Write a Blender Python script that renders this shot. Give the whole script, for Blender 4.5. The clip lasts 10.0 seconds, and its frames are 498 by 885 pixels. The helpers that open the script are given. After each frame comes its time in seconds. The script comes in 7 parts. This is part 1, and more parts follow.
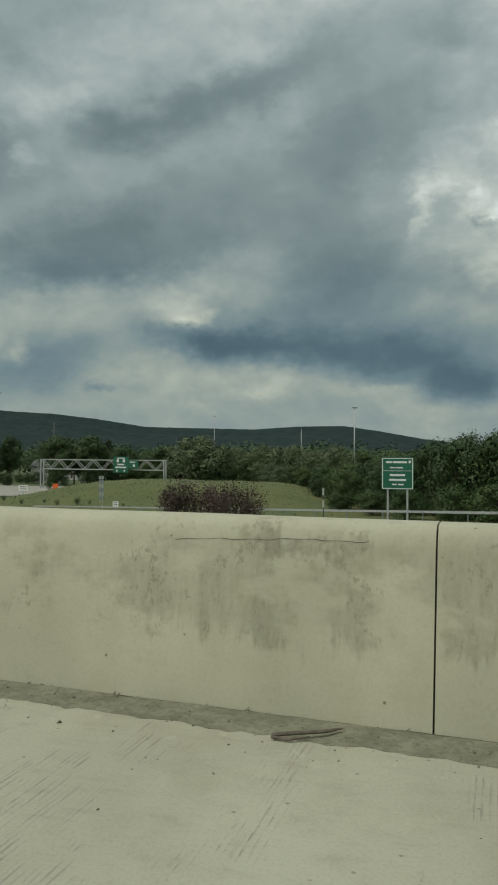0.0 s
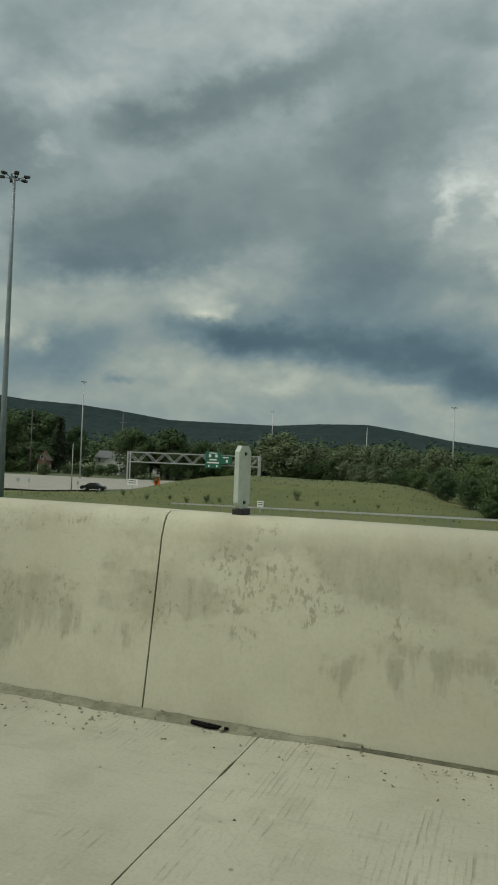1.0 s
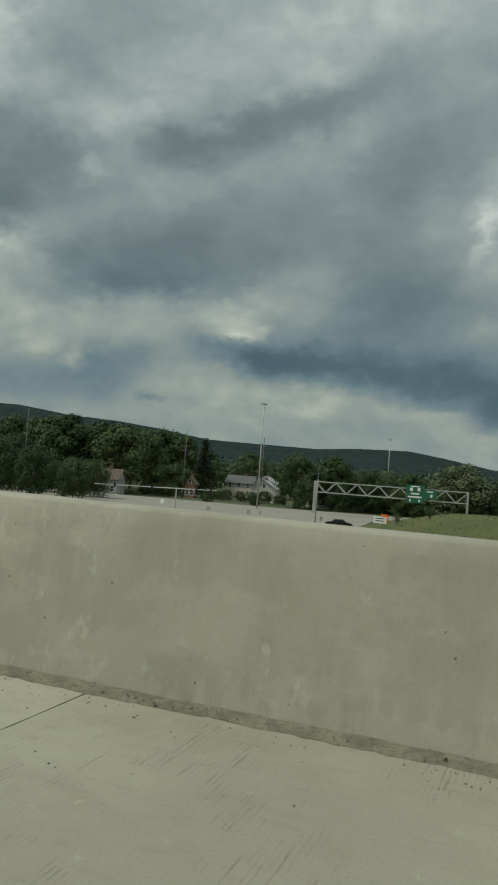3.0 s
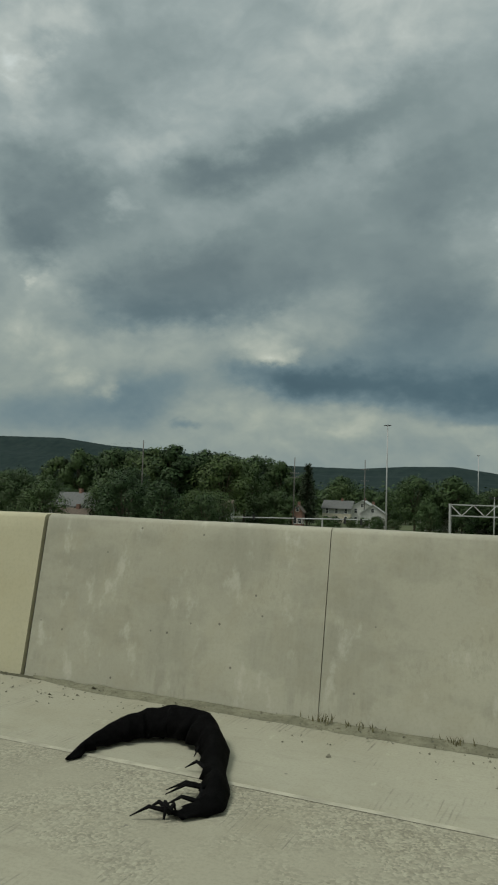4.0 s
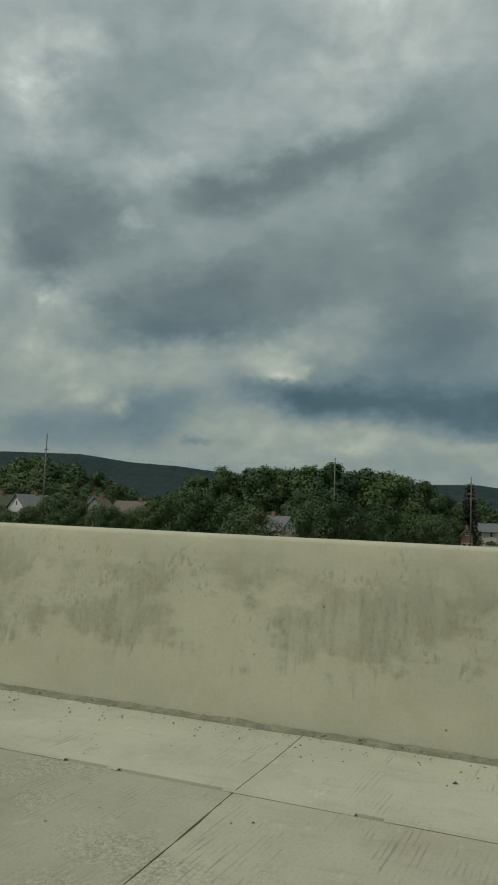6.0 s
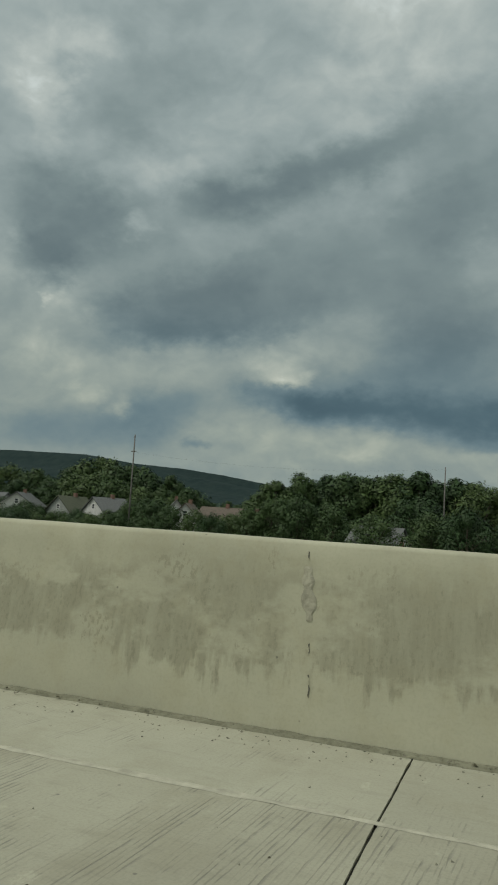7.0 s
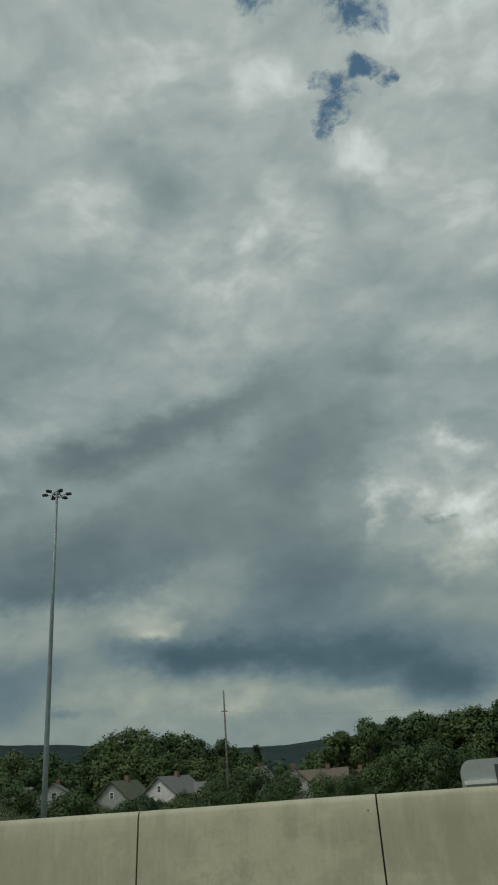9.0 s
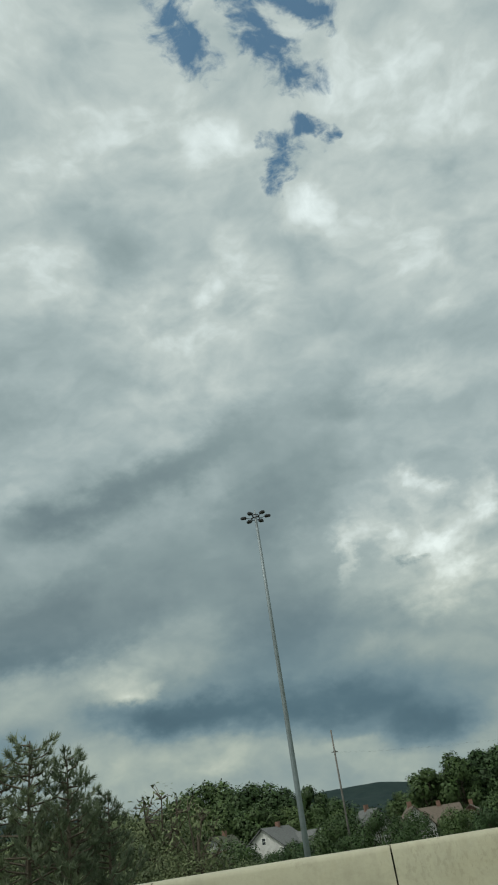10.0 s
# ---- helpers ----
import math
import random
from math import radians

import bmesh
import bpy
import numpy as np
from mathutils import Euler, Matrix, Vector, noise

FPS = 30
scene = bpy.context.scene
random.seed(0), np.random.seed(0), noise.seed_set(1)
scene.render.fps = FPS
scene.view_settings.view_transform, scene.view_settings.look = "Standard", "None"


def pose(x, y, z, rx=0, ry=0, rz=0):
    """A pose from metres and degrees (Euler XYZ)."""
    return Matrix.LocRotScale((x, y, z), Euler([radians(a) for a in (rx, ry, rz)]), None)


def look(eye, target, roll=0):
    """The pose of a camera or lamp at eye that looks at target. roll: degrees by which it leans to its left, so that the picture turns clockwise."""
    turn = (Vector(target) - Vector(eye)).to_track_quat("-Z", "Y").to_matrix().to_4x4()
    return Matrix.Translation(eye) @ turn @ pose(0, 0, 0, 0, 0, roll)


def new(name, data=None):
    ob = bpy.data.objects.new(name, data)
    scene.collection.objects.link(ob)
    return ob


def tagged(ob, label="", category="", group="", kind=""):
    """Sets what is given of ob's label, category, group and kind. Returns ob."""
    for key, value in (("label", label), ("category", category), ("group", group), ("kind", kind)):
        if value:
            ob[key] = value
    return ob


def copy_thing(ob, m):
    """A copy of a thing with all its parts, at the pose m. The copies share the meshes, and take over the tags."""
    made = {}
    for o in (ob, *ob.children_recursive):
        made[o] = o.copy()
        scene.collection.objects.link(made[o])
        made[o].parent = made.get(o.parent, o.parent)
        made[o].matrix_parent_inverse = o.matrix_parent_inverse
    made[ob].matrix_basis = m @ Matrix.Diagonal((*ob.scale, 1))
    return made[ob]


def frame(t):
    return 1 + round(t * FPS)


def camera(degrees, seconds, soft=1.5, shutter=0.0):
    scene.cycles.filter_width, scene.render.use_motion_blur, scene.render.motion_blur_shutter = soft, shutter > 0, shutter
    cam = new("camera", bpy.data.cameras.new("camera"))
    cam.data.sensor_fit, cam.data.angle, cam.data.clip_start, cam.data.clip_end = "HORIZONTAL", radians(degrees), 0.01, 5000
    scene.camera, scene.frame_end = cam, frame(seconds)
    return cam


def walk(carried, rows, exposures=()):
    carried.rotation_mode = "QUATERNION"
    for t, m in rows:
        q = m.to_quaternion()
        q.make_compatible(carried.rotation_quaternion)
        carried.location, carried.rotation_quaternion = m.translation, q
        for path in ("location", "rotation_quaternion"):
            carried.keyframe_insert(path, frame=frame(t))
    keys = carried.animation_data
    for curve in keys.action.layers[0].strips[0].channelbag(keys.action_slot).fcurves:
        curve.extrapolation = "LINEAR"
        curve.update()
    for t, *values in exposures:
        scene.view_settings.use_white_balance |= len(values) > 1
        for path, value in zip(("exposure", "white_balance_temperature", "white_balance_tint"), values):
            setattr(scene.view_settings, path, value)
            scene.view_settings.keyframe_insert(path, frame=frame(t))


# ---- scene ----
cam = camera(36.83, 10.0, 2.0)
PATH = [
    (0.0, pose(-0.000, -4.528, 1.220, 91.37, -0.49, 15.22)),
    (0.5, pose(-10.050, -3.676, 1.220, 90.96, -1.91, 16.36)),
    (1.0, pose(-20.100, -2.847, 1.220, 91.01, -2.25, 16.50)),
    (1.5, pose(-30.150, -2.157, 1.220, 91.05, -2.77, 16.95)),
    (2.0, pose(-40.200, -1.581, 1.220, 91.20, -3.40, 17.10)),
    (3.5, pose(-70.969, -0.711, 1.220, 93.34, -3.60, 20.03)),
    (4.0, pose(-81.500, -0.443, 1.220, 94.16, -1.87, 21.57)),
    (4.5, pose(-92.115, -0.150, 1.220, 94.87, -1.75, 21.86)),
    (5.0, pose(-102.759, 0.051, 1.220, 95.19, -1.64, 22.03)),
    (5.5, pose(-113.432, 0.175, 1.220, 95.36, -1.66, 22.17)),
    (7.0, pose(-146.093, -0.169, 1.220, 95.75, -3.48, 22.24)),
    (7.5, pose(-157.280, -0.594, 1.220, 96.10, -3.70, 22.09)),
    (8.0, pose(-168.480, -0.988, 1.220, 97.72, -1.69, 19.72)),
    (8.5, pose(-179.680, -1.606, 1.236, 108.38, 0.75, 15.33)),
    (9.0, pose(-190.880, -2.414, 1.220, 114.62, 3.91, 13.73)),
    (9.5, pose(-202.080, -3.403, 1.220, 116.98, 6.20, 13.32)),
    (10.0, pose(-213.280, -4.578, 1.220, 118.42, 7.92, 12.87)),
]
EXPOSURES = ((0.0, 0.12, 6500, 10.0), (1.4, 0.12, 6500, 10.0), (2.0, 0.07, 6500, 10.0), (3.5, 0.0, 6500, 10.0), (4.0, 0.02, 6500, 10.0), (4.5, 0.04, 6700, 10.0), (5.0, 0.05, 6550, 10.0), (5.5, -0.02, 6500, 10.0), (7.0, 0.0, 6500, 10.0), (7.5, -0.06, 6500, 10.0), (8.0, -0.10, 6500, 9.5), (8.2, 0.02, 6450, 9.0), (8.5, -0.06, 6450, 9.0), (9.0, -0.16, 6400, 8.5), (9.3, 0.2, 6350, 8.5), (9.5, 0.26, 6350, 8.5), (10.0, 0.25, 6350, 8.5))
SUN_POWER = 1.6
walk(cam, PATH, EXPOSURES)

# ---- where the parapet runs: its foot follows B(x), a gentle bend ----
BEND = 1.832596


def B(x):
    u = (x + 105) / 105
    return 4.2 + BEND * (-0.9548 * u - 2.5744 * u * u + 0.6565 * u ** 3)


def slope(x):
    u = (x + 105) / 105
    return radians(-0.9548 - 5.1488 * u + 1.9694 * u * u)


def P(x, o, z):
    """A point beside the parapet's foot: o metres behind it, or in front of it when negative."""
    a = slope(x)
    return Vector((x - o * math.sin(a), B(x) + o * math.cos(a), z))


def along(x, o=0, z=0, turn=0):
    """The pose of a thing that stands by the parapet, turned with it."""
    return Matrix.Translation(P(x, o, z)) @ Matrix.Rotation(slope(x) + radians(turn), 4, "Z")


def lerp(pairs, x):
    for (xa, ya), (xb, yb) in zip(pairs, pairs[1:]):
        if x <= xb:
            t = min(max((x - xa) / (xb - xa), 0), 1)
            return ya + (yb - ya) * t
    return pairs[-1][1]


# ---- node helpers ----
def nd(tree, kind):
    return tree.nodes.new(kind)


def link(tree, a, b):
    tree.links.new(a, b)


def math_node(tree, op, a, b=None, c=None):
    n = tree.nodes.new("ShaderNodeMath")
    n.operation = op
    for i, v in enumerate((a, b, c)):
        if v is None:
            continue
        if isinstance(v, (int, float)):
            n.inputs[i].default_value = v
        else:
            tree.links.new(v, n.inputs[i])
    return n.outputs[0]


def noise_node(tree, vector, scale, detail=4, rough=0.55, lac=2.0):
    n = tree.nodes.new("ShaderNodeTexNoise")
    n.inputs["Scale"].default_value = scale
    n.inputs["Detail"].default_value = detail
    n.inputs["Roughness"].default_value = rough
    n.inputs["Lacunarity"].default_value = lac
    if vector is not None:
        tree.links.new(vector, n.inputs["Vector"])
    return n


def scaled(tree, vector, x, y, z):
    n = tree.nodes.new("ShaderNodeMapping")
    n.inputs["Scale"].default_value = (x, y, z)
    tree.links.new(vector, n.inputs["Vector"])
    return n.outputs[0]


def ramp(tree, value, lo, hi, to_lo=0.0, to_hi=1.0, smooth=True):
    n = tree.nodes.new("ShaderNodeMapRange")
    n.interpolation_type = "SMOOTHSTEP" if smooth else "LINEAR"
    tree.links.new(value, n.inputs[0])
    for i, v in enumerate((lo, hi, to_lo, to_hi)):
        n.inputs[1 + i].default_value = v
    return n.outputs[0]


def spot(tree, vector, cx, cy, rx, ry, turn, weight):
    """A soft oval round (cx, cy), weight in its middle and nothing at its rim."""
    m = tree.nodes.new("ShaderNodeMapping")
    m.vector_type = "TEXTURE"
    m.inputs["Location"].default_value = (cx, cy, 0)
    m.inputs["Rotation"].default_value = (0, 0, radians(turn))
    m.inputs["Scale"].default_value = (rx, ry, 1)
    tree.links.new(vector, m.inputs["Vector"])
    g = tree.nodes.new("ShaderNodeTexGradient")
    g.gradient_type = "SPHERICAL"
    tree.links.new(m.outputs[0], g.inputs[0])
    return ramp(tree, g.outputs["Fac"], 0, 1, 0, weight)


def mix(tree, fac, a, b):
    n = tree.nodes.new("ShaderNodeMix")
    n.data_type = "RGBA"
    for sock, v in ((n.inputs[0], fac), (n.inputs[6], a), (n.inputs[7], b)):
        if isinstance(v, (int, float)):
            sock.default_value = v
        elif isinstance(v, tuple):
            sock.default_value = (*v, 1)
        else:
            tree.links.new(v, sock)
    return n.outputs[2]


# ---- sky: broken storm cloud under a pale blue sky ----
SUN_ELEVATION, SUN_ROTATION = radians(56), radians(235)
world = bpy.data.worlds.new("cloudy_sky")
scene.world = world
world.use_nodes = True
wt = world.node_tree
direction = wt.nodes.new("ShaderNodeTexCoord").outputs["Generated"]
sep = wt.nodes.new("ShaderNodeSeparateXYZ")
link(wt, direction, sep.inputs[0])
azimuth = math_node(wt, "MULTIPLY", math_node(wt, "ARCTAN2", sep.outputs[0], sep.outputs[1]), 57.2958)
elevation = math_node(wt, "MULTIPLY", math_node(wt, "ARCSINE", sep.outputs[2]), 57.2958)
# the cover lies in a flat layer overhead, so its billows shrink and flatten towards the horizon
height_of = math_node(wt, "ADD", math_node(wt, "MAXIMUM", sep.outputs[2], 0.0), 0.75)
layer = wt.nodes.new("ShaderNodeCombineXYZ")
link(wt, math_node(wt, "DIVIDE", sep.outputs[0], height_of), layer.inputs[0])
link(wt, math_node(wt, "DIVIDE", sep.outputs[1], height_of), layer.inputs[1])
link(wt, math_node(wt, "MULTIPLY", sep.outputs[2], 0.8), layer.inputs[2])
# ragged edges: the cloud map is bent by three scales of turbulence
big = noise_node(wt, layer.outputs[0], 6.2, 4, 0.55)
fine = noise_node(wt, layer.outputs[0], 24, 5, 0.6)
shred = noise_node(wt, layer.outputs[0], 75, 4, 0.6)
bends = []
for n in (big, fine, shred):
    bend = nd(wt, "ShaderNodeSeparateColor")
    link(wt, n.outputs["Color"], bend.inputs[0])
    bends.append(bend)


def turbulence(k, *sizes):
    total = None
    for bend, size in zip(bends, sizes):
        v = math_node(wt, "MULTIPLY_ADD", bend.outputs[k], size, -size / 2)
        total = v if total is None else math_node(wt, "ADD", total, v)
    return total


lowness = ramp(wt, elevation, 2, 22, 0.35, 1.0)
flat = wt.nodes.new("ShaderNodeCombineXYZ")
link(wt, math_node(wt, "MULTIPLY_ADD", turbulence(0, 7.0, 4.2, 1.2), math_node(wt, "MULTIPLY_ADD", lowness, 0.6, 0.4), azimuth), flat.inputs[0])
link(wt, math_node(wt, "MULTIPLY_ADD", turbulence(1, 5.0, 3.2, 1.0), lowness, elevation), flat.inputs[1])
cloud_map = flat.outputs[0]
brightness = ramp(wt, elevation, 2, 50, 0.60, 0.76, False)
holes = None


def cloud(az, el, ra, re, turn, weight):
    """A lit swell of the cover, or a dark belly where the weight is negative; degrees."""
    global brightness
    brightness = math_node(wt, "ADD", brightness, spot(wt, cloud_map, az, el, ra, re, turn, weight))


def gap(az, el, ra, re, turn):
    """A rift in the cover."""
    global holes
    s = spot(wt, cloud_map, az, el, ra, re, turn, 1.0)
    holes = s if holes is None else math_node(wt, "ADD", holes, s)


cloud(-31.4, 25.5, 5.3, 3.0, 7, 0.07)
cloud(-22.2, 30.2, 11.3, 3.4, 4, 0.01)
cloud(-29.5, 29.2, 4.3, 2.8, 7, 0.05)
cloud(-23.7, 24.1, 14.1, 3.5, 16, -0.13)
cloud(-14.6, 27.2, 15.1, 3.0, 25, -0.05)
cloud(-30.1, 20.4, 5.7, 2.6, 6, -0.03)
cloud(-17.0, 20.8, 15.1, 4.6, 11, -0.10)
cloud(-26.9, 15.4, 13.8, 4.1, 12, -0.17)
cloud(-27.6, 13.8, 10.8, 1.7, 7, -0.05)
cloud(-20.7, 13.4, 8.2, 2.5, 20, -0.01)
cloud(-21.5, 11.4, 4.5, 1.3, 2, 0.05)
cloud(-31.5, 10.1, 6.3, 3.5, 3, 0.03)
cloud(-26.0, 10.0, 4.4, 2.2, 2, 0.04)
cloud(-30.3, 7.0, 7.7, 3.2, 22, -0.09)
cloud(-19.8, 9.2, 9.0, 2.2, -5, -0.07)
cloud(-11.1, 8.2, 14.9, 2.6, -5, -0.12)
cloud(-1.3, 8.1, 10.6, 4.3, -2, -0.19)
cloud(1.0, 5.7, 6.2, 2.1, -1, -0.21)
cloud(-14.8, 6.2, 11.3, 1.6, 0, 0.07)
cloud(-14.4, 5.1, 4.5, 1.0, 0, 0.10)
cloud(-21.9, 6.5, 6.7, 1.8, 11, 0.03)
cloud(-21.8, 4.4, 11.1, 1.5, 1, 0.03)
cloud(-5.3, 5.5, 4.4, 0.9, -5, 0.06)
cloud(-1.3, 3.7, 5.6, 1.1, -0, 0.04)
cloud(-7.4, 13.4, 8.9, 6.4, -1, -0.10)
cloud(-9.5, 17.0, 9.0, 4.1, -1, -0.05)
cloud(-7.0, 23.9, 8.9, 5.0, 17, -0.12)
cloud(-1.4, 26.6, 7.2, 3.6, 14, -0.04)
cloud(-0.2, 29.3, 6.4, 2.3, -7, -0.09)
cloud(-1.6, 20.2, 2.9, 1.8, -4, 0.15)
cloud(-2.7, 18.2, 1.0, 3.0, -14, 0.13)
cloud(1.4, 16.1, 4.2, 2.7, -4, -0.03)
cloud(0.6, 23.2, 1.8, 0.7, -6, 0.04)
cloud(2.5, 20.0, 2.1, 2.6, -6, -0.15)
cloud(1.8, 17.0, 1.4, 0.7, -5, -0.22)
cloud(0.6, 13.1, 5.6, 2.1, -3, -0.09)
cloud(-38.6, 26.5, 2.0, 4.0, 9, 0.07)
cloud(-39.9, 30.0, 2.9, 4.7, 10, 0.14)
cloud(-37.2, 32.4, 3.0, 2.3, 10, 0.10)
cloud(-41.8, 29.4, 2.1, 4.1, 11, 0.04)
cloud(-34.1, 29.5, 5.3, 5.4, 7, -0.03)
cloud(-28.7, 31.7, 5.5, 4.7, 5, -0.06)
cloud(-27.8, 26.7, 3.5, 1.9, 24, 0.03)
cloud(-18.4, 25.4, 12.4, 3.0, 25, -0.07)
cloud(-25.7, 23.7, 7.0, 1.7, 8, -0.05)
cloud(-8.4, 28.9, 8.9, 3.7, 15, -0.09)
cloud(-37.3, 20.9, 8.0, 4.7, -8, -0.19)
cloud(-39.1, 18.0, 5.0, 2.7, 7, -0.15)
cloud(-33.0, 21.0, 2.2, 1.2, 5, 0.11)
cloud(-37.0, 15.6, 2.9, 2.1, -24, 0.05)
cloud(-39.0, 15.4, 0.8, 0.7, 6, 0.11)
cloud(-24.3, 20.8, 10.0, 3.5, 2, 0.01)
cloud(-28.0, 17.8, 11.4, 3.5, 13, -0.08)
cloud(-25.4, 14.4, 11.4, 2.2, 12, -0.06)
cloud(-32.5, 14.6, 4.4, 2.1, -16, -0.06)
cloud(-17.4, 17.0, 6.1, 3.6, 25, -0.08)
cloud(-20.6, 12.5, 5.3, 1.8, 26, 0.07)
cloud(-19.8, 11.3, 3.4, 0.9, 6, 0.13)
cloud(-38.7, 11.1, 4.2, 2.8, 5, 0.09)
cloud(-35.5, 8.9, 2.2, 1.4, 4, 0.11)
cloud(-34.4, 11.8, 4.4, 2.9, 4, 0.05)
cloud(-32.6, 7.7, 1.5, 1.5, 3, 0.13)
cloud(-29.3, 8.1, 8.9, 2.6, 3, -0.04)
cloud(-36.9, 6.0, 8.5, 2.2, 3, -0.11)
cloud(-20.6, 9.6, 7.6, 1.9, -11, -0.08)
cloud(-12.2, 8.9, 14.7, 2.2, -3, -0.13)
cloud(-14.3, 10.5, 11.1, 2.9, 0, -0.11)
cloud(-5.1, 18.5, 3.5, 2.7, -4, 0.02)
cloud(-9.9, 18.8, 11.0, 6.9, 18, -0.06)
cloud(-7.1, 13.2, 7.8, 4.3, -2, -0.09)
cloud(-26.5, 5.5, 1.6, 0.7, 2, -0.12)
cloud(-25.3, 41.1, 8.5, 4.3, 12, 0.10)
cloud(-26.8, 48.8, 7.3, 4.0, 5, 0.08)
cloud(-14.5, 51.1, 14.7, 4.0, -9, 0.12)
cloud(-6.5, 50.1, 6.7, 4.0, -10, 0.05)
cloud(-0.3, 44.5, 6.2, 3.5, -15, 0.17)
cloud(-6.0, 40.9, 6.0, 4.4, -31, 0.14)
cloud(-10.2, 39.7, 2.5, 3.0, -8, 0.10)
cloud(-14.1, 42.9, 11.2, 6.5, 15, 0.02)
cloud(-25.9, 37.0, 9.9, 5.9, 1, -0.05)
cloud(-27.8, 33.7, 6.9, 6.7, 1, 0.03)
cloud(-14.5, 36.7, 12.4, 6.1, -21, 0.09)
cloud(-17.6, 32.7, 13.6, 4.6, 11, 0.02)
cloud(7.8, 41.4, 9.7, 8.5, -20, 0.09)
cloud(10.9, 51.7, 8.8, 7.4, -24, 0.10)
cloud(18.2, 48.2, 8.9, 8.7, -29, 0.08)
cloud(11.4, 37.0, 8.0, 4.3, -2, 0.04)
cloud(-2.5, 29.1, 20.3, 4.6, 13, -0.02)
cloud(10.5, 32.1, 10.2, 3.0, 5, -0.08)
cloud(8.0, 30.6, 8.5, 3.0, 7, 0.10)
cloud(4.4, 8.7, 9.1, 3.1, 1, 0.03)
cloud(6.9, 9.0, 11.6, 4.1, 1, -0.04)
cloud(6.5, 6.4, 8.0, 2.7, -1, -0.01)
cloud(5.4, 22.5, 2.4, 1.8, -15, 0.19)
cloud(8.4, 20.5, 2.3, 3.3, -16, 0.20)
cloud(3.5, 19.5, 5.9, 4.1, -13, 0.24)
cloud(5.6, 15.7, 8.1, 3.7, -3, 0.22)
cloud(1.4, 18.3, 3.1, 3.0, -12, 0.08)
cloud(4.8, 18.8, 2.3, 1.5, -14, -0.07)
cloud(-34.9, 45.5, 7.3, 3.5, 14, 0.01)
cloud(-27.6, 44.8, 9.5, 3.7, 8, -0.01)
cloud(-30.8, 30.5, 9.2, 6.5, 7, -0.11)
cloud(-17.9, 43.2, 7.7, 5.1, 1, -0.14)
cloud(-26.3, 41.4, 7.5, 1.9, 17, -0.02)
cloud(-34.0, 39.0, 5.2, 6.5, 11, -0.01)
gap(-8.0, 56.2, 7.5, 3.2, -9)
gap(-0.8, 56.6, 4.8, 3.1, -15)
gap(3.7, 53.7, 5.2, 2.6, -18)
gap(6.6, 56.5, 4.7, 1.9, -21)
gap(3.7, 49.4, 4.0, 1.5, -18)
gap(-0.3, 48.8, 4.9, 2.3, 10)
gap(-2.3, 46.9, 2.1, 1.8, -13)
gap(-10.0, 58.5, 6.4, 2.3, -7)
gap(-0.4, 60.2, 16.1, 3.1, -15)
# the thin, bright part of the cover in front of the sun, behind the viewer, and the plain cover elsewhere
away = math_node(wt, "ABSOLUTE", azimuth)
brightness = math_node(wt, "ADD", brightness, ramp(wt, away, 60, 130, 0.0, 0.16))
bent = nd(wt, "ShaderNodeVectorMath")
bent.operation = "MULTIPLY_ADD"
link(wt, big.outputs["Color"], bent.inputs[0])
bent.inputs[1].default_value = (0.10, 0.10, 0.10)
link(wt, layer.outputs[0], bent.inputs[2])
billow = noise_node(wt, bent.outputs[0], 9.0, 4, 0.5)
puff = noise_node(wt, bent.outputs[0], 20, 6, 0.52)
wisp = noise_node(wt, bent.outputs[0], 46, 6, 0.62)
brightness = math_node(wt, "ADD", brightness, math_node(wt, "MULTIPLY_ADD", billow.outputs["Fac"], 0.16, -0.08))
# lit puffs show best where the cover is thin and bright
crisp = ramp(wt, brightness, 0.54, 0.90, 0.08, 0.62)
brightness = math_node(wt, "ADD", brightness, math_node(wt, "MULTIPLY", crisp, math_node(wt, "SUBTRACT", puff.outputs["Fac"], 0.5)))
tones = wt.nodes.new("ShaderNodeValToRGB")
tones.color_ramp.elements[0].position, tones.color_ramp.elements[0].color = 0.22, (0.060, 0.096, 0.114, 1)
tones.color_ramp.elements[1].position, tones.color_ramp.elements[1].color = 1.0, (0.698, 0.770, 0.748, 1)
for at_value, tone in ((0.36, (0.095, 0.141, 0.157)), (0.46, (0.145, 0.195, 0.206)), (0.56, (0.203, 0.262, 0.265)), (0.68, (0.304, 0.368, 0.364)), (0.82, (0.440, 0.495, 0.470))):
    e = tones.color_ramp.elements.new(at_value)
    e.color = (*tone, 1)
link(wt, brightness, tones.inputs[0])
# low over the hills the lit cloud is seen through more air and turns cream
creamy = nd(wt, "ShaderNodeVectorMath")
creamy.operation = "MULTIPLY"
link(wt, tones.outputs[0], creamy.inputs[0])
creamy.inputs[1].default_value = (1.045, 1.0, 0.88)
cover = mix(wt, math_node(wt, "MULTIPLY", ramp(wt, elevation, 4, 24, 1.0, 0.0), ramp(wt, brightness, 0.50, 0.72)), tones.outputs[0], creamy.outputs[0])
# and the bellies there turn slate blue
slate = nd(wt, "ShaderNodeVectorMath")
slate.operation = "MULTIPLY"
link(wt, cover, slate.inputs[0])
slate.inputs[1].default_value = (0.88, 0.99, 1.06)
cover = mix(wt, math_node(wt, "MULTIPLY", ramp(wt, elevation, 8, 18, 1.0, 0.0), ramp(wt, brightness, 0.44, 0.62, 1.0, 0.0)), cover, slate.outputs[0])
clear = nd(wt, "ShaderNodeTexSky")
clear.sky_type, clear.sun_disc = "NISHITA", False
clear.sun_elevation, clear.sun_rotation = SUN_ELEVATION, SUN_ROTATION
blue = nd(wt, "ShaderNodeVectorMath")
blue.operation = "SCALE"
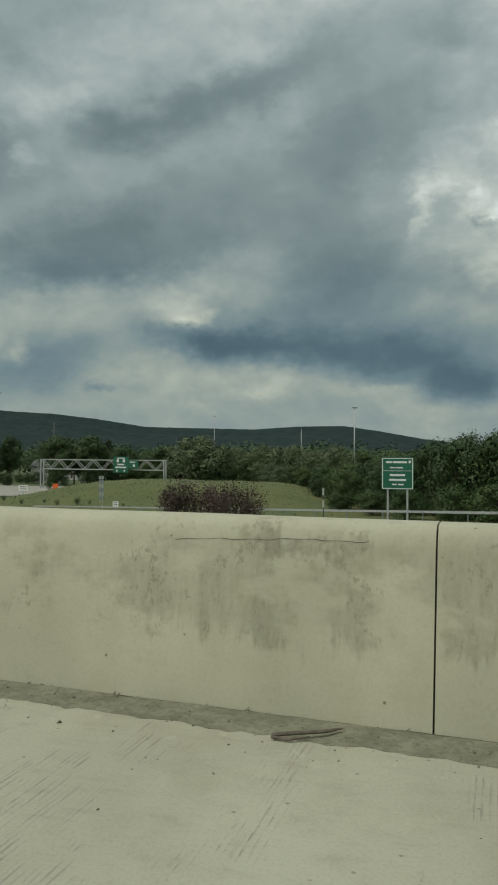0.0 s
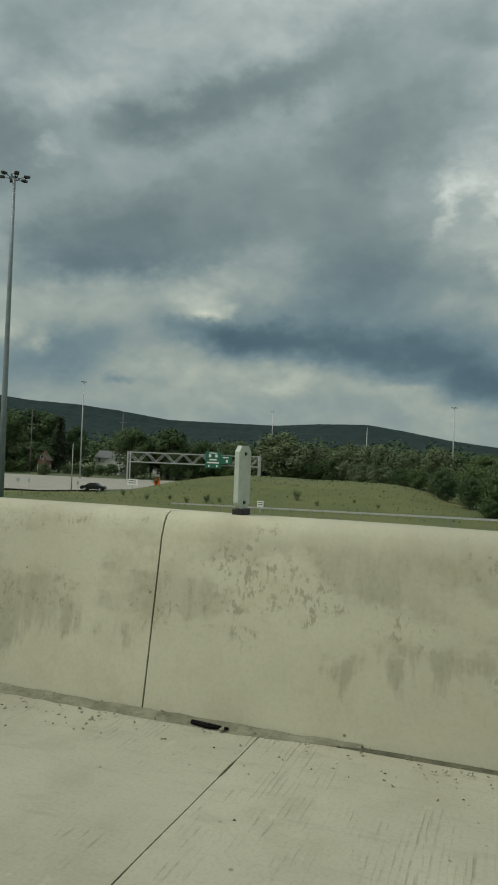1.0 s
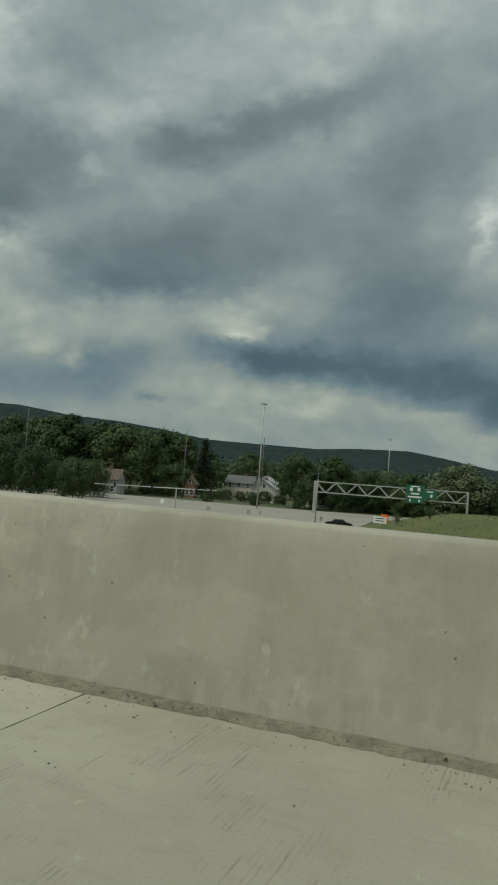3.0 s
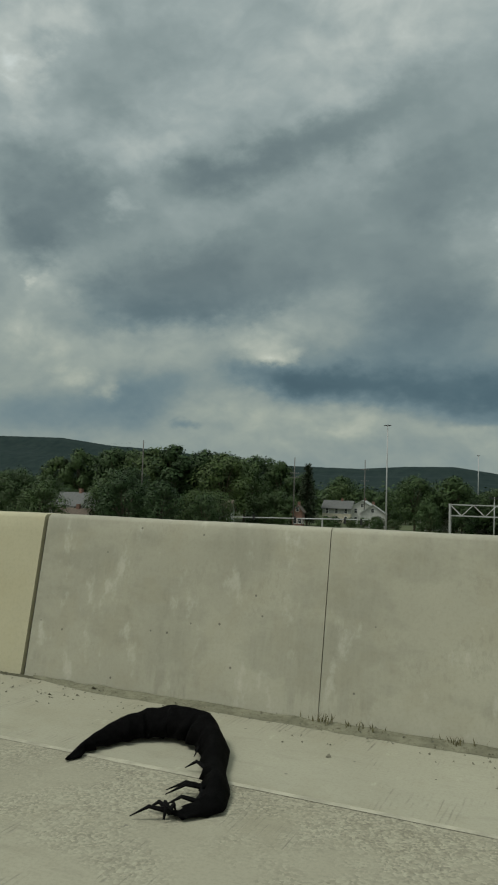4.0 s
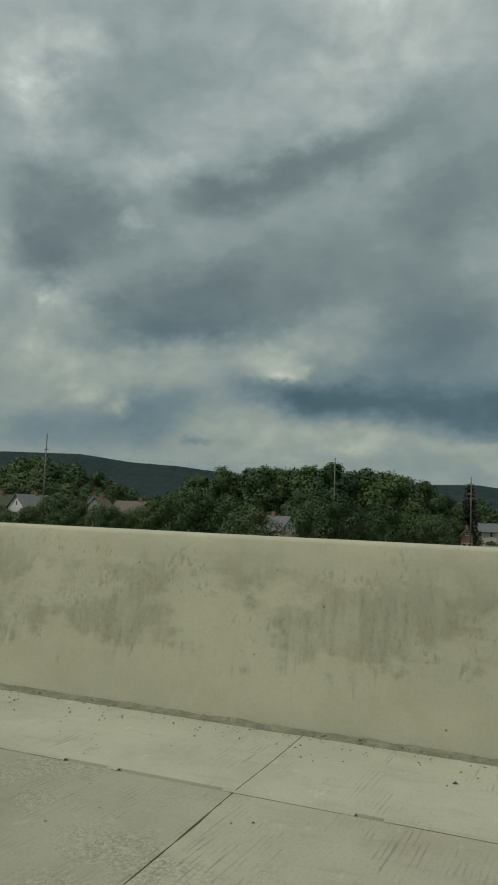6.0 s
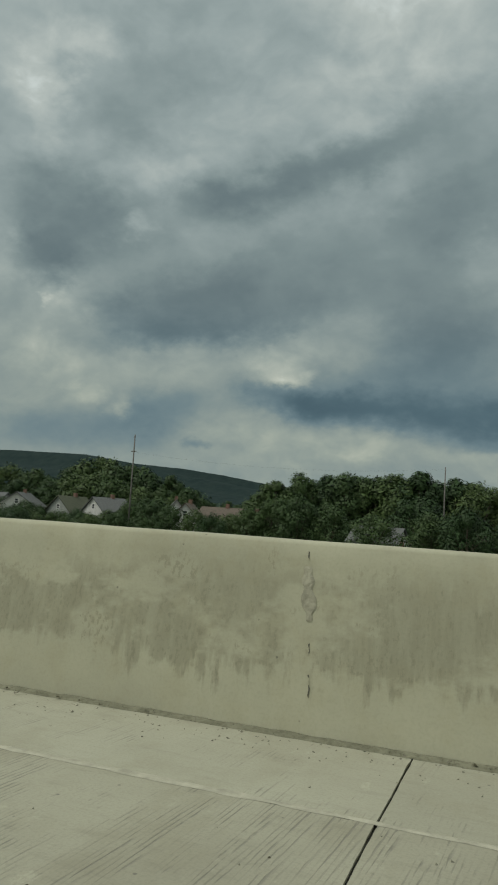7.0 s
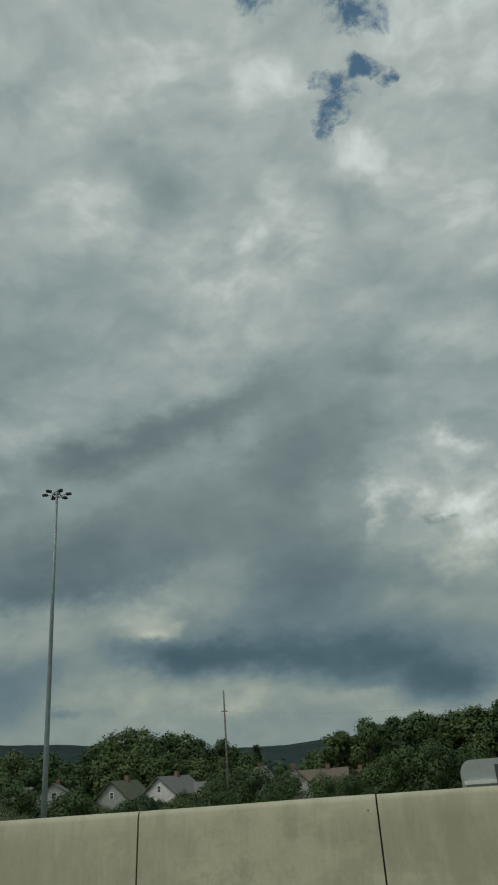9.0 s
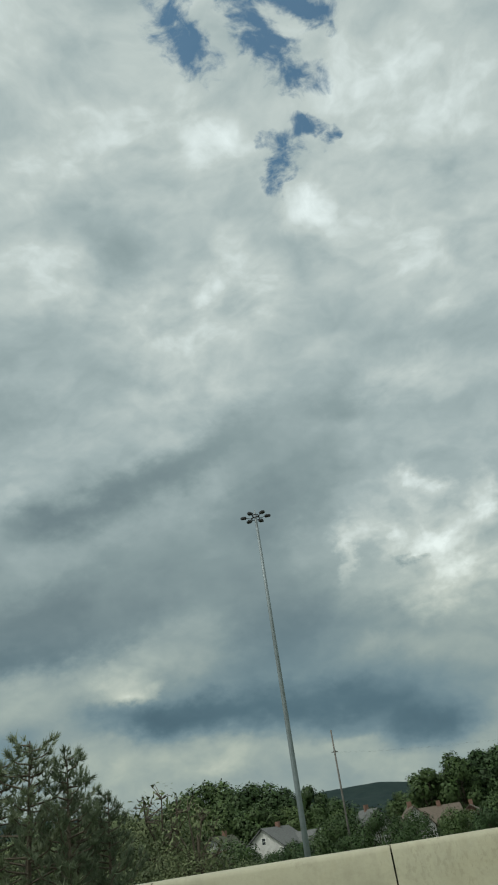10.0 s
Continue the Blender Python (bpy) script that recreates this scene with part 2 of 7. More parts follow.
link(wt, clear.outputs[0], blue.inputs[0])
blue.inputs["Scale"].default_value = 0.085
shreds = math_node(wt, "ADD", math_node(wt, "MULTIPLY_ADD", wisp.outputs["Fac"], 3.0, -1.5), math_node(wt, "MULTIPLY_ADD", puff.outputs["Fac"], 1.6, -0.8))
torn = math_node(wt, "MULTIPLY_ADD", shreds, ramp(wt, holes, 0.0, 0.18), holes)
tinted = nd(wt, "ShaderNodeVectorMath")
tinted.operation = "MULTIPLY"
link(wt, blue.outputs[0], tinted.inputs[0])
tinted.inputs[1].default_value = (0.62, 0.98, 0.94)
overhead = mix(wt, ramp(wt, torn, 0.20, 1.15, 0, 0.92), cover, tinted.outputs[0])
link(wt, overhead, wt.nodes["Background"].inputs[0])
wt.nodes["Background"].inputs[1].default_value = 1.0

sun_from = Vector((math.sin(SUN_ROTATION) * math.cos(SUN_ELEVATION), math.cos(SUN_ROTATION) * math.cos(SUN_ELEVATION), math.sin(SUN_ELEVATION)))
sun = new("sun", bpy.data.lights.new("sun", "SUN"))
sun.data.energy, sun.data.angle, sun.data.color = SUN_POWER, radians(14), (1.0, 0.97, 0.90)
sun.matrix_world = look(sun_from * 50, (0, 0, 0))


# ---- materials ----
def material(name, rough=0.8, metal=0.0):
    m = bpy.data.materials.new(name)
    m.use_nodes = True
    t = m.node_tree
    s = t.nodes["Principled BSDF"]
    s.inputs["Roughness"].default_value = rough
    s.inputs["Metallic"].default_value = metal
    where = t.nodes.new("ShaderNodeNewGeometry").outputs["Position"]
    return m, t, s, where


def bump(t, s, height, strength, distance=0.01):
    b = t.nodes.new("ShaderNodeBump")
    b.inputs["Strength"].default_value = strength
    b.inputs["Distance"].default_value = distance
    link(t, height, b.inputs["Height"])
    link(t, b.outputs[0], s.inputs["Normal"])


def plain(name, colour, rough=0.6, metal=0.0, vary=0.25, size=6.0, random_tone=0.0, dirt=0.0):
    """Painted metal, wood, plastic and the like: one colour, broken up by grain and dirt."""
    m, t, s, where = material(name, rough, metal)
    obj = t.nodes.new("ShaderNodeTexCoord").outputs["Object"]
    n = noise_node(t, obj, size, 6, 0.65)
    f = noise_node(t, obj, size * 9, 3, 0.6)
    dark = tuple(c * (1 - vary) for c in colour)
    light = tuple(min(c * (1 + vary), 0.95) for c in colour)
    c = mix(t, ramp(t, n.outputs["Fac"], 0.3, 0.7), dark, light)
    if random_tone:
        info = t.nodes.new("ShaderNodeObjectInfo")
        h = t.nodes.new("ShaderNodeHueSaturation")
        link(t, c, h.inputs["Color"])
        link(t, ramp(t, info.outputs["Random"], 0, 1, 1 - random_tone, 1 + random_tone, False), h.inputs["Value"])
        c = h.outputs[0]
    if dirt:
        c = mix(t, ramp(t, f.outputs["Fac"], 0.52, 0.75, 0, dirt), c, (0.16, 0.14, 0.11))
    link(t, c, s.inputs["Base Color"])
    link(t, ramp(t, f.outputs["Fac"], 0.3, 0.7, max(rough - 0.12, 0.05), min(rough + 0.12, 1)), s.inputs["Roughness"])
    bump(t, s, f.outputs["Fac"], 0.15, 0.004)
    return m


def warm(c):
    """The warm cast of river-sand concrete."""
    return (c[0] * 0.93, c[1] * 0.94, c[2] * 0.925)


def wall_concrete(name, light, dark, stain=0.5, streak=0.5, band=(0.3, 1.0), pale=0.0, spots=(), speck=0.5, wobble=0.5, rain=0.0, pitted=0.55):
    """Cast concrete: cloudy tone, stains that hang down in fringes, clusters of algae dabs, pale repairs. spots: (x, z, half width, half height, weight) of single stains."""
    light, dark = warm(light), warm(dark)
    m, t, s, where = material(name, 0.88)
    sp = t.nodes.new("ShaderNodeSeparateXYZ")
    link(t, where, sp.inputs[0])
    z = sp.outputs[2]
    mott = noise_node(t, where, 0.9, 6, 0.6)
    grain = noise_node(t, where, 55, 4, 0.65)
    runs = noise_node(t, scaled(t, where, 7.0, 7.0, 0.6), 1.6, 6, 0.66)
    patch = noise_node(t, scaled(t, where, 0.8, 0.8, 1.3), 1.7, 6, 0.62)
    blot = noise_node(t, where, 4.2, 6, 0.64)
    dabs = noise_node(t, scaled(t, where, 1, 1, 0.5), 42, 4, 0.66)
    c = mix(t, ramp(t, mott.outputs["Fac"], 0.3, 0.7), tuple(min(v * 1.05, 0.9) for v in light), tuple(v * 0.86 for v in light))
    c = mix(t, ramp(t, blot.outputs["Fac"], 0.46, 0.64, 0, 0.30), c, (light[0] * 0.82, light[1] * 0.78, light[2] * 0.70))
    # the stained band, its lower rim drawn down in fringes
    hang = math_node(t, "ADD", math_node(t, "MULTIPLY_ADD", runs.outputs["Fac"], 0.7, -0.35), math_node(t, "MULTIPLY_ADD", patch.outputs["Fac"], 0.6, -0.3))
    zw = math_node(t, "ADD", z, hang)
    zone = math_node(t, "MULTIPLY", ramp(t, zw, band[0] - 0.05, band[0] + 0.08), ramp(t, zw, band[1] - 0.08, band[1] + 0.10, 1, 0.25))
    soft = math_node(t, "MULTIPLY", math_node(t, "MULTIPLY", ramp(t, patch.outputs["Fac"], 0.44, 0.55), zone), stain)
    soft = math_node(t, "MULTIPLY", soft, ramp(t, runs.outputs["Fac"], 0.35, 0.62, 0.55, 1.05))
    cluster = noise_node(t, scaled(t, where, 1, 1, 1.4), 2.8, 5, 0.66)
    algae = math_node(t, "MULTIPLY", ramp(t, cluster.outputs["Fac"], 0.50, 0.60), ramp(t, dabs.outputs["Fac"], 0.50, 0.58))
    algae = math_node(t, "MULTIPLY", algae, math_node(t, "MULTIPLY", ramp(t, zone, 0.0, 1.0, 0.12, 1.0), streak))
    flat2 = t.nodes.new("ShaderNodeCombineXYZ")
    wob = noise_node(t, where, 6, 5, 0.65)
    wob2 = noise_node(t, scaled(t, where, 1, 1, 0.7), 9, 6, 0.7)
    link(t, math_node(t, "ADD", sp.outputs[0], math_node(t, "MULTIPLY_ADD", wob.outputs["Fac"], wobble, -wobble / 2)), flat2.inputs[0])
    link(t, math_node(t, "ADD", z, math_node(t, "MULTIPLY_ADD", wob2.outputs["Fac"], 0.5, -0.25)), flat2.inputs[1])
    bright, single = None, None
    for sx, sz, rx, rz, w in spots:
        v = spot(t, flat2.outputs[0], sx, sz, rx * 1.6, rz * 1.6, 0, abs(w) * 1.6)
        if w > 0:
            single = v if single is None else math_node(t, "ADD", single, v)
        else:
            bright = v if bright is None else math_node(t, "ADD", bright, v)
    grime = soft
    if single is not None:
        broken = math_node(t, "MULTIPLY", ramp(t, runs.outputs["Fac"], 0.34, 0.60, 0.45, 1.0), ramp(t, cluster.outputs["Fac"], 0.36, 0.60, 0.45, 1.0))
        grime = math_node(t, "MAXIMUM", grime, math_node(t, "MULTIPLY", ramp(t, single, 0.10, 0.85, 0.0, 0.95), broken))
    if bright is not None:
        keep = ramp(t, bright, 0.15, 0.45, 1.0, 0.0)
        grime = math_node(t, "MULTIPLY", grime, keep)
        algae = math_node(t, "MULTIPLY", algae, keep)
    peppered = math_node(t, "MULTIPLY", ramp(t, dabs.outputs["Fac"], 0.52, 0.62), ramp(t, grime, 0.1, 0.6, 0.0, speck))
    grime = math_node(t, "ADD", math_node(t, "MAXIMUM", grime, math_node(t, "MULTIPLY", algae, 0.85)), math_node(t, "MULTIPLY", peppered, 0.5))
    c = mix(t, math_node(t, "MINIMUM", grime, 0.92), c, dark)
    if rain:
        drips = noise_node(t, scaled(t, where, 6.0, 6.0, 0.35), 1.5, 5, 0.6)
        c = mix(t, math_node(t, "MULTIPLY", ramp(t, drips.outputs["Fac"], 0.46, 0.66), ramp(t, patch.outputs["Fac"], 0.35, 0.6, 0.25 * rain, rain)), c, tuple(v * 0.6 for v in light))
    if pale:
        rep = noise_node(t, scaled(t, where, 3.4, 3.4, 1.9), 2.0, 5, 0.6)
        c = mix(t, ramp(t, rep.outputs["Fac"], 0.57, 0.72, 0, pale * 0.65), c, (0.56, 0.55, 0.46))
    if bright is not None:
        c = mix(t, ramp(t, bright, 0.28, 1.0, 0, 0.55), c, tuple(min(v * 1.16, 0.9) for v in light))
    # air holes of the casting, a few of them large
    pits = t.nodes.new("ShaderNodeTexVoronoi")
    pits.inputs["Scale"].default_value = 7
    link(t, where, pits.inputs["Vector"])
    pc = t.nodes.new("ShaderNodeSeparateColor")
    link(t, pits.outputs["Color"], pc.inputs[0])
    hole = math_node(t, "MULTIPLY", ramp(t, pits.outputs["Distance"], 0.03, 0.07, 1.0, 0), ramp(t, pc.outputs[0], pitted, pitted + 0.2))
    c = mix(t, math_node(t, "MULTIPLY", hole, 0.75), c, (0.10, 0.095, 0.075))
    c = mix(t, ramp(t, grain.outputs["Fac"], 0.42, 0.72, 0.0, 0.14), c, (0.20, 0.19, 0.145))
    link(t, c, s.inputs["Base Color"])
    h = math_node(t, "ADD", math_node(t, "MULTIPLY", grain.outputs["Fac"], 0.2), math_node(t, "MULTIPLY", mott.outputs["Fac"], 0.8))
    h = math_node(t, "ADD", h, math_node(t, "MULTIPLY", hole, -0.6))
    bump(t, s, h, 0.5, 0.007)
    return m


def deck_concrete(name, light, dark, groove="across", aggregate=0.0, tined=0.0):
    """Road concrete with worn tined grooves, rust-brown stains, pale scuffs, exposed stones in worn patches."""
    light, dark = (tuple(v * 0.93 for v in warm(c)) for c in (light, dark))
    m, t, s, where = material(name, 0.9)
    big_n = noise_node(t, where, 0.5, 6, 0.6)
    mid = noise_node(t, scaled(t, where, 1.0, 0.7, 1), 2.6, 6, 0.62)
    grain = noise_node(t, where, 70, 4, 0.65)
    info = t.nodes.new("ShaderNodeObjectInfo")
    c = mix(t, ramp(t, big_n.outputs["Fac"], 0.34, 0.66), tuple(min(v * 1.03, 0.9) for v in light), dark)
    c = mix(t, ramp(t, mid.outputs["Fac"], 0.46, 0.68, 0, 0.34), c, (dark[0] * 0.82, dark[1] * 0.79, dark[2] * 0.72))
    smear = noise_node(t, scaled(t, where, 0.6, 2.0, 1), 6, 6, 0.68)
    c = mix(t, ramp(t, smear.outputs["Fac"], 0.5, 0.72, 0, 0.25), c, tuple(v * 0.62 for v in dark))
    scuff = noise_node(t, scaled(t, where, 1.6, 0.8, 1), 5.5, 6, 0.7)
    c = mix(t, ramp(t, scuff.outputs["Fac"], 0.60, 0.70, 0, 0.45), c, tuple(min(v * 1.25, 0.9) for v in light))
    c = mix(t, ramp(t, grain.outputs["Fac"], 0.42, 0.72, 0.0, 0.22), c, tuple(v * 0.5 for v in dark))
    # tining: raked grooves, worn away but for short lengths that come and go
    at_ = t.nodes.new("ShaderNodeSeparateXYZ")
    link(t, where, at_.inputs[0])
    run, off = (at_.outputs[0], math_node(t, "MULTIPLY", at_.outputs[1], -0.06)) if groove == "across" else (at_.outputs[1], math_node(t, "MULTIPLY", at_.outputs[0], -0.0718))
    shake = noise_node(t, scaled(t, where, *((1, 0.05, 1) if groove == "across" else (0.05, 1, 1))), 14, 4, 0.65)
    phase = math_node(t, "MULTIPLY_ADD", math_node(t, "ADD", run, off), 6.2832 / 0.026, math_node(t, "MULTIPLY", shake.outputs["Fac"], 14.0))
    wave = math_node(t, "SINE", phase)
    worn = ramp(t, noise_node(t, scaled(t, where, *((1.3, 0.8, 1) if groove == "across" else (0.6, 1.6, 1))), 1.5, 7, 0.72).outputs["Fac"], 0.50 - 0.07 * tined, 0.58 - 0.05 * tined)
    lengths = noise_node(t, scaled(t, where, *((24, 2.2, 1) if groove == "across" else (2.2, 24, 1))), 1.6, 4, 0.6)
    faint = math_node(t, "MULTIPLY", ramp(t, shake.outputs["Fac"], 0.40, 0.62, 0.15, 1.0), ramp(t, lengths.outputs["Fac"], 0.40 - 0.04 * tined, 0.58 - 0.04 * tined))
    tine = math_node(t, "MULTIPLY", math_node(t, "MULTIPLY", ramp(t, wave, 0.1, 0.95), worn), faint)
    c = mix(t, math_node(t, "MULTIPLY", tine, 0.5 + 0.15 * tined), c, (0.14, 0.135, 0.11))
    h = math_node(t, "MULTIPLY_ADD", tine, -0.7, math_node(t, "MULTIPLY", grain.outputs["Fac"], 0.2))
    if aggregate:
        st = t.nodes.new("ShaderNodeTexVoronoi")
        st.inputs["Scale"].default_value = 90
        link(t, where, st.inputs["Vector"])
        sc = t.nodes.new("ShaderNodeSeparateColor")
        link(t, st.outputs["Color"], sc.inputs[0])
        tone = mix(t, sc.outputs[0], tuple(v * 0.42 for v in dark), tuple(min(v * 1.3, 0.9) for v in light))
        where_bare = ramp(t, noise_node(t, where, 0.9, 6, 0.68).outputs["Fac"], 0.56 - 0.15 * aggregate, 0.68 - 0.13 * aggregate, 0, 0.30 + 0.22 * aggregate)
        c = mix(t, where_bare, c, tone)
        h = math_node(t, "ADD", h, math_node(t, "MULTIPLY", where_bare, math_node(t, "MULTIPLY", st.outputs["Distance"], -1.2)))
    dots = t.nodes.new("ShaderNodeTexVoronoi")
    dots.inputs["Scale"].default_value = 5.5
    link(t, where, dots.inputs["Vector"])
    c = mix(t, ramp(t, dots.outputs["Distance"], 0.03, 0.055, 0.6, 0), c, (0.10, 0.095, 0.08))
    hs = t.nodes.new("ShaderNodeHueSaturation")
    link(t, c, hs.inputs["Color"])
    link(t, ramp(t, info.outputs["Random"], 0, 1, 0.95, 1.05, False), hs.inputs["Value"])
    link(t, hs.outputs[0], s.inputs["Base Color"])
    bump(t, s, h, 0.55, 0.007)
    return m


def foliage(name, light, dark):
    m, t, s, where = material(name, 0.62)
    geo = t.nodes.new("ShaderNodeNewGeometry")
    info = t.nodes.new("ShaderNodeObjectInfo")
    n = noise_node(t, where, 0.30, 5, 0.62)
    c = mix(t, ramp(t, geo.outputs["Random Per Island"], 0, 1, 0.36, 0.60, False), dark, light)
    c = mix(t, ramp(t, n.outputs["Fac"], 0.40, 0.64, 0, 0.5), c, tuple(v * 0.75 for v in dark))
    h = t.nodes.new("ShaderNodeHueSaturation")
    link(t, c, h.inputs["Color"])
    link(t, ramp(t, info.outputs["Random"], 0, 1, 0.485, 0.515, False), h.inputs["Hue"])
    link(t, ramp(t, info.outputs["Random"], 0, 1, 1.25, 0.75, False), h.inputs["Value"])
    link(t, h.outputs[0], s.inputs["Base Color"])
    s.inputs["Specular IOR Level"].default_value = 0.25
    s.inputs["Subsurface Weight"].default_value = 0.0
    return m


def ground_cover(name, a, b, c3, scale=0.05, grit=2.5, depth=0.08):
    m, t, s, where = material(name, 0.95)
    n = noise_node(t, where, scale, 7, 0.65)
    f = noise_node(t, where, grit, 6, 0.7)
    c = mix(t, ramp(t, n.outputs["Fac"], 0.35, 0.65), a, b)
    c = mix(t, ramp(t, f.outputs["Fac"], 0.45, 0.75, 0, 0.6), c, c3)
    link(t, c, s.inputs["Base Color"])
    bump(t, s, f.outputs["Fac"], 0.8, depth)
    return m


M_WEATHERED = wall_concrete("weathered_parapet_concrete", (0.47, 0.455, 0.335), (0.215, 0.203, 0.138), 0.45, 0.75, (0.35, 0.86), spots=(
    (-0.65, 0.80, 0.7, 0.10, 0.45), (-10.15, 0.62, 0.10, 0.25, 0.5), (-10.9, 0.55, 0.25, 0.16, 0.4), (-9.95, 0.5, 0.12, 0.4, 0.5), (-40.6, 0.6, 0.55, 0.25, 0.5), (-41.75, 0.72, 0.45, 0.2, 0.45), (-40.7, 0.27, 0.2, 0.1, 0.4)))
M_PATCHY = wall_concrete("patched_grey_parapet_concrete", (0.435, 0.42, 0.33), (0.24, 0.235, 0.185), 0.35, 0.25, (0.1, 1.2), 0.75, spots=(
    (-73.9, 0.42, 0.10, 0.13, -0.8), (-71.25, 0.77, 0.09, 0.2, -0.8), (-71.63, 0.88, 0.12, 0.08, -0.8), (-72.05, 0.1, 0.12, 0.12, 0.7), (-67.14, 0.88, 0.02, 0.13, -1.3), (-67.09, 0.82, 0.02, 0.2, -1.3), (-67.87, 0.8, 0.035, 0.25, -0.7), (-67.88, 0.3, 0.035, 0.3, -0.7),
    (-69.59, 0.93, 0.07, 0.05, -0.9), (-69.18, 0.70, 0.06, 0.12, -1.1), (-68.92, 0.80, 0.08, 0.07, -1.0), (-68.75, 0.73, 0.11, 0.06, -1.0), (-68.26, 0.46, 0.045, 0.09, -1.0), (-68.13, 0.16, 0.045, 0.08, -1.0), (-67.65, 0.70, 0.07, 0.07, -1.0), (-67.98, 0.73, 0.07, 0.06, -0.8),
    (-68.4, 0.94, 0.09, 0.04, -0.8), (-69.82, 0.71, 0.05, 0.06, -0.8), (-68.6, 0.35, 0.5, 0.2, 0.35), (-69.4, 0.45, 0.4, 0.2, 0.35)), speck=0.35, pitted=0.2)
M_TAN = wall_concrete("tan_painted_parapet_concrete", (0.55, 0.515, 0.355), (0.40, 0.365, 0.25), 0.12, 0.08, (0.2, 1.2), speck=0.1)
M_BANDED = wall_concrete("rain_marked_parapet_concrete", (0.46, 0.445, 0.325), (0.22, 0.21, 0.142), 0.52, 0.6, (0.34, 0.90), spots=(
    (-115.43, 0.55, 0.12, 0.45, -0.9), (-115.4, 0.12, 0.60, 0.16, -0.9), (-115.42, 0.38, 0.24, 0.2, -0.9), (-114.15, 0.3, 0.10, 0.2, -0.7), (-114.6, 0.42, 0.3, 0.14, 0.5), (-115.95, 0.5, 0.25, 0.18, 0.5), (-114.3, 0.5, 0.75, 0.22, 0.55), (-116.4, 0.55, 0.6, 0.2, 0.5), (-105.25, 0.6, 0.4, 0.24, 0.95), (-104.5, 0.75, 0.2, 0.2, -0.8), (-104.8, 0.38, 0.25, 0.2, 0.75), (-103.8, 0.74, 0.22, 0.14, 0.8), (-104.0, 0.4, 0.4, 0.08, 0.7),
    (-144.08, 0.4, 0.05, 0.36, 1.6), (-143.4, 0.4, 0.6, 0.18, 0.55), (-100.7, 0.55, 0.26, 0.7, 0.65), (-108.4, 0.5, 0.7, 0.14, 0.55)))
M_BRIDGE = wall_concrete("bridge_parapet_concrete", (0.45, 0.43, 0.318), (0.22, 0.21, 0.152), 0.40, 0.35, (0.1, 1.1), rain=0.55, spots=(
    (-165.13, 0.45, 0.05, 0.3, 0.6), (-164.73, 0.33, 0.05, 0.3, 0.6), (-163.47, 0.6, 0.04, 0.35, 0.6), (-163.28, 0.2, 0.05, 0.2, 0.9), (-162.88, 0.43, 0.09, 0.25, 0.8), (-162.57, 0.25, 0.04, 0.25, 0.7), (-162.2, 0.12, 0.05, 0.15, 0.9), (-173.14, 0.62, 0.02, 0.16, 0.45), (-173.08, 0.35, 0.03, 0.16, 0.5), (-173.03, 0.1, 0.035, 0.14, 0.55), (-174.74, 0.9, 0.03, 0.07, 0.7), (-174.74, 0.2, 0.02, 0.12, 0.6), (-186.53, 0.74, 0.02, 0.2, 0.8), (-184.95, 0.80, 0.025, 0.16, 0.8), (-185.18, 0.5, 0.03, 0.2, 0.7), (-180.03, 0.79, 0.02, 0.03, 1.0), (-171.03, 0.6, 0.02, 0.5, -0.4), (-181.62, 0.6, 0.02, 0.5, -0.4), (-199.3, 0.6, 0.02, 0.5, -0.4)), speck=0.3, wobble=0.12)
M_CORE = plain("joint_gap_concrete", (0.07, 0.066, 0.055), 0.95)
M_DECK = deck_concrete("tined_road_concrete", (0.43, 0.418, 0.315), (0.365, 0.35, 0.262), "across")
M_DECK_BARE = deck_concrete("worn_road_concrete", (0.395, 0.380, 0.285), (0.325, 0.308, 0.228), "across", 0.9)
M_DECK_WORN = deck_concrete("smooth_road_concrete", (0.395, 0.380, 0.285), (0.325, 0.308, 0.228), "across", 0.25)
M_DECK_STONY = deck_concrete("stony_road_concrete", (0.395, 0.380, 0.285), (0.325, 0.308, 0.228), "across", 0.55, 0.4)
M_DECK_TINED = deck_concrete("raked_road_concrete", (0.405, 0.392, 0.295), (0.335, 0.32, 0.238), "across", 0.0, 1.0)
M_GUTTER = deck_concrete("gutter_concrete", (0.44, 0.43, 0.328), (0.385, 0.372, 0.28), "across", 0.0)
M_APRON = deck_concrete("new_gutter_concrete", (0.475, 0.465, 0.345), (0.44, 0.43, 0.318), "across", 0.0)
M_BRIDGE_DECK = deck_concrete("bridge_deck_concrete", (0.42, 0.41, 0.308), (0.36, 0.348, 0.26), "lengthwise", 0.35)
M_ASPHALT = deck_concrete("old_asphalt", (0.192, 0.188, 0.155), (0.155, 0.150, 0.124), "lengthwise", 0.5)
M_DIRT = ground_cover("gutter_dirt", (0.165, 0.164, 0.114), (0.238, 0.236, 0.165), (0.072, 0.068, 0.043), 7.0, 38, 0.010)
M_SEAL = plain("joint_sealant", (0.075, 0.071, 0.055), 0.8)
M_MORTAR = plain("joint_mortar", (0.325, 0.312, 0.232), 0.92, vary=0.25, size=14)
M_LIP = plain("pale_mortar_lip", (0.385, 0.372, 0.282), 0.9, vary=0.2, size=9)
M_IRON = plain("dusty_cast_iron", (0.21, 0.185, 0.14), 0.85, 0.0, dirt=0.5, size=20)
M_GRASS = ground_cover("mown_grass", (0.078, 0.098, 0.028), (0.112, 0.120, 0.036), (0.046, 0.062, 0.018), 0.12)
M_FIELD = ground_cover("rough_ground", (0.06, 0.085, 0.03), (0.085, 0.105, 0.04), (0.05, 0.06, 0.03))
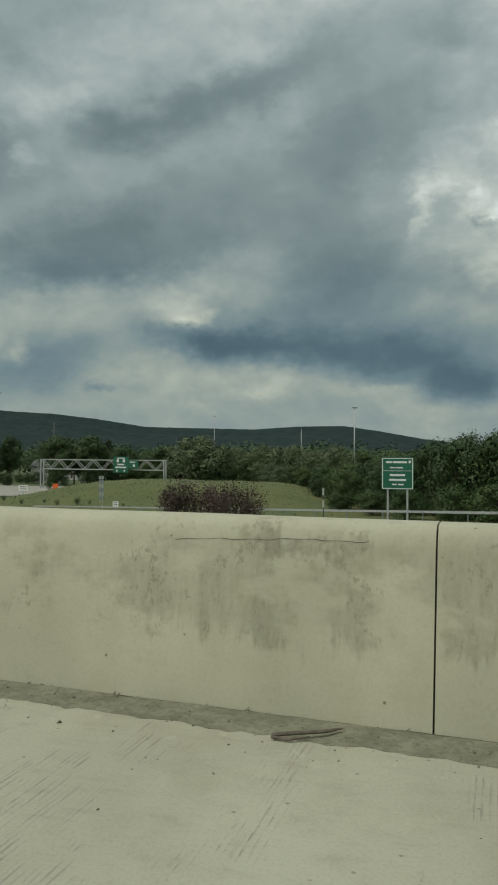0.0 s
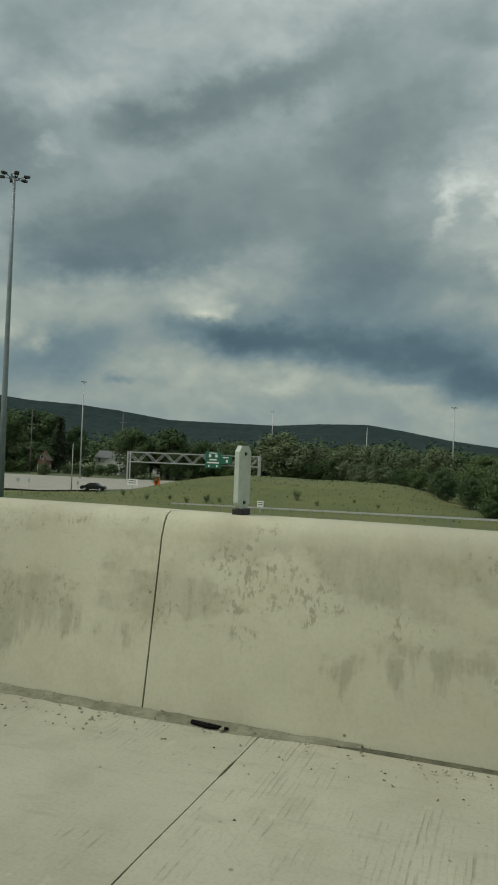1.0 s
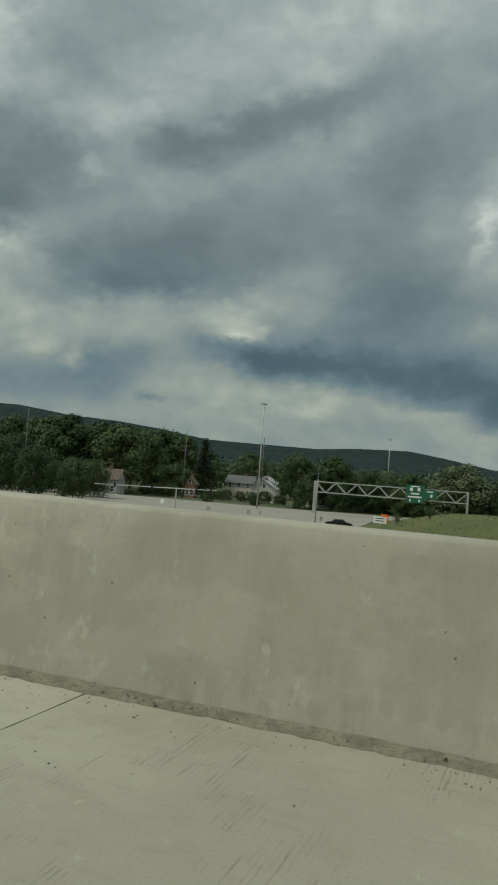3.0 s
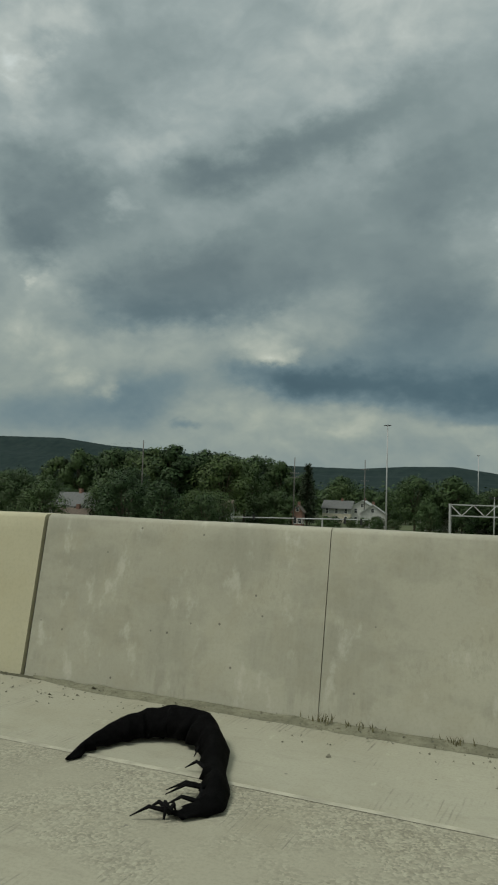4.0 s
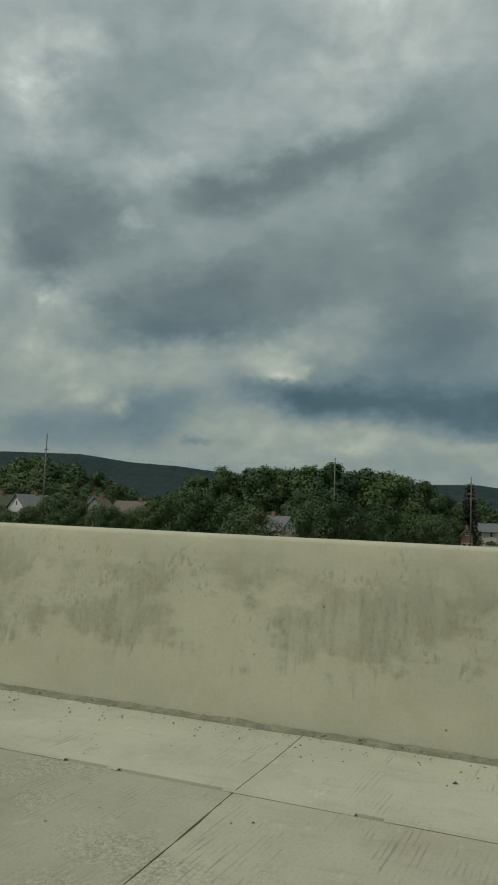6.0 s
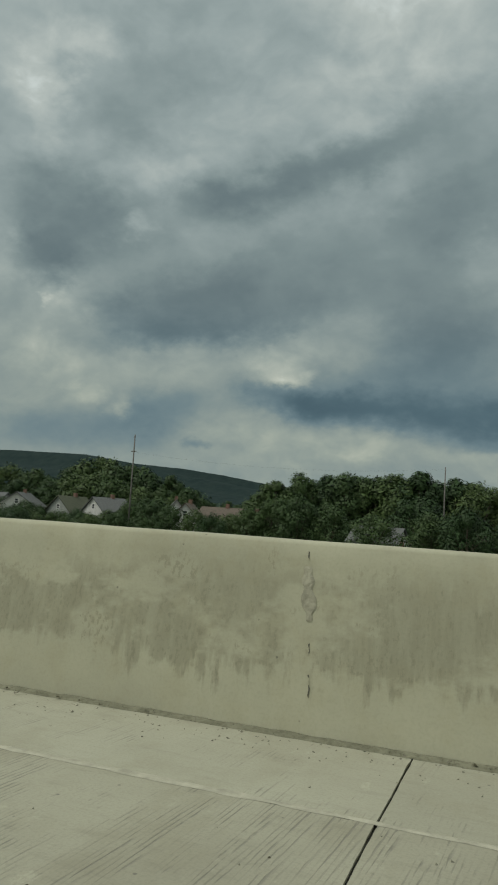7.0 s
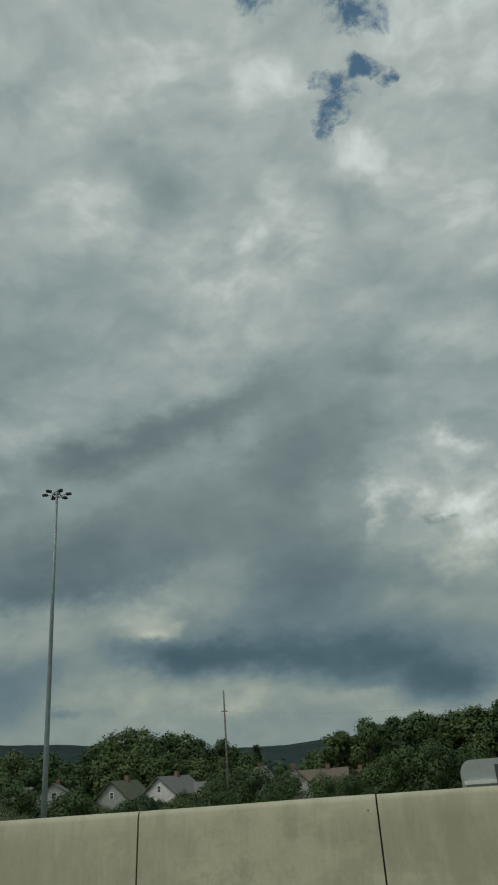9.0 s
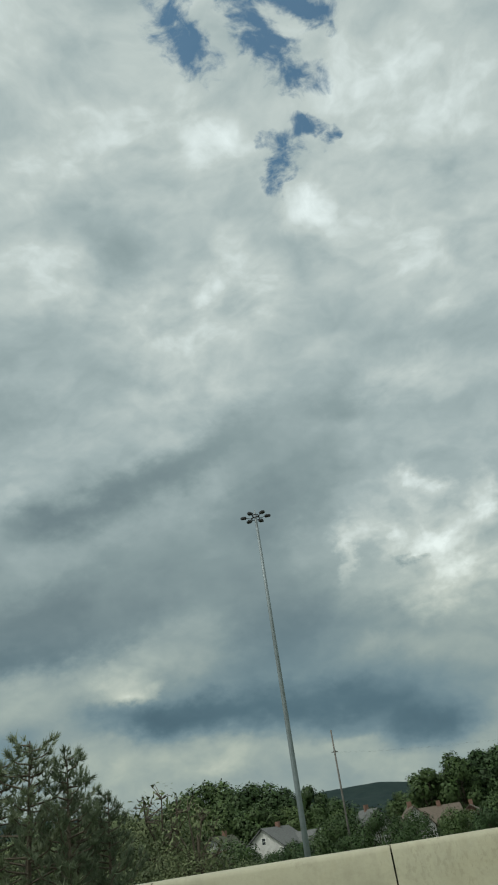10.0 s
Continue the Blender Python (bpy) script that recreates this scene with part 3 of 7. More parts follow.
M_ROAD = ground_cover("far_road_surface", (0.30, 0.29, 0.245), (0.26, 0.25, 0.21), (0.22, 0.21, 0.18), 0.4)
# bluer than the near leaves: the haze of distance is put into this green
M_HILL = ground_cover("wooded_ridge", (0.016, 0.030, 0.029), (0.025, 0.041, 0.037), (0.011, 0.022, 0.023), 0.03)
M_LEAF = foliage("broad_leaves", (0.086, 0.138, 0.040), (0.027, 0.052, 0.016))
M_LEAF2 = foliage("pale_leaves", (0.165, 0.205, 0.098), (0.068, 0.094, 0.042))
M_LEAF3 = foliage("dark_leaves", (0.068, 0.118, 0.034), (0.022, 0.045, 0.014))
M_RED_LEAF = foliage("purple_leaves", (0.115, 0.070, 0.055), (0.045, 0.032, 0.026))
M_NEEDLE = foliage("pine_needles", (0.20, 0.245, 0.150), (0.115, 0.145, 0.088))
M_SPRUCE = foliage("spruce_needles", (0.060, 0.085, 0.042), (0.026, 0.040, 0.020))
M_OLIVE = foliage("olive_leaves", (0.155, 0.198, 0.088), (0.078, 0.104, 0.046))
M_BARK = plain("bark", (0.11, 0.09, 0.065), 0.95, vary=0.4, size=3)
M_GALV = plain("galvanised_steel", (0.40, 0.41, 0.40), 0.55, 0.25, vary=0.15, size=4)
M_MAST = plain("weathered_steel_mast", (0.20, 0.24, 0.25), 0.55, 0.2, vary=0.12, size=2)
M_POST = plain("dark_weathered_beam", (0.055, 0.070, 0.066), 0.6, 0.3, vary=0.2, size=3)
M_SEAM = ground_cover("damp_grit", (0.088, 0.088, 0.058), (0.132, 0.130, 0.088), (0.045, 0.043, 0.029), 7.0, 38, 0.010)
M_BLACK = plain("black_plastic", (0.012, 0.012, 0.012), 0.5, vary=0.3, size=12)
M_LAMP = plain("lamp_housing", (0.028, 0.030, 0.031), 0.7, 0.1)
M_ALU = plain("brushed_aluminium", (0.72, 0.72, 0.70), 0.4, 0.5, vary=0.1, size=5)
# the same aluminium, darkened for the backlit mast: its shade is in the colour
M_ALU_SHADED = plain("shaded_aluminium", (0.30, 0.33, 0.33), 0.45, 0.5, vary=0.15, size=5)
M_SIGNBACK = plain("grey_sign_back", (0.33, 0.36, 0.355), 0.45, 0.3, vary=0.12, size=2.5)
M_GREEN = plain("green_sign_sheet", (0.010, 0.115, 0.065), 0.5, vary=0.12, size=2)
M_WHITE = plain("white_paint", (0.74, 0.74, 0.70), 0.6, vary=0.06, size=3)
M_ORANGE = plain("orange_sign_sheet", (0.78, 0.135, 0.020), 0.55, vary=0.12, size=3)
M_BAG = plain("orange_sandbag_cloth", (0.48, 0.19, 0.055), 0.85, vary=0.3, size=9)
M_RUBBER = plain("torn_tyre_rubber", (0.005, 0.005, 0.005), 0.8, vary=0.4, size=30)
M_BLUE = plain("blue_spring_steel", (0.012, 0.03, 0.20), 0.45, 0.3, vary=0.2, size=20)
M_DELIN = plain("grey_white_delineator", (0.40, 0.44, 0.375), 0.6, vary=0.1, size=15)
M_WOOD = plain("grey_wood_pole", (0.135, 0.128, 0.115), 0.95, vary=0.3, size=3)
M_GLASS = plain("dark_window_glass", (0.03, 0.035, 0.04), 0.12, vary=0.2, size=2)
M_CAR = plain("black_car_paint", (0.012, 0.013, 0.014), 0.25, 0.2)
M_TYRE = plain("car_tyre", (0.02, 0.02, 0.02), 0.8)
M_WEED = foliage("weed_leaves", (0.10, 0.135, 0.045), (0.045, 0.070, 0.025))
M_STRAW = foliage("dry_grass", (0.165, 0.152, 0.064), (0.076, 0.074, 0.030))
M_STONE = plain("road_grit", (0.165, 0.158, 0.112), 0.95, vary=0.4, size=40)
M_TWIG = plain("dead_twig", (0.12, 0.10, 0.075), 0.95, vary=0.3, size=20)
for dull in (M_HILL, M_DIRT, M_SEAM, M_RUBBER):
    dull.node_tree.nodes["Principled BSDF"].inputs["Specular IOR Level"].default_value = 0.08


# ---- mesh helpers ----
def mesh_of(bm, name, mat, smooth=False):
    me = bpy.data.meshes.new(name)
    bm.to_mesh(me)
    bm.free()
    me.materials.append(mat)
    if smooth:
        me.polygons.foreach_set("use_smooth", [True] * len(me.polygons))
    return me


def part(name, bm, mat, parent=None, label="", smooth=False):
    """Links a bmesh as one mesh object, under a thing or a part where one is given."""
    ob = new(name, mesh_of(bm, name, mat, smooth))
    if parent is not None:
        ob.parent = parent
    return tagged(ob, label)


def thing(name, m, label, category, group=""):
    """An Empty at a thing's base, for its parts."""
    ob = new(name)
    ob.empty_display_size = 0.2
    ob.matrix_world = m
    return tagged(ob, label, category, group)


def put_box(bm, x0, x1, y0, y1, z0, z1, m=None, bevel=0.0):
    vs = [bm.verts.new((x, y, z)) for z in (z0, z1) for y in (y0, y1) for x in (x0, x1)]
    fs = [bm.faces.new([vs[i] for i in f]) for f in ((0, 2, 3, 1), (4, 5, 7, 6), (0, 1, 5, 4), (2, 6, 7, 3), (0, 4, 6, 2), (1, 3, 7, 5))]
    if bevel:
        es = list({e for f in fs for e in f.edges})
        r = bmesh.ops.bevel(bm, geom=es, offset=bevel, segments=2, affect="EDGES", profile=0.5)
        vs = list({v for f in r["faces"] for v in f.verts} | {v for v in vs if v.is_valid})
    if m is not None:
        bmesh.ops.transform(bm, matrix=m, verts=[v for v in vs if v.is_valid])
    return bm


def box(x0, x1, y0, y1, z0, z1, bevel=0.0, m=None):
    return put_box(bmesh.new(), x0, x1, y0, y1, z0, z1, m, bevel)


def put_tube(bm, pts, radii, sides=8, cap=True):
    """A round bar through pts, with a radius at each."""
    rings = []
    pts = [Vector(p) for p in pts]
    if isinstance(radii, (int, float)):
        radii = [radii] * len(pts)
    for i, (p, r) in enumerate(zip(pts, radii)):
        d = (pts[min(i + 1, len(pts) - 1)] - pts[max(i - 1, 0)]).normalized()
        q = d.to_track_quat("Z", "Y")
        rings.append([bm.verts.new(p + q @ Vector((r * math.cos(k * 2 * math.pi / sides), r * math.sin(k * 2 * math.pi / sides), 0))) for k in range(sides)])
    for a, b in zip(rings, rings[1:]):
        for k in range(sides):
            bm.faces.new((a[k], a[(k + 1) % sides], b[(k + 1) % sides], b[k]))
    if cap:
        bm.faces.new(rings[0][::-1])
        bm.faces.new(rings[-1])
    return bm


def tube(pts, radii, sides=8):
    return put_tube(bmesh.new(), pts, radii, sides)


def bar(a, b, w, h):
    """A square bar from a to b."""
    a, b = Vector(a), Vector(b)
    m = Matrix.Translation(a) @ (b - a).to_track_quat("X", "Z").to_matrix().to_4x4()
    return box(0, (b - a).length, -w / 2, w / 2, -h / 2, h / 2, 0, m)


def plate(outline, z0, z1, axis="z"):
    """A flat plate with that outline."""
    bm = bmesh.new()
    f = {"z": lambda u, v, w: (u, v, w), "y": lambda u, v, w: (u, w, v)}[axis]
    lo = [bm.verts.new(f(u, v, z0)) for u, v in outline]
    hi = [bm.verts.new(f(u, v, z1)) for u, v in outline]
    bm.faces.new(lo[::-1])
    bm.faces.new(hi)
    for i in range(len(lo)):
        j = (i + 1) % len(lo)
        bm.faces.new((lo[i], lo[j], hi[j], hi[i]))
    bmesh.ops.recalc_face_normals(bm, faces=bm.faces[:])
    return bm


# ---- the parapet: cast panels with open joints, on a dark core ----
HEIGHTS = [(-240, 1.13), (-157, 1.125), (-145, 1.095), (-118, 1.075), (-104, 1.07), (-84, 1.055), (-70, 1.02), (-46, 0.928), (40, 0.928)]
BATTER = 0.164


def profile(h, rounded, shrink=0.0):
    """The parapet's cross-section, offset behind its foot and height, from the foot up and over to the back."""
    s, w = BATTER * h, 0.27
    if rounded:
        pts = [(0, 0), (0.02, 0.12), (BATTER * (h - 0.12), h - 0.12), (s + 0.004, h - 0.055), (s + 0.03, h - 0.018), (s + 0.075, h), (s + w - 0.07, h), (s + w - 0.02, h - 0.02), (s + w, h - 0.07), (s + w + 0.02, -0.7)]
    else:
        pts = [(0, 0), (0.02, 0.12), (BATTER * (h - 0.12), h - 0.12), (s - 0.004, h - 0.026), (s + 0.006, h - 0.008), (s + 0.024, h), (s + w - 0.03, h), (s + w - 0.008, h - 0.008), (s + w, h - 0.03), (s + w + 0.02, -0.7)]
    if shrink:
        pts = [(o + (shrink if i < 5 else 0 if i == 5 else -shrink), z - (shrink if 2 < i < 9 else 0)) for i, (o, z) in enumerate(pts)]
    return pts


def sweep(x0, x1, rounded, step=0.6, shrink=0.0, rough=0.0, seed=0):
    """A run of parapet between x0 and x1 (x1 < x0)."""
    bm = bmesh.new()
    n = max(2, int(abs(x1 - x0) / step) + 1)
    rings = []
    for i in range(n + 1):
        x = x0 + (x1 - x0) * i / n
        ring = []
        for k, (o, z) in enumerate(profile(lerp(HEIGHTS, x), rounded, shrink)):
            dz = rough * noise.noise((x * 1.7, k * 3.1, seed)) if rough else 0
            ring.append(bm.verts.new(P(x, o + dz * 0.4, z + (dz if k > 1 and k < 9 else 0))))
        rings.append(ring)
    for a, b in zip(rings, rings[1:]):
        for k in range(len(a) - 1):
            bm.faces.new((a[k], a[k + 1], b[k + 1], b[k]))
    for ring in (rings[0], rings[-1]):
        bm.faces.new([bm.verts.new(v.co) for v in ring])
    bmesh.ops.recalc_face_normals(bm, faces=bm.faces[:])
    return bm


parapet = part("parapet", sweep(30, -245, False, 1.5, 0.035), M_CORE)
tagged(parapet, "long cast concrete parapet along the road edge", "parapet", "", "structure")
JOINTS = [26, 21.2, 16.4, 11.6, 6.8, 3.9, -0.08, -4.19, -8.16, -12.29, -16.92, -21.55, -26.26, -29.21, -32.78, -36.34, -41.13, -45.95,
          -50.7, -55.4, -60.1, -64.0, -67.87, -72.34, -73.55, -78.4, -79.06, -82.66, -84.70, -88.64, -91.78, -95.0, -100.29,
          -102.27, -103.46, -107.35, -113.42, -118.66, -123.6, -128.4, -133.3, -139.0, -145.25, -150.67, -152.14, -156.15, -156.56,
          -157.93, -159.13, -160.38]
for end, count in ((-169.72, 7), (-171.11, 1), (-180.42, 7), (-181.73, 1), (-191.255, 7), (-192.54, 1), (-198.05, 4), (-199.38, 1), (-203.50, 3), (-206.16, 2), (-213.53, 6), (-242.05, 23)):
    start = JOINTS[-1]
    JOINTS += [start + (end - start) * k / count for k in range(1, count + 1)]
HAIRLINE = (-67.87, -73.55, -78.4, -79.06, -82.66, -29.21, -91.78)
WIDE = {-156.56: 0.034, -84.70: 0.016, -95.0: 0.016, -88.64: 0.010, -100.29: 0.016}
for i, (xa, xb) in enumerate(zip(JOINTS, JOINTS[1:])):
    mid = (xa + xb) / 2
    skin = M_WEATHERED if mid > -58 else M_PATCHY if mid > -84.7 else M_TAN if mid > -100.29 else M_BANDED if mid > -156.56 else M_BRIDGE
    ga, gb = (0.0025 if x in HAIRLINE else WIDE.get(x, 0.0045) for x in (xa, xb))
    ob = part("panel", sweep(xa - ga, xb + gb, mid > -58, 0.3, 0.0, 0.004, i * 7.3), skin, parapet, smooth=False)
    for p in ob.data.polygons:
        p.use_smooth = len(p.vertices) == 4

# ---- the road deck: slabs with sealed joints ----
road_deck = part("road_deck", bmesh.new(), M_SEAL)
bm = bmesh.new()
xs = [40 - 2.5 * i for i in range(118)]
for x0, x1 in zip(xs, xs[1:]):
    vs = [bm.verts.new(P(x, o, z)) for z in (-0.018, -0.6) for x, o in ((x0, 0.12), (x0, -19), (x1, -19), (x1, 0.12))]
    bm.faces.new(vs[:4][::-1])
    bm.faces.new(vs[4:])
    bm.faces.new((vs[0], vs[4], vs[7], vs[3]))
bm.to_mesh(road_deck.data)
bm.free()
tagged(road_deck, "concrete road deck with dark sealed joints", "road", "", "structure")
CROSS = [32, 27.6, 24.9, 22.2, 19.5, 16.8, 14.0, 11.3, 8.6, 5.87, 3.15, 0.43, -2.29, -5.02, -7.70, -9.90, -12.60, -15.28, -18.21, -20.94, -23.69, -26.52, -29.42, -32.13, -34.81, -37.52, -40.23, -42.99, -45.82,
         -48.6, -51.3, -54.0, -56.8, -59.6, -62.6, -65.8, -68.85, -71.70, -74.75, -78.09, -81.24, -84.87, -88.13, -91.37, -94.78, -98.14, -101.65, -104.37,
         -108.24, -112.60, -115.93, -118.92, -122.2, -125.5, -128.8, -132.1, -135.4, -138.5, -141.0, -143.70, -146.78, -149.85]
SKEW = 0.42
SPALLED = (-71.70, -68.85, -104.37, -143.70, -146.78)


def slab(x0, x1, o0, o1, mat, name="slab", skew0=0.0, skew1=0.0, z=0.0, lift=0.0):
    """A road slab from x0 down to x1 and from offset o0 out to o1, its edges chipped where they lie near the parapet."""
    bm = bmesh.new()
    e = 0.004
    n = max(1, int(abs(x1 - x0) / 1.6))
    us = [o0, o0 - e]
    while us[-1] - (0.07 if us[-1] > -2.4 else 1.0) > o1 + 0.05:
        us.append(us[-1] - (0.07 if us[-1] > -2.4 else 1.0))
    us += [o1 + e, o1]
    rows = []
    for i in range(n + 1):
        t = i / n
        row = []
        for k, o in enumerate(us):
            xa, xb = x0 + skew0 * o, x1 + skew1 * o
            x = xa + (xb - xa) * t
            if i in (0, n):
                chip = -0.0015 + 0.004 * max(0.0, noise.noise((x * 3.1, o * 9, 2))) + 0.012 * max(0.0, noise.noise((x * 2.3, o * 3.3, 6)) - 0.25)
                if any(abs(x - j) < 0.2 for j in SPALLED):
                    chip += 0.002 + 0.009 * abs(noise.noise((x * 5, o * 7, 9)))
                wander = 0.010 * noise.noise((round(x + 0.1), o * 1.4, 4))
                x += (-chip if i == 0 else chip) + wander
            inner = 0 < k < len(us) - 1
            row.append(bm.verts.new(P(x, o, z + (lift if inner else -0.014))))
        rows.append(row)
    last = len(us) - 1
    for a, b in zip(rows, rows[1:]):
        for k in range(last):
            bm.faces.new((a[k], b[k], b[k + 1], a[k + 1]))
    for row in (rows[0], rows[-1]):
        low = [bm.verts.new(v.co - Vector((0, 0, 0.012))) for v in row]
        for k in range(last):
            bm.faces.new((row[k], row[k + 1], low[k + 1], low[k]))
    bmesh.ops.recalc_face_normals(bm, faces=bm.faces[:])
    if sum(f.normal.z for f in bm.faces) < 0:
        bmesh.ops.reverse_faces(bm, faces=bm.faces[:])
    return part(name, bm, mat, road_deck)


GRATES = ((-73.44, -72.55, -0.09, -0.77), (-103.39, -102.44, -0.06, -0.67), (-151.86, -151.03, -0.13, -0.63))
for x0, x1 in zip(CROSS, CROSS[1:]):
    if x1 > -66:
        slab(x0 - 0.004, x1 + 0.004, 0.02, -6.4, M_DECK)
    else:
        slab(x0 - 0.004, x1 + 0.004, -1.045, -6.4, M_DECK_TINED if x1 < -138 else M_DECK_STONY if x1 < -108 else M_DECK_WORN if x1 < -88 else M_DECK_BARE)
    slab(x0 - 0.004, x1 + 0.004, -6.41, -12.4, M_DECK)
    slab(x0 - 0.004, x1 + 0.004, -12.41, -18.6, M_DECK)
APRONS = ((-74.06, -72.44, -1.59), (-103.62, -102.40, -1.0149), (-152.15, -150.72, -0.77))
# gutter slabs, stopped at the grates and their aprons
stops = sorted([x for x in CROSS if -151 < x < -65] + [-153.08], reverse=True)
for x0, x1 in zip(stops, stops[1:]):
    cuts = [x0]
    for xa, xb, oo in APRONS:
        if x1 < xb < x0 or x1 < xa < x0:
            cuts += [min(x0, xb), max(x1, xa)]
    cuts.append(x1)
    for k in range(0, len(cuts), 2):
        if cuts[k] - cuts[k + 1] > 0.05:
            slab(cuts[k] - 0.004, cuts[k + 1] + 0.004, 0.02, -1.015, M_GUTTER, skew1=SKEW if x1 == -153.08 else 0)
for (ga, gb, o0, o1), (xa, xb, oo) in zip(GRATES, APRONS):
    skin = M_GUTTER if oo == -1.015 else M_APRON
    edge = max(oo, -1.015)
    slab(xb, gb + 0.02, 0.02, edge, skin, "apron")
    slab(ga - 0.02, xa, 0.02, edge, skin, "apron")
    slab(gb + 0.02, ga - 0.02, 0.02, o0 + 0.02, skin, "apron")
    slab(gb + 0.02, ga - 0.02, o1 - 0.02, edge, skin, "apron")
    if oo > -1:
        slab(xb, xa, oo - 0.006, -1.015, M_GUTTER, "apron")
    if oo < -1.1:
        slab(xb, xa, -1.012, oo, skin, "apron", z=0.005)
slab(-149.854, -153.08, -1.045, -6.4, M_DECK_TINED, skew1=SKEW)
slab(-153.10, -156.10, 0.02, -6.4, M_ASPHALT, "asphalt_patch", SKEW, SKEW)
slab(-156.12, -156.50, 0.02, -6.4, M_GUTTER, "joint_header", SKEW, SKEW)
slab(-156.51, -156.78, 0.02, -6.4, M_ASPHALT, "expansion_joint", SKEW, SKEW, 0, -0.008)
slab(-156.79, -157.3, 0.02, -6.4, M_GUTTER, "joint_header", SKEW, SKEW)
for o0, o1 in ((-6.41, -12.4), (-12.41, -18.6)):
    slab(-149.854, -157.3, o0, o1, M_DECK, skew1=SKEW)
bx = [-157.31, -163.56] + [-163.56 - 7.6 * i for i in range(1, 11)]
for x0, x1 in zip(bx, bx[1:]):
    for o0, o1 in ((0.02, -6.4), (-6.41, -12.4), (-12.41, -18.6)):
        slab(x0 - 0.003, x1 + 0.003, o0, o1, M_BRIDGE_DECK, skew0=SKEW, skew1=SKEW)
# lip of mortar between gutter and lane: pale and ragged in two stretches, worn flush elsewhere
def mortar_lip(x_from, x_to, wide, tall, mat, label, worn):
    bm = bmesh.new()
    prev = None
    for i in range(int((x_from - x_to) / 0.06) + 1):
        x = x_from - 0.06 * i
        w = wide * (1 + 0.6 * noise.noise((x * 0.7, 0, 0)) + 0.7 * noise.noise((x * 6, 3, 0)))
        o = -1.03 + 0.008 * noise.noise((x * 1.3, 7, 0))
        if -74.1 < x < -72.4 or noise.noise((x * 1.1, 5, 1)) + 0.5 * noise.noise((x * 5, 2, 1)) < worn:
            prev = None
            continue
        row = [bm.verts.new(P(x, max(o + w, -1.013), 0.0012)), bm.verts.new(P(x, o, tall * (1 + 0.8 * noise.noise((x * 5, 1, 2))))), bm.verts.new(P(x, min(o - w, -1.047), 0.0012))]
        if prev:
            bm.faces.new((prev[0], row[0], row[1], prev[1]))
            bm.faces.new((prev[1], row[1], row[2], prev[2]))
        prev = row
    bmesh.ops.recalc_face_normals(bm, faces=bm.faces[:])
    if sum(f.normal.z for f in bm.faces) < 0:
        bmesh.ops.reverse_faces(bm, faces=bm.faces[:])
    part("mortar_lip", bm, mat, road_deck, label)


mortar_lip(-66, -71.7, 0.012, 0.0014, M_GUTTER, "mortar line worn flush", -2)
mortar_lip(-71.7, -88, 0.016, 0.003, M_LIP, "pale ragged mortar line", -0.7)
mortar_lip(-88, -107, 0.026, 0.005, M_LIP, "pale ragged mortar line", -2)
mortar_lip(-107, -121, 0.020, 0.004, M_LIP, "pale ragged mortar line", -0.45)
mortar_lip(-121, -139, 0.014, 0.003, M_GUTTER, "broken mortar line", -0.2)
mortar_lip(-139, -153.0, 0.024, 0.004, M_LIP, "pale ragged mortar line", -0.6)


def crack(points):
    """A hairline crack in the parapet's face, along (x, z)."""
    bm = bmesh.new()
    rows = []
    for (xa, za), (xb, zb) in zip(points, points[1:]):
        for k in range(9):
            x, z = xa + (xb - xa) * k / 9, za + (zb - za) * k / 9 + 0.012 * noise.noise((xa * 3 + k * 1.7, 1, 0))
            h = 0.0015 + 0.0012 * noise.noise((k * 2.3, xa, 0))
            rows.append([bm.verts.new(P(x, BATTER * z - 0.0025, z - h)), bm.verts.new(P(x, BATTER * z - 0.0025, z + h))])
    for p, q in zip(rows, rows[1:]):
        bm.faces.new((p[0], p[1], q[1], q[0]))
    part("crack", bm, M_CORE, parapet)


crack(((-94.16, 0.346), (-93.55, 0.348), (-92.76, 0.362)))
crack(((-1.41, 0.804), (-0.83, 0.829), (-0.34, 0.834)))


def filled_joint(x, spans, patch):
    """A joint pointed up with mortar: short open lengths, and a rough smear over the rest."""
    for z0, z1 in spans:
        bm = bmesh.new()
        rows = []
        for k in range(8):
            z = z0 + (z1 - z0) * k / 7
            xx = x + 0.10 * (z - 0.6) * -1.0 + 0.006 * noise.noise((x, z * 30, 1))
            w = 0.0035 * (1 + 0.8 * noise.noise((x, z * 50, 5))) * (0.3 if k in (0, 7) else 1)
            rows.append([bm.verts.new(P(xx - w, BATTER * z - 0.0028, z)), bm.verts.new(P(xx + w, BATTER * z - 0.0028, z))])
        for p, q in zip(rows, rows[1:]):
            bm.faces.new((p[0], p[1], q[1], q[0]))
        part("crack", bm, M_CORE, parapet)
    bm = bmesh.new()
    rows = []
    for k in range(27):
        z = patch[0] + (patch[1] - patch[0]) * k / 26
        xx = x - 0.10 * (z - 0.6) + 0.012 * noise.noise((x, z * 9, 3))
        w = 0.036 * math.sin(math.pi * (0.06 + 0.88 * k / 26)) ** 0.5 * (1 + 0.8 * noise.noise((x, z * 24, 8)))
        row = []
        for u in range(7):
            f = u / 3 - 1
            proud = 0.002 if u in (0, 6) or k in (0, 26) else 0.003 + 0.002 * noise.noise((u * 3.7, z * 31, x)) + random.uniform(0, 0.002)
            row.append(bm.verts.new(P(xx + f * w, BATTER * z - proud, z)))
        rows.append(row)
    for p, q in zip(rows, rows[1:]):
        for u in range(6):
            bm.faces.new((p[u], p[u + 1], q[u + 1], q[u]))
    part("mortar_patch", bm, M_MORTAR, parapet, "rough mortar smeared over a joint")


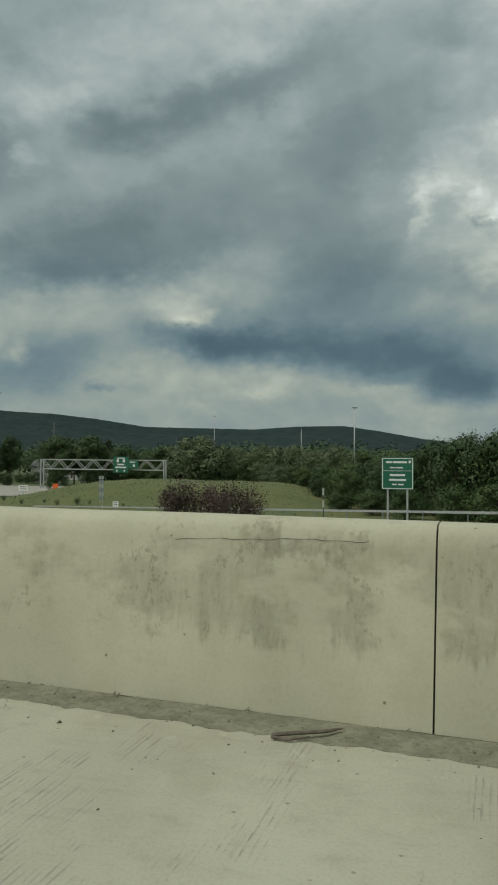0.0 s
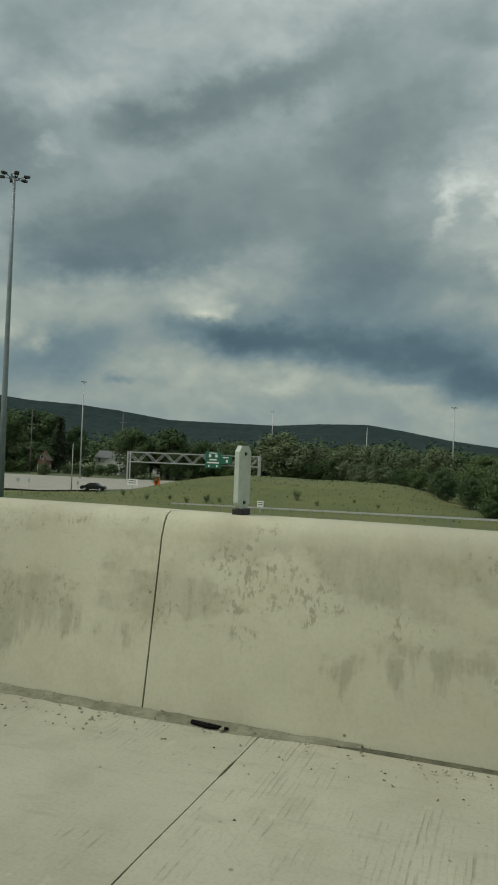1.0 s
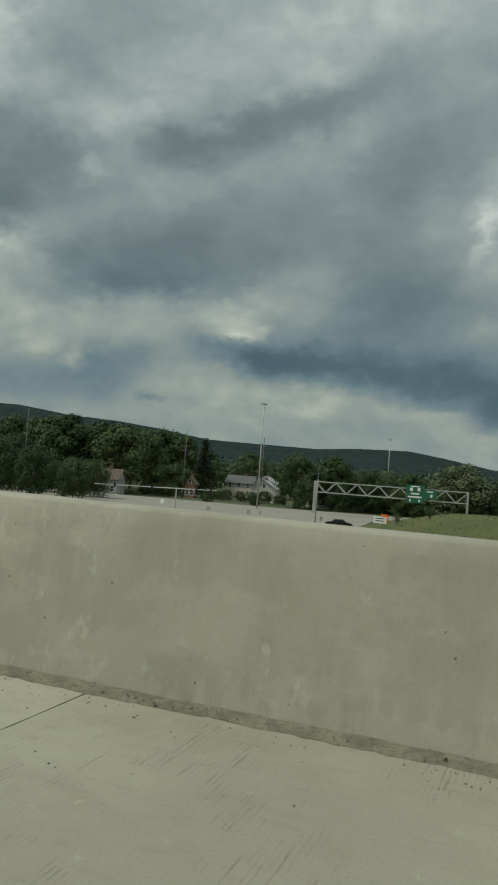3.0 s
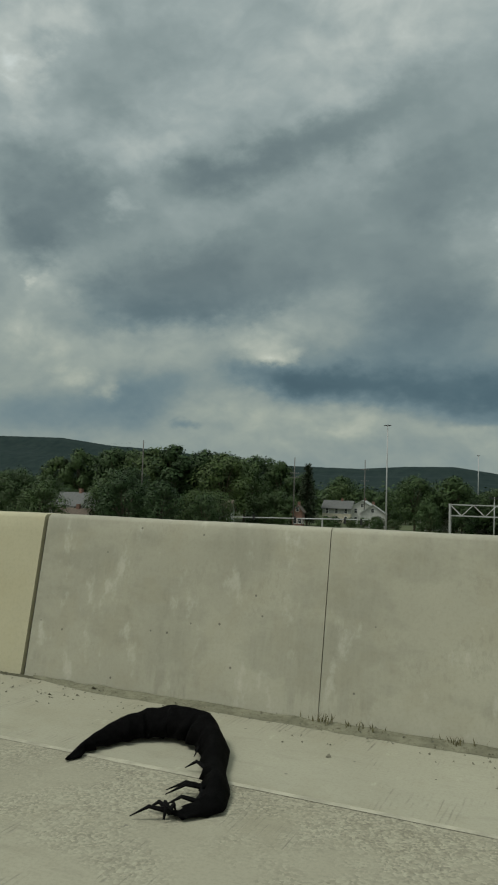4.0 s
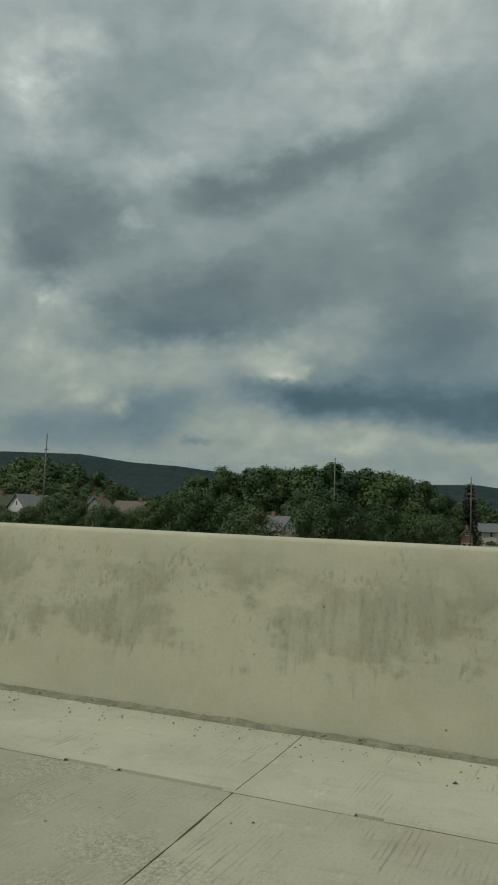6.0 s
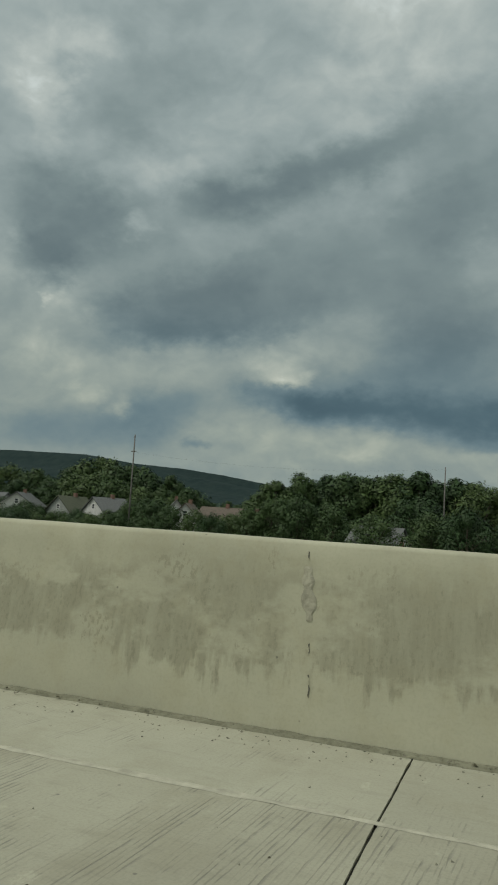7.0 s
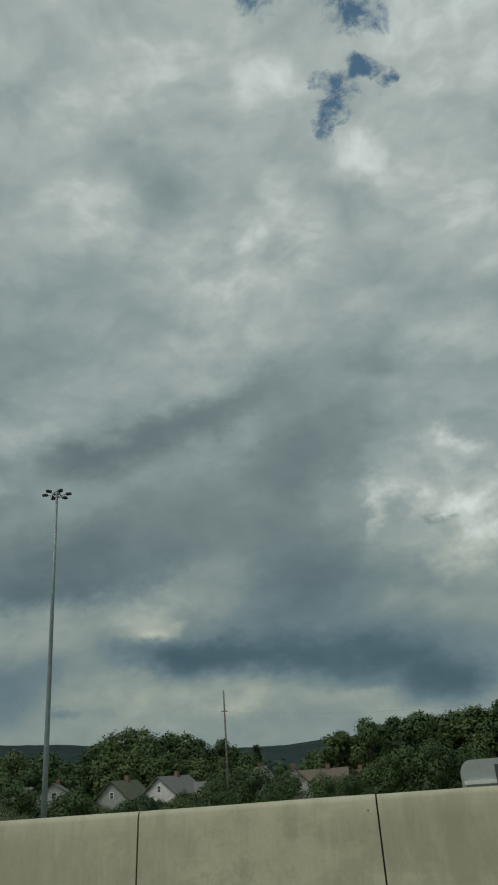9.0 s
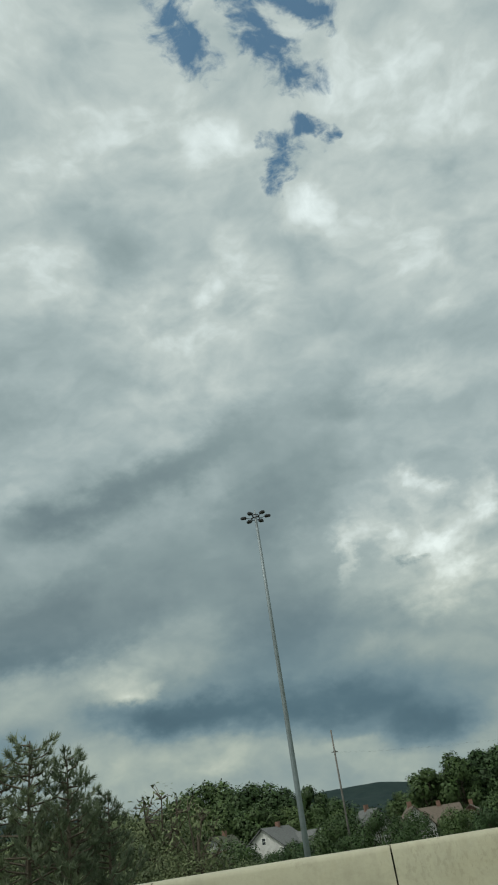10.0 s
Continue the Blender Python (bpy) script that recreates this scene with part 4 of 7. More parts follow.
filled_joint(-147.435, ((0.21, 0.28), (0.32, 0.335), (0.45, 0.51), (0.99, 1.04)), (0.63, 0.95))


def drip(points, half):
    """A pale run of paint down the parapet's face, along (x, z)."""
    bm = bmesh.new()
    rows = []
    for (xa, za), (xb, zb) in zip(points, points[1:]):
        for k in range(13):
            t = k / 12
            x, z = xa + (xb - xa) * t + 0.004 * noise.noise((xa * 9, k * 0.6, 0)), za + (zb - za) * t
            w = half * (0.8 + 0.5 * noise.noise((k * 0.9, xa * 5, 0)))
            rows.append([bm.verts.new(P(x - w, BATTER * z - 0.0025, z)), bm.verts.new(P(x + w, BATTER * z - 0.0025, z))])
    for p, q in zip(rows, rows[1:]):
        bm.faces.new((p[0], p[1], q[1], q[0]))
    part("paint_drip", bm, M_LIP, parapet, "pale dried paint run")


drip(((-67.142, 0.975), (-67.108, 0.65)), 0.012)
drip(((-67.085, 0.975), (-67.105, 0.70)), 0.009)
# the far side of the road
part("panel", sweep(40, -245, False, 3), M_BRIDGE, tagged(part("far_parapet", sweep(41, -246, False, 6, 0.03), M_CORE), "plain concrete parapet on the other road edge", "parapet", "", "structure"))
far_side = bpy.data.objects["far_parapet"]
far_side.matrix_world = Matrix.Translation((0, -18.9, 0)) @ Matrix.Identity(4)


# ---- dirt along the parapet's foot ----
def dirt_strip(x0, x1, width, seed, height=0.022, mat=None):
    bm = bmesh.new()
    prev = None
    n = int((x0 - x1) / 0.05)
    for i in range(n + 1):
        x = x0 + (x1 - x0) * i / n
        end = min(1, min(i, n - i) * 0.05 / 0.5)
        w = width * end * (0.92 + 0.16 * noise.noise((x * 0.9, seed, 0)) + 0.12 * noise.noise((x * 4.5, seed, 3)) + 0.16 * noise.noise((x * 13, seed, 5))) + 0.02
        row = []
        for k, f in enumerate((0.04, -0.18, -0.45, -0.75, -1.0)):
            z = (0.03, 1.0, 0.75, 0.4, 0.05)[k] * height * (0.8 + 0.5 * noise.noise((x * 7, k * 2.0, seed)))
            row.append(bm.verts.new(P(x, max(f * w, -9) if k else 0.012, max(z, 0.001) if k < 4 else 0.001)))
        if prev:
            for k in range(4):
                bm.faces.new((prev[k], row[k], row[k + 1], prev[k + 1]))
        prev = row
    bmesh.ops.recalc_face_normals(bm, faces=bm.faces[:])
    ob = part("gutter_dirt", bm, mat or M_DIRT)
    return tagged(ob, "strip of dry sand and grit against the parapet foot", "dirt", "", "stuff")


for x0, x1, w in ((24, -6.6, 0.27), (-6.0, -7.6, 0.30), (-9.5, -14.2, 0.06), (-16.3, -17.6, 0.2), (-20.5, -27, 0.08), (-28.2, -32.3, 0.27), (-34.8, -47.6, 0.24), (-47.9, -66, 0.16), (-66.2, -71.6, 0.17),
                  (-76.5, -84.6, 0.12), (-84.9, -100.0, 0.17), (-104.6, -107.0, 0.05), (-111.8, -114.6, 0.08), (-118.8, -139, 0.07), (-144.6, -150.6, 0.06), (-163.8, -172, 0.06)):
    dirt_strip(x0, x1, w, x0 * 1.37)
# a thin dark seam of grit in the corner
for x0, x1 in ((24, -47.8), (-47.8, -72.3), (-74.2, -102.2), (-103.5, -150.8), (-152.2, -156.4), (-157.4, -232)):
    dirt_strip(x0, x1, 0.022, x0 * 0.77, 0.008, M_SEAM)


# ---- ground: one sheet from the road's bank to the horizon ----
def smooth(a, b, v):
    t = min(max((v - a) / (b - a), 0), 1)
    return t * t * (3 - 2 * t)


FLOOR = -6.5


def ground_z(x, y):
    xb = min(max(x, -250), 60)
    d = y - B(xb)
    if d < 0:
        d2 = -19.5 - d
        return -0.7 - 5.8 * smooth(0, 14, d2)
    near = -0.7 - 0.55 * smooth(0.6, 8, d) - 0.082 * max(d - 24, 0)
    steep = -0.7 - 5.8 * smooth(0.6, 16, d)
    t = smooth(-120, -85, x)
    z = max(near, FLOOR) * t + steep * (1 - t)
    z = max(z, FLOOR)
    berm = smooth(-86, -66, x) * (1 - smooth(-38, -16, x)) * smooth(100, 134, y) * (1 - smooth(150, 176, y))
    z += berm * 3.3 + berm * (0.35 * noise.noise((x * 0.07, y * 0.07, 4)) + 0.22 * noise.noise((x * 0.4, y * 0.4, 1)))
    z += smooth(330, 2000, y) * 16 + 0.3 * noise.noise((x * 0.02, y * 0.02, 0)) * smooth(0, 40, abs(d))
    return z


gx = [-5000, -3600, -2600, -1900, -1400, -1000, -750, -560, -440, -360] + [-310 + 6 * i for i in range(70)] + [125, 170, 240, 340, 480, 700, 1000, 1500, 2200, 3200, 5000]
gd = [-4500, -2500, -1200, -500, -200, -90, -60, -45, -36, -30, -24, -20, -16, -10, -4, 0.5, 0.8, 2, 4, 7, 10, 14, 18, 23, 28] + [34 + 6 * i for i in range(34)] + [250, 280, 330, 400, 500, 650, 850, 1100, 1500, 2000, 2600, 3300, 4500]
bm = bmesh.new()
grid = []
for x in gx:
    xb = min(max(x, -250), 60)
    grid.append([bm.verts.new((x, B(xb) + d, ground_z(x, B(xb) + d))) for d in gd])
for a, b in zip(grid, grid[1:]):
    for k in range(len(gd) - 1):
        bm.faces.new((a[k], b[k], b[k + 1], a[k + 1]))
ground = part("ground", bm, M_FIELD, smooth=True)
tagged(ground, "rough green ground reaching out to the wooded hills", "ground", "", "structure")

# mown grass over the mound beside the lower road
bm = bmesh.new()
rows = []
for i in range(40):
    x = -98 + i * 3.0
    rows.append([bm.verts.new((x, 60 + 3.2 * k, ground_z(x, 60 + 3.2 * k) + 0.05)) for k in range(38)])
for a, b in zip(rows, rows[1:]):
    for k in range(37):
        c = (a[k].co + b[k + 1].co) / 2
        if math.hypot(c.x + 42, c.y - 118) < 60 + 7 * noise.noise((c.x * 0.06, c.y * 0.06, 4)) + 3 * noise.noise((c.x * 0.3, c.y * 0.3, 9)):
            bm.faces.new((a[k], b[k], b[k + 1], a[k + 1]))
bmesh.ops.delete(bm, geom=[v for v in bm.verts if not v.link_faces], context="VERTS")
tagged(part("grass_mound", bm, M_GRASS, smooth=True), "mown grass mound beside the lower road", "grass", "", "structure")
random.seed(29)
bm = bmesh.new()
for _ in range(2600):
    x, y = random.uniform(-92, -16), random.uniform(98, 150)
    z = ground_z(x, y) + 0.05
    h = random.uniform(0.06, 0.22) * (1 + max(0, noise.noise((x * 0.15, y * 0.15, 2))))
    a = random.uniform(0, 6.28)
    w = random.uniform(0.05, 0.16)
    vs = [bm.verts.new((x + w * math.cos(a), y + w * math.sin(a), z - 0.03)), bm.verts.new((x - w * math.cos(a), y - w * math.sin(a), z - 0.03)), bm.verts.new((x + random.uniform(-0.15, 0.15), y + random.uniform(-0.15, 0.15), z + h))]
    bm.faces.new(vs)
tagged(part("long_grass", bm, M_GRASS), "long uncut grass on the mound", "grass", "", "stuff")
# the lower road that passes under the gantry
edge = [(-300, 112), (-92, 112), (-86, 122), (-80, 138), (-66, 158), (-50, 168), (-48, 184), (-60, 190), (-110, 176), (-190, 170), (-300, 180)]
bm = bmesh.new()
bm.faces.new([bm.verts.new((x, y, FLOOR + 0.30 if y > 150 or x < -88 else FLOOR + 0.32)) for x, y in edge])
bmesh.ops.triangulate(bm, faces=bm.faces[:])
low = [v.co.copy() for v in bm.verts]
tagged(part("lower_road", bm, M_ROAD), "pale concrete highway below the bank", "road", "", "structure")

# ---- the wooded ridge on the horizon ----
RIDGE = [(-4200, 210), (-3000, 235), (-2340, 232), (-1960, 222), (-1720, 190), (-1500, 176), (-1325, 156), (-1115, 124), (-946, 119), (-697, 113), (-530, 123), (-365, 124), (-227, 103), (-90, 78), (60, 60), (400, 46), (1200, 40), (3500, 40)]
bm = bmesh.new()
rows = []
for i in range(640):
    x = -3600 + i * 9.5
    top = lerp(RIDGE, x)
    row = []
    for k in range(22):
        f = k / 21
        y = 1750 + 850 * f + (0 if k < 21 else 6)
        z = 6 + (top - 6) * (f ** 1.25) * (0.94 + 0.06 * math.cos(x * 0.004 + k))
        z = z if k < 21 else top
        rough = 4.0 * noise.noise((x * 0.045, y * 0.045, 1)) 
        row.append(bm.verts.new((x, y, z + rough * (0.25 if k == 21 else 1.0) - (0 if k == 21 else 4))))
    row.append(bm.verts.new((x, 3100, 0)))
    rows.append(row)
for a, b in zip(rows, rows[1:]):
    for k in range(22):
        bm.faces.new((a[k], b[k], b[k + 1], a[k + 1]))
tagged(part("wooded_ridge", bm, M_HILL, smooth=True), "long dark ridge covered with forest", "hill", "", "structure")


# ---- trees ----
LEAF_NORMALS = []


def leaf(bm, p, size, normal):
    """One small bent clump of leaves; its shading follows the lobe that it lies on."""
    q = normal.to_track_quat("Z", "Y") @ Euler((random.uniform(-0.45, 0.45), random.uniform(-0.45, 0.45), random.uniform(0, 6.3))).to_quaternion()
    a = size * random.uniform(0.6, 1.2)
    b = size * random.uniform(0.45, 0.9)
    vs = [bm.verts.new(p + q @ Vector(c)) for c in ((-a, -0.3 * b, 0), (0.9 * a, -0.5 * b, 0.15 * a), (0, b, 0))]
    bm.faces.new(vs)
    n = (normal.normalized() * 1.15 + q @ Vector((0, 0, 1))).normalized()
    LEAF_NORMALS.extend((n, n, n))


def crown_part(name, bm, mat, root):
    """Links a crown of leaves, shaded as rounded lobes."""
    count = len(bm.verts)
    ob = part(name, bm, mat, root)
    if len(LEAF_NORMALS) >= count:
        ob.data.polygons.foreach_set("use_smooth", [True] * len(ob.data.polygons))
        ob.data.normals_split_custom_set_from_vertices(LEAF_NORMALS[-count:])
    LEAF_NORMALS.clear()
    return ob


def broadleaf(kind_name, height, spread, leaves, mats, label, seed, lobes=13, low=0.22, size=0.205, slim=1.0):
    """A tree with a forked trunk and a crown of leaf clumps in uneven lobes; 1 unit is a metre."""
    random.seed(seed)
    root = thing(kind_name, Matrix.Identity(4), label, "tree")
    bm = bmesh.new()
    lean = Vector((random.uniform(-0.3, 0.3), random.uniform(-0.3, 0.3), 0))
    fork = Vector((0, 0, height * (low + 0.12))) + lean
    put_tube(bm, [(0, 0, -0.5), (0.05, 0, height * 0.1), fork], [height * 0.028, height * 0.02, height * 0.015], 7)
    centres = []
    for i in range(lobes):
        a = i * 2.4 + random.uniform(-0.4, 0.4)
        f = (i + 0.5) / lobes
        r = spread * (0.16 + 0.62 * math.sin(math.pi * (0.18 + 0.78 * f)) ** 0.8) * random.uniform(0.75, 1.1) * (0.35 if f > 0.93 else 0.72)
        z = height * (low + 0.06 + (0.80 - low) * f ** 0.9)
        c = Vector((math.cos(a) * r, math.sin(a) * r, z)) + lean
        rad = spread * random.uniform(0.30, 0.46) * (1.0 if f < 0.75 else 0.78)
        centres.append((c, rad))
        put_tube(bm, [fork, (fork + c) / 2 + Vector((0, 0, 0.06 * height)), c], [height * 0.012, height * 0.008, height * 0.004], 5)
    if leaves < 100:
        for c, rad in centres:
            for _ in range(9):
                v = Vector((random.gauss(0, 1), random.gauss(0, 1), random.gauss(0.6, 0.8))).normalized() * rad * random.uniform(0.6, 1.1)
                put_tube(bm, [c, c + v * 0.5 + Vector((0, 0, 0.05)), c + v], [0.045, 0.03, 0.015], 4)
    part("trunk", bm, M_BARK, root)
    bm = bmesh.new()
    for c, rad in centres:
        for _ in range(leaves):
            v = Vector((random.gauss(0, 1), random.gauss(0, 1), random.gauss(0.25, 1)))
            v.normalize()
            bump_r = 1 + 0.36 * noise.noise(v * 2.3 + c) + 0.26 * noise.noise(v * 5.5 + c)
            p = c + Vector((v.x * slim, v.y * slim, v.z * 0.86)) * rad * bump_r * random.uniform(0.60, 1.14)
            leaf(bm, p, size * random.uniform(0.7, 1.25), v + Vector((0, 0, 0.5)))
    crown_part("crown", bm, mats, root)
    return root


def conifer(kind_name, height, spread, label, seed, open_crown=False):
    random.seed(seed)
    root = thing(kind_name, Matrix.Identity(4), label, "tree")
    bm = bmesh.new()
    put_tube(bm, [(0, 0, -0.5), (0.05, 0.03, height * 0.5), (0, 0, height)], [height * 0.02, height * 0.013, 0.03], 7)
    cb = bmesh.new()
    for i in range(64 if open_crown else 130):
        f = (i + random.uniform(0, 1)) / (64 if open_crown else 130)
        z = height * (0.12 + 0.86 * f) if open_crown else height * (0.08 + 0.91 * f)
        a = i * 2.4 + random.uniform(-0.5, 0.5)
        if open_crown:
            r = spread * random.uniform(0.25, 1.0) * (1.12 - 0.72 * f ** 1.6)
            rise = random.uniform(0.15, 0.75)
        else:
            r = spread * (1.05 - f) * random.uniform(0.6, 1.1) + 0.25
            rise = -0.25
        tip = Vector((math.cos(a) * r, math.sin(a) * r, z + rise * r))
        if open_crown:
            # limbs sweep up, with brushes of needles along their outer part
            mid = Vector((tip.x * 0.55, tip.y * 0.55, z + rise * r * 0.25))
            put_tube(bm, [(0, 0, z), mid, tip], [0.05, 0.03, 0.012], 4)
            out = (tip - mid).normalized()
            for k in range(int(17 * r / spread) + 6):
                t = random.uniform(-0.1, 1.0)
                p = mid.lerp(tip, t) + Vector((random.gauss(0, 0.13), random.gauss(0, 0.13), random.gauss(0.04, 0.08))) * (1.4 - 0.6 * t)
                way = (out + Vector((random.gauss(0, 0.5), random.gauss(0, 0.5), random.uniform(0.1, 0.7)))).normalized()
                for _ in range(9):
                    d_ = (way + Vector((random.gauss(0, 0.38), random.gauss(0, 0.38), random.gauss(0, 0.38)))).normalized() * random.uniform(0.28, 0.52)
                    s_ = d_.cross(Vector((random.gauss(0, 1), random.gauss(0, 1), random.gauss(0, 1)))).normalized() * 0.028
                    cb.faces.new([cb.verts.new(p - s_), cb.verts.new(p + s_), cb.verts.new(p + d_)])
            continue
        put_tube(bm, [(0, 0, z), tip], [0.05, 0.012], 4)
        n = (int(110 * r / spread) + 20) if open_crown else int(40 * r / spread) + 8
        for _ in range(n):
            t = random.uniform(0.3 if open_crown else 0.1, 1.05)
            p = Vector((0, 0, z)).lerp(tip, t) + Vector((random.gauss(0, 0.24), random.gauss(0, 0.24), random.gauss(0.08, 0.16)))
            leaf(cb, p, 0.11 if open_crown else 0.24, Vector((random.gauss(0, 0.6), random.gauss(0, 0.6), 1)))
    part("trunk", bm, M_BARK, root)
    part("crown", cb, M_NEEDLE if open_crown else M_SPRUCE, root)
    return root


def bush(kind_name, mats, label, seed, leaves=1200, size=0.055):
    random.seed(seed)
    root = thing(kind_name, Matrix.Identity(4), label, "shrub")
    bm = bmesh.new()
    cb = bmesh.new()
    for k in range(7):
        a = k * 0.9
        tip = Vector((math.cos(a) * 0.55, math.sin(a) * 0.55, random.uniform(0.9, 1.45)))
        put_tube(bm, [(0, 0, -0.15), tip * 0.5 + Vector((0, 0, 0.1)), tip], [0.03, 0.02, 0.006], 5)
        for _ in range(leaves // 7):
            p = (tip * random.uniform(0.4, 1.08)) + Vector((random.gauss(0, 0.2), random.gauss(0, 0.2), random.gauss(0, 0.18)))
            leaf(cb, p, size, Vector((random.gauss(0, 1), random.gauss(0, 1), 1)))
    part("stems", bm, M_BARK, root)
    part("crown", cb, mats, root)
    return root


# ten metres tall each; the copies are scaled
OAKS = [broadleaf("oak_tree", 10, 4.2, 530, M_LEAF, "tall broad-leaved tree with a dense green crown", 11, 14),
        broadleaf("maple_tree", 10, 3.7, 530, M_LEAF3, "broad-leaved tree with a dark green rounded crown", 23, 13, 0.15),
        broadleaf("ash_tree", 10, 4.6, 510, M_LEAF, "wide broad-leaved tree with an uneven green crown", 37, 15, 0.18),
        broadleaf("linden_tree", 10, 3.5, 510, M_LEAF3, "upright dark green broad-leaved tree", 53, 13, 0.12),
        broadleaf("willow_tree", 10, 5.2, 530, M_LEAF2, "spreading tree with pale grey-green leaves", 71, 15, 0.10)]
ROUND = [broadleaf("garden_tree", 10, 5.6, 530, M_LEAF, "low round garden tree with bright green leaves", 5, 15, 0.06, 0.23),
         broadleaf("hedge_tree", 10, 6.2, 530, M_LEAF3, "low spreading tree with dark green leaves", 9, 15, 0.03, 0.23)]
SPRUCE = conifer("spruce_tree", 10, 2.2, "dark pointed spruce among the trees", 3)
THIN = broadleaf("thin_tree", 10, 3.8, 34, M_OLIVE, "thin half-bare tree with sparse olive leaves", 31, 12, 0.3, 0.22)
OLIVE = broadleaf("olive_bush", 10, 7.5, 1700, M_OLIVE, "dense olive-brown bush below the bridge", 13, 15, 0.02, 0.12)
PINE = conifer("pine_tree", 10, 3.5, "open-crowned pine with bare limbs", 8, True)
SHRUB = bush("purple_shrub", M_RED_LEAF, "purple-leaved shrub beside the guardrail", 2)
GREEN_SHRUB = bush("green_shrub", M_LEAF, "small green shrub on the grass mound", 4)
FIRST = set()
TALL = {p.name: max(v.co.z for c in p.children for v in c.data.vertices) for p in OAKS + ROUND + [SPRUCE, PINE, THIN, OLIVE, SHRUB, GREEN_SHRUB]}


def plant(proto, x, y, top, wide=1.0, z=None):
    """Sets a tree down so that its top reaches that height."""
    z = ground_z(x, y) if z is None else z
    tall = TALL[proto.name]
    s = (top - z) / tall
    m = Matrix.Translation((x, y, z)) @ Matrix.Rotation(random.uniform(0, 6.28), 4, "Z") @ Matrix.Diagonal((s * wide, s * wide, s, 1))
    if proto in FIRST:
        return copy_thing(proto, m @ Matrix.Diagonal((1 / proto.scale.x, 1 / proto.scale.y, 1 / proto.scale.z, 1)))
    FIRST.add(proto)
    proto.matrix_basis = m
    return proto


random.seed(77)
# the wood on the slope behind the houses, row behind row
WOOD_TOP = [(-330, 7), (-300, 8), (-250, 6), (-224, 6), (-216, 10), (-210, 13), (-204.6, 14.9), (-200, 13.8), (-196.4, 15.2), (-190, 13.2), (-183, 15.5), (-175, 14.7), (-166, 14.5), (-158.5, 12.6), (-150, 11.2), (-143, 9.4), (-130, 8), (-117, 7), (-105, 6), (-60, 4.6), (-20, 4.0), (30, 5)]
for y, cut, step in ((185, 0.0, 7.0), (197, 1.6, 8.5), (210, 2.2, 9.0), (230, 2.0, 10)):
    x = -330 + random.uniform(0, 6)
    while x < 10:
        top = 1.2 + (lerp(WOOD_TOP, x) - 1.2) * y / 185 - cut + random.uniform(-0.9, 0.5)
        if not (y < 215 and (-160 < x < -128 or -100 < x < -35 or x > -30) or y < 195 and x > -128 or y < 240 and -152.5 < x < -116):
            plant(random.choice(OAKS[:4]), x, y + random.uniform(-3, 3), top, random.uniform(0.85, 1.15))
        x += step * random.uniform(0.75, 1.25)
plant(OAKS[4], -70.7, 199, 8.9, 1.4)
plant(OAKS[4], -95, 238, 6.6, 1.2)
plant(OAKS[4], -72, 226, 5.8, 1.2)
for x, y, top in ((-146, 209, 11.7), (-106, 214, 7.8), (-214, 196, 8.5), (-259.5, 294, 15.2), (-214, 186, 10.8)):
    plant(SPRUCE, x, y, top, 1.0)
for x, y, top, w in ((-51, 201, 6.2, 1.2), (-44, 206, 6.2, 1.2), (-27.2, 180, 5.6, 1.0), (-35, 196, 5.0, 1.1), (-13.5, 162, 3.2, 1.0), (-60.5, 205, 5.4, 1.1)):
    plant(OAKS[4], x, y, top, w)
for x, y, top, w in ((-112.5, 193, 8.6, 1.0), (-103.5, 197, 8.6, 1.1), (-93.6, 199, 5.4, 1.1), (-84, 203, 5.2, 1.1)):
    plant(random.choice(OAKS[:4]), x, y, top, w)
# garden trees between the wood and the road
for x, y, top, w in ((-171, 150, 8.2, 1.0), (-151.5, 146, 2.9, 1.0), (-146.8, 147, 2.6, 0.9), (-176, 139, 0.8, 0.9), (-181, 141, 2.5, 1.0), (-187, 142, 5.6, 0.85), (-193, 140, 6.9, 0.85), (-198, 141, 6.3, 0.8),
                     (-203, 140, 4.0, 0.9), (-163, 152, 3.5, 0.9), (-157, 158, 2.0, 1.0), (-217, 132, 3.4, 0.75), (-211, 131, 2.8, 0.8), (-223, 137, 4.6, 0.9), (-231, 141, 4.3, 0.8), (-206, 128, 2.2, 0.8),
                     (-237, 134, 0.4, 1.0), (-247, 135, 0.6, 1.1), (-257, 137, 0.9, 1.1), (-263, 140, 1.0, 1.0), (-273, 146, 3.6, 0.9), (-281, 150, 5.0, 0.9), (-241, 136, 0.2, 1.0), (-251, 132, 0.2, 1.1), (-228, 130, 1.2, 0.9), (-219, 128, 0.8, 0.9),
                     (-166, 133, 4.4, 0.9), (-160, 130, 5.8, 0.9), (-152, 131, 4.6, 0.9), (-144, 134, 2.0, 0.9), (-131, 176, -2.6, 1.0), (-119, 178, -3.0, 0.9), (-108, 186, 2.0, 0.9), (-101, 194, 2.6, 0.9), (-133, 262, 5.5, 1.0), (-126, 258, 4.5, 1.0), (-141, 264, 6.5, 1.0), (-150, 262, 8.0, 1.0)):
    plant(random.choice(ROUND), x, y, top, w)
for x, y, top, w in ((-173.5, 121, 3.3, 1.2), (-209, 143, 2.2, 0.9), (-204, 144, 3.0, 0.9), (-216, 144, 1.5, 0.9), (-212.5, 145, 1.2, 0.9), (-247.5, 144, 1.4, 0.9), (-239, 144, 1.6, 0.9), (-259, 145, 1.8, 0.9), (-262, 144, 2.5, 0.9), (-233, 143, 3.6, 0.8), (-229, 143, 4.6, 0.8), (-273, 145, 1.6, 1.0), (-250.5, 143, 0.6, 1.0), (-243, 142, 0.2, 1.0), (-267, 143, 0.6, 1.0)):
    plant(random.choice(ROUND), x, y, top, w)
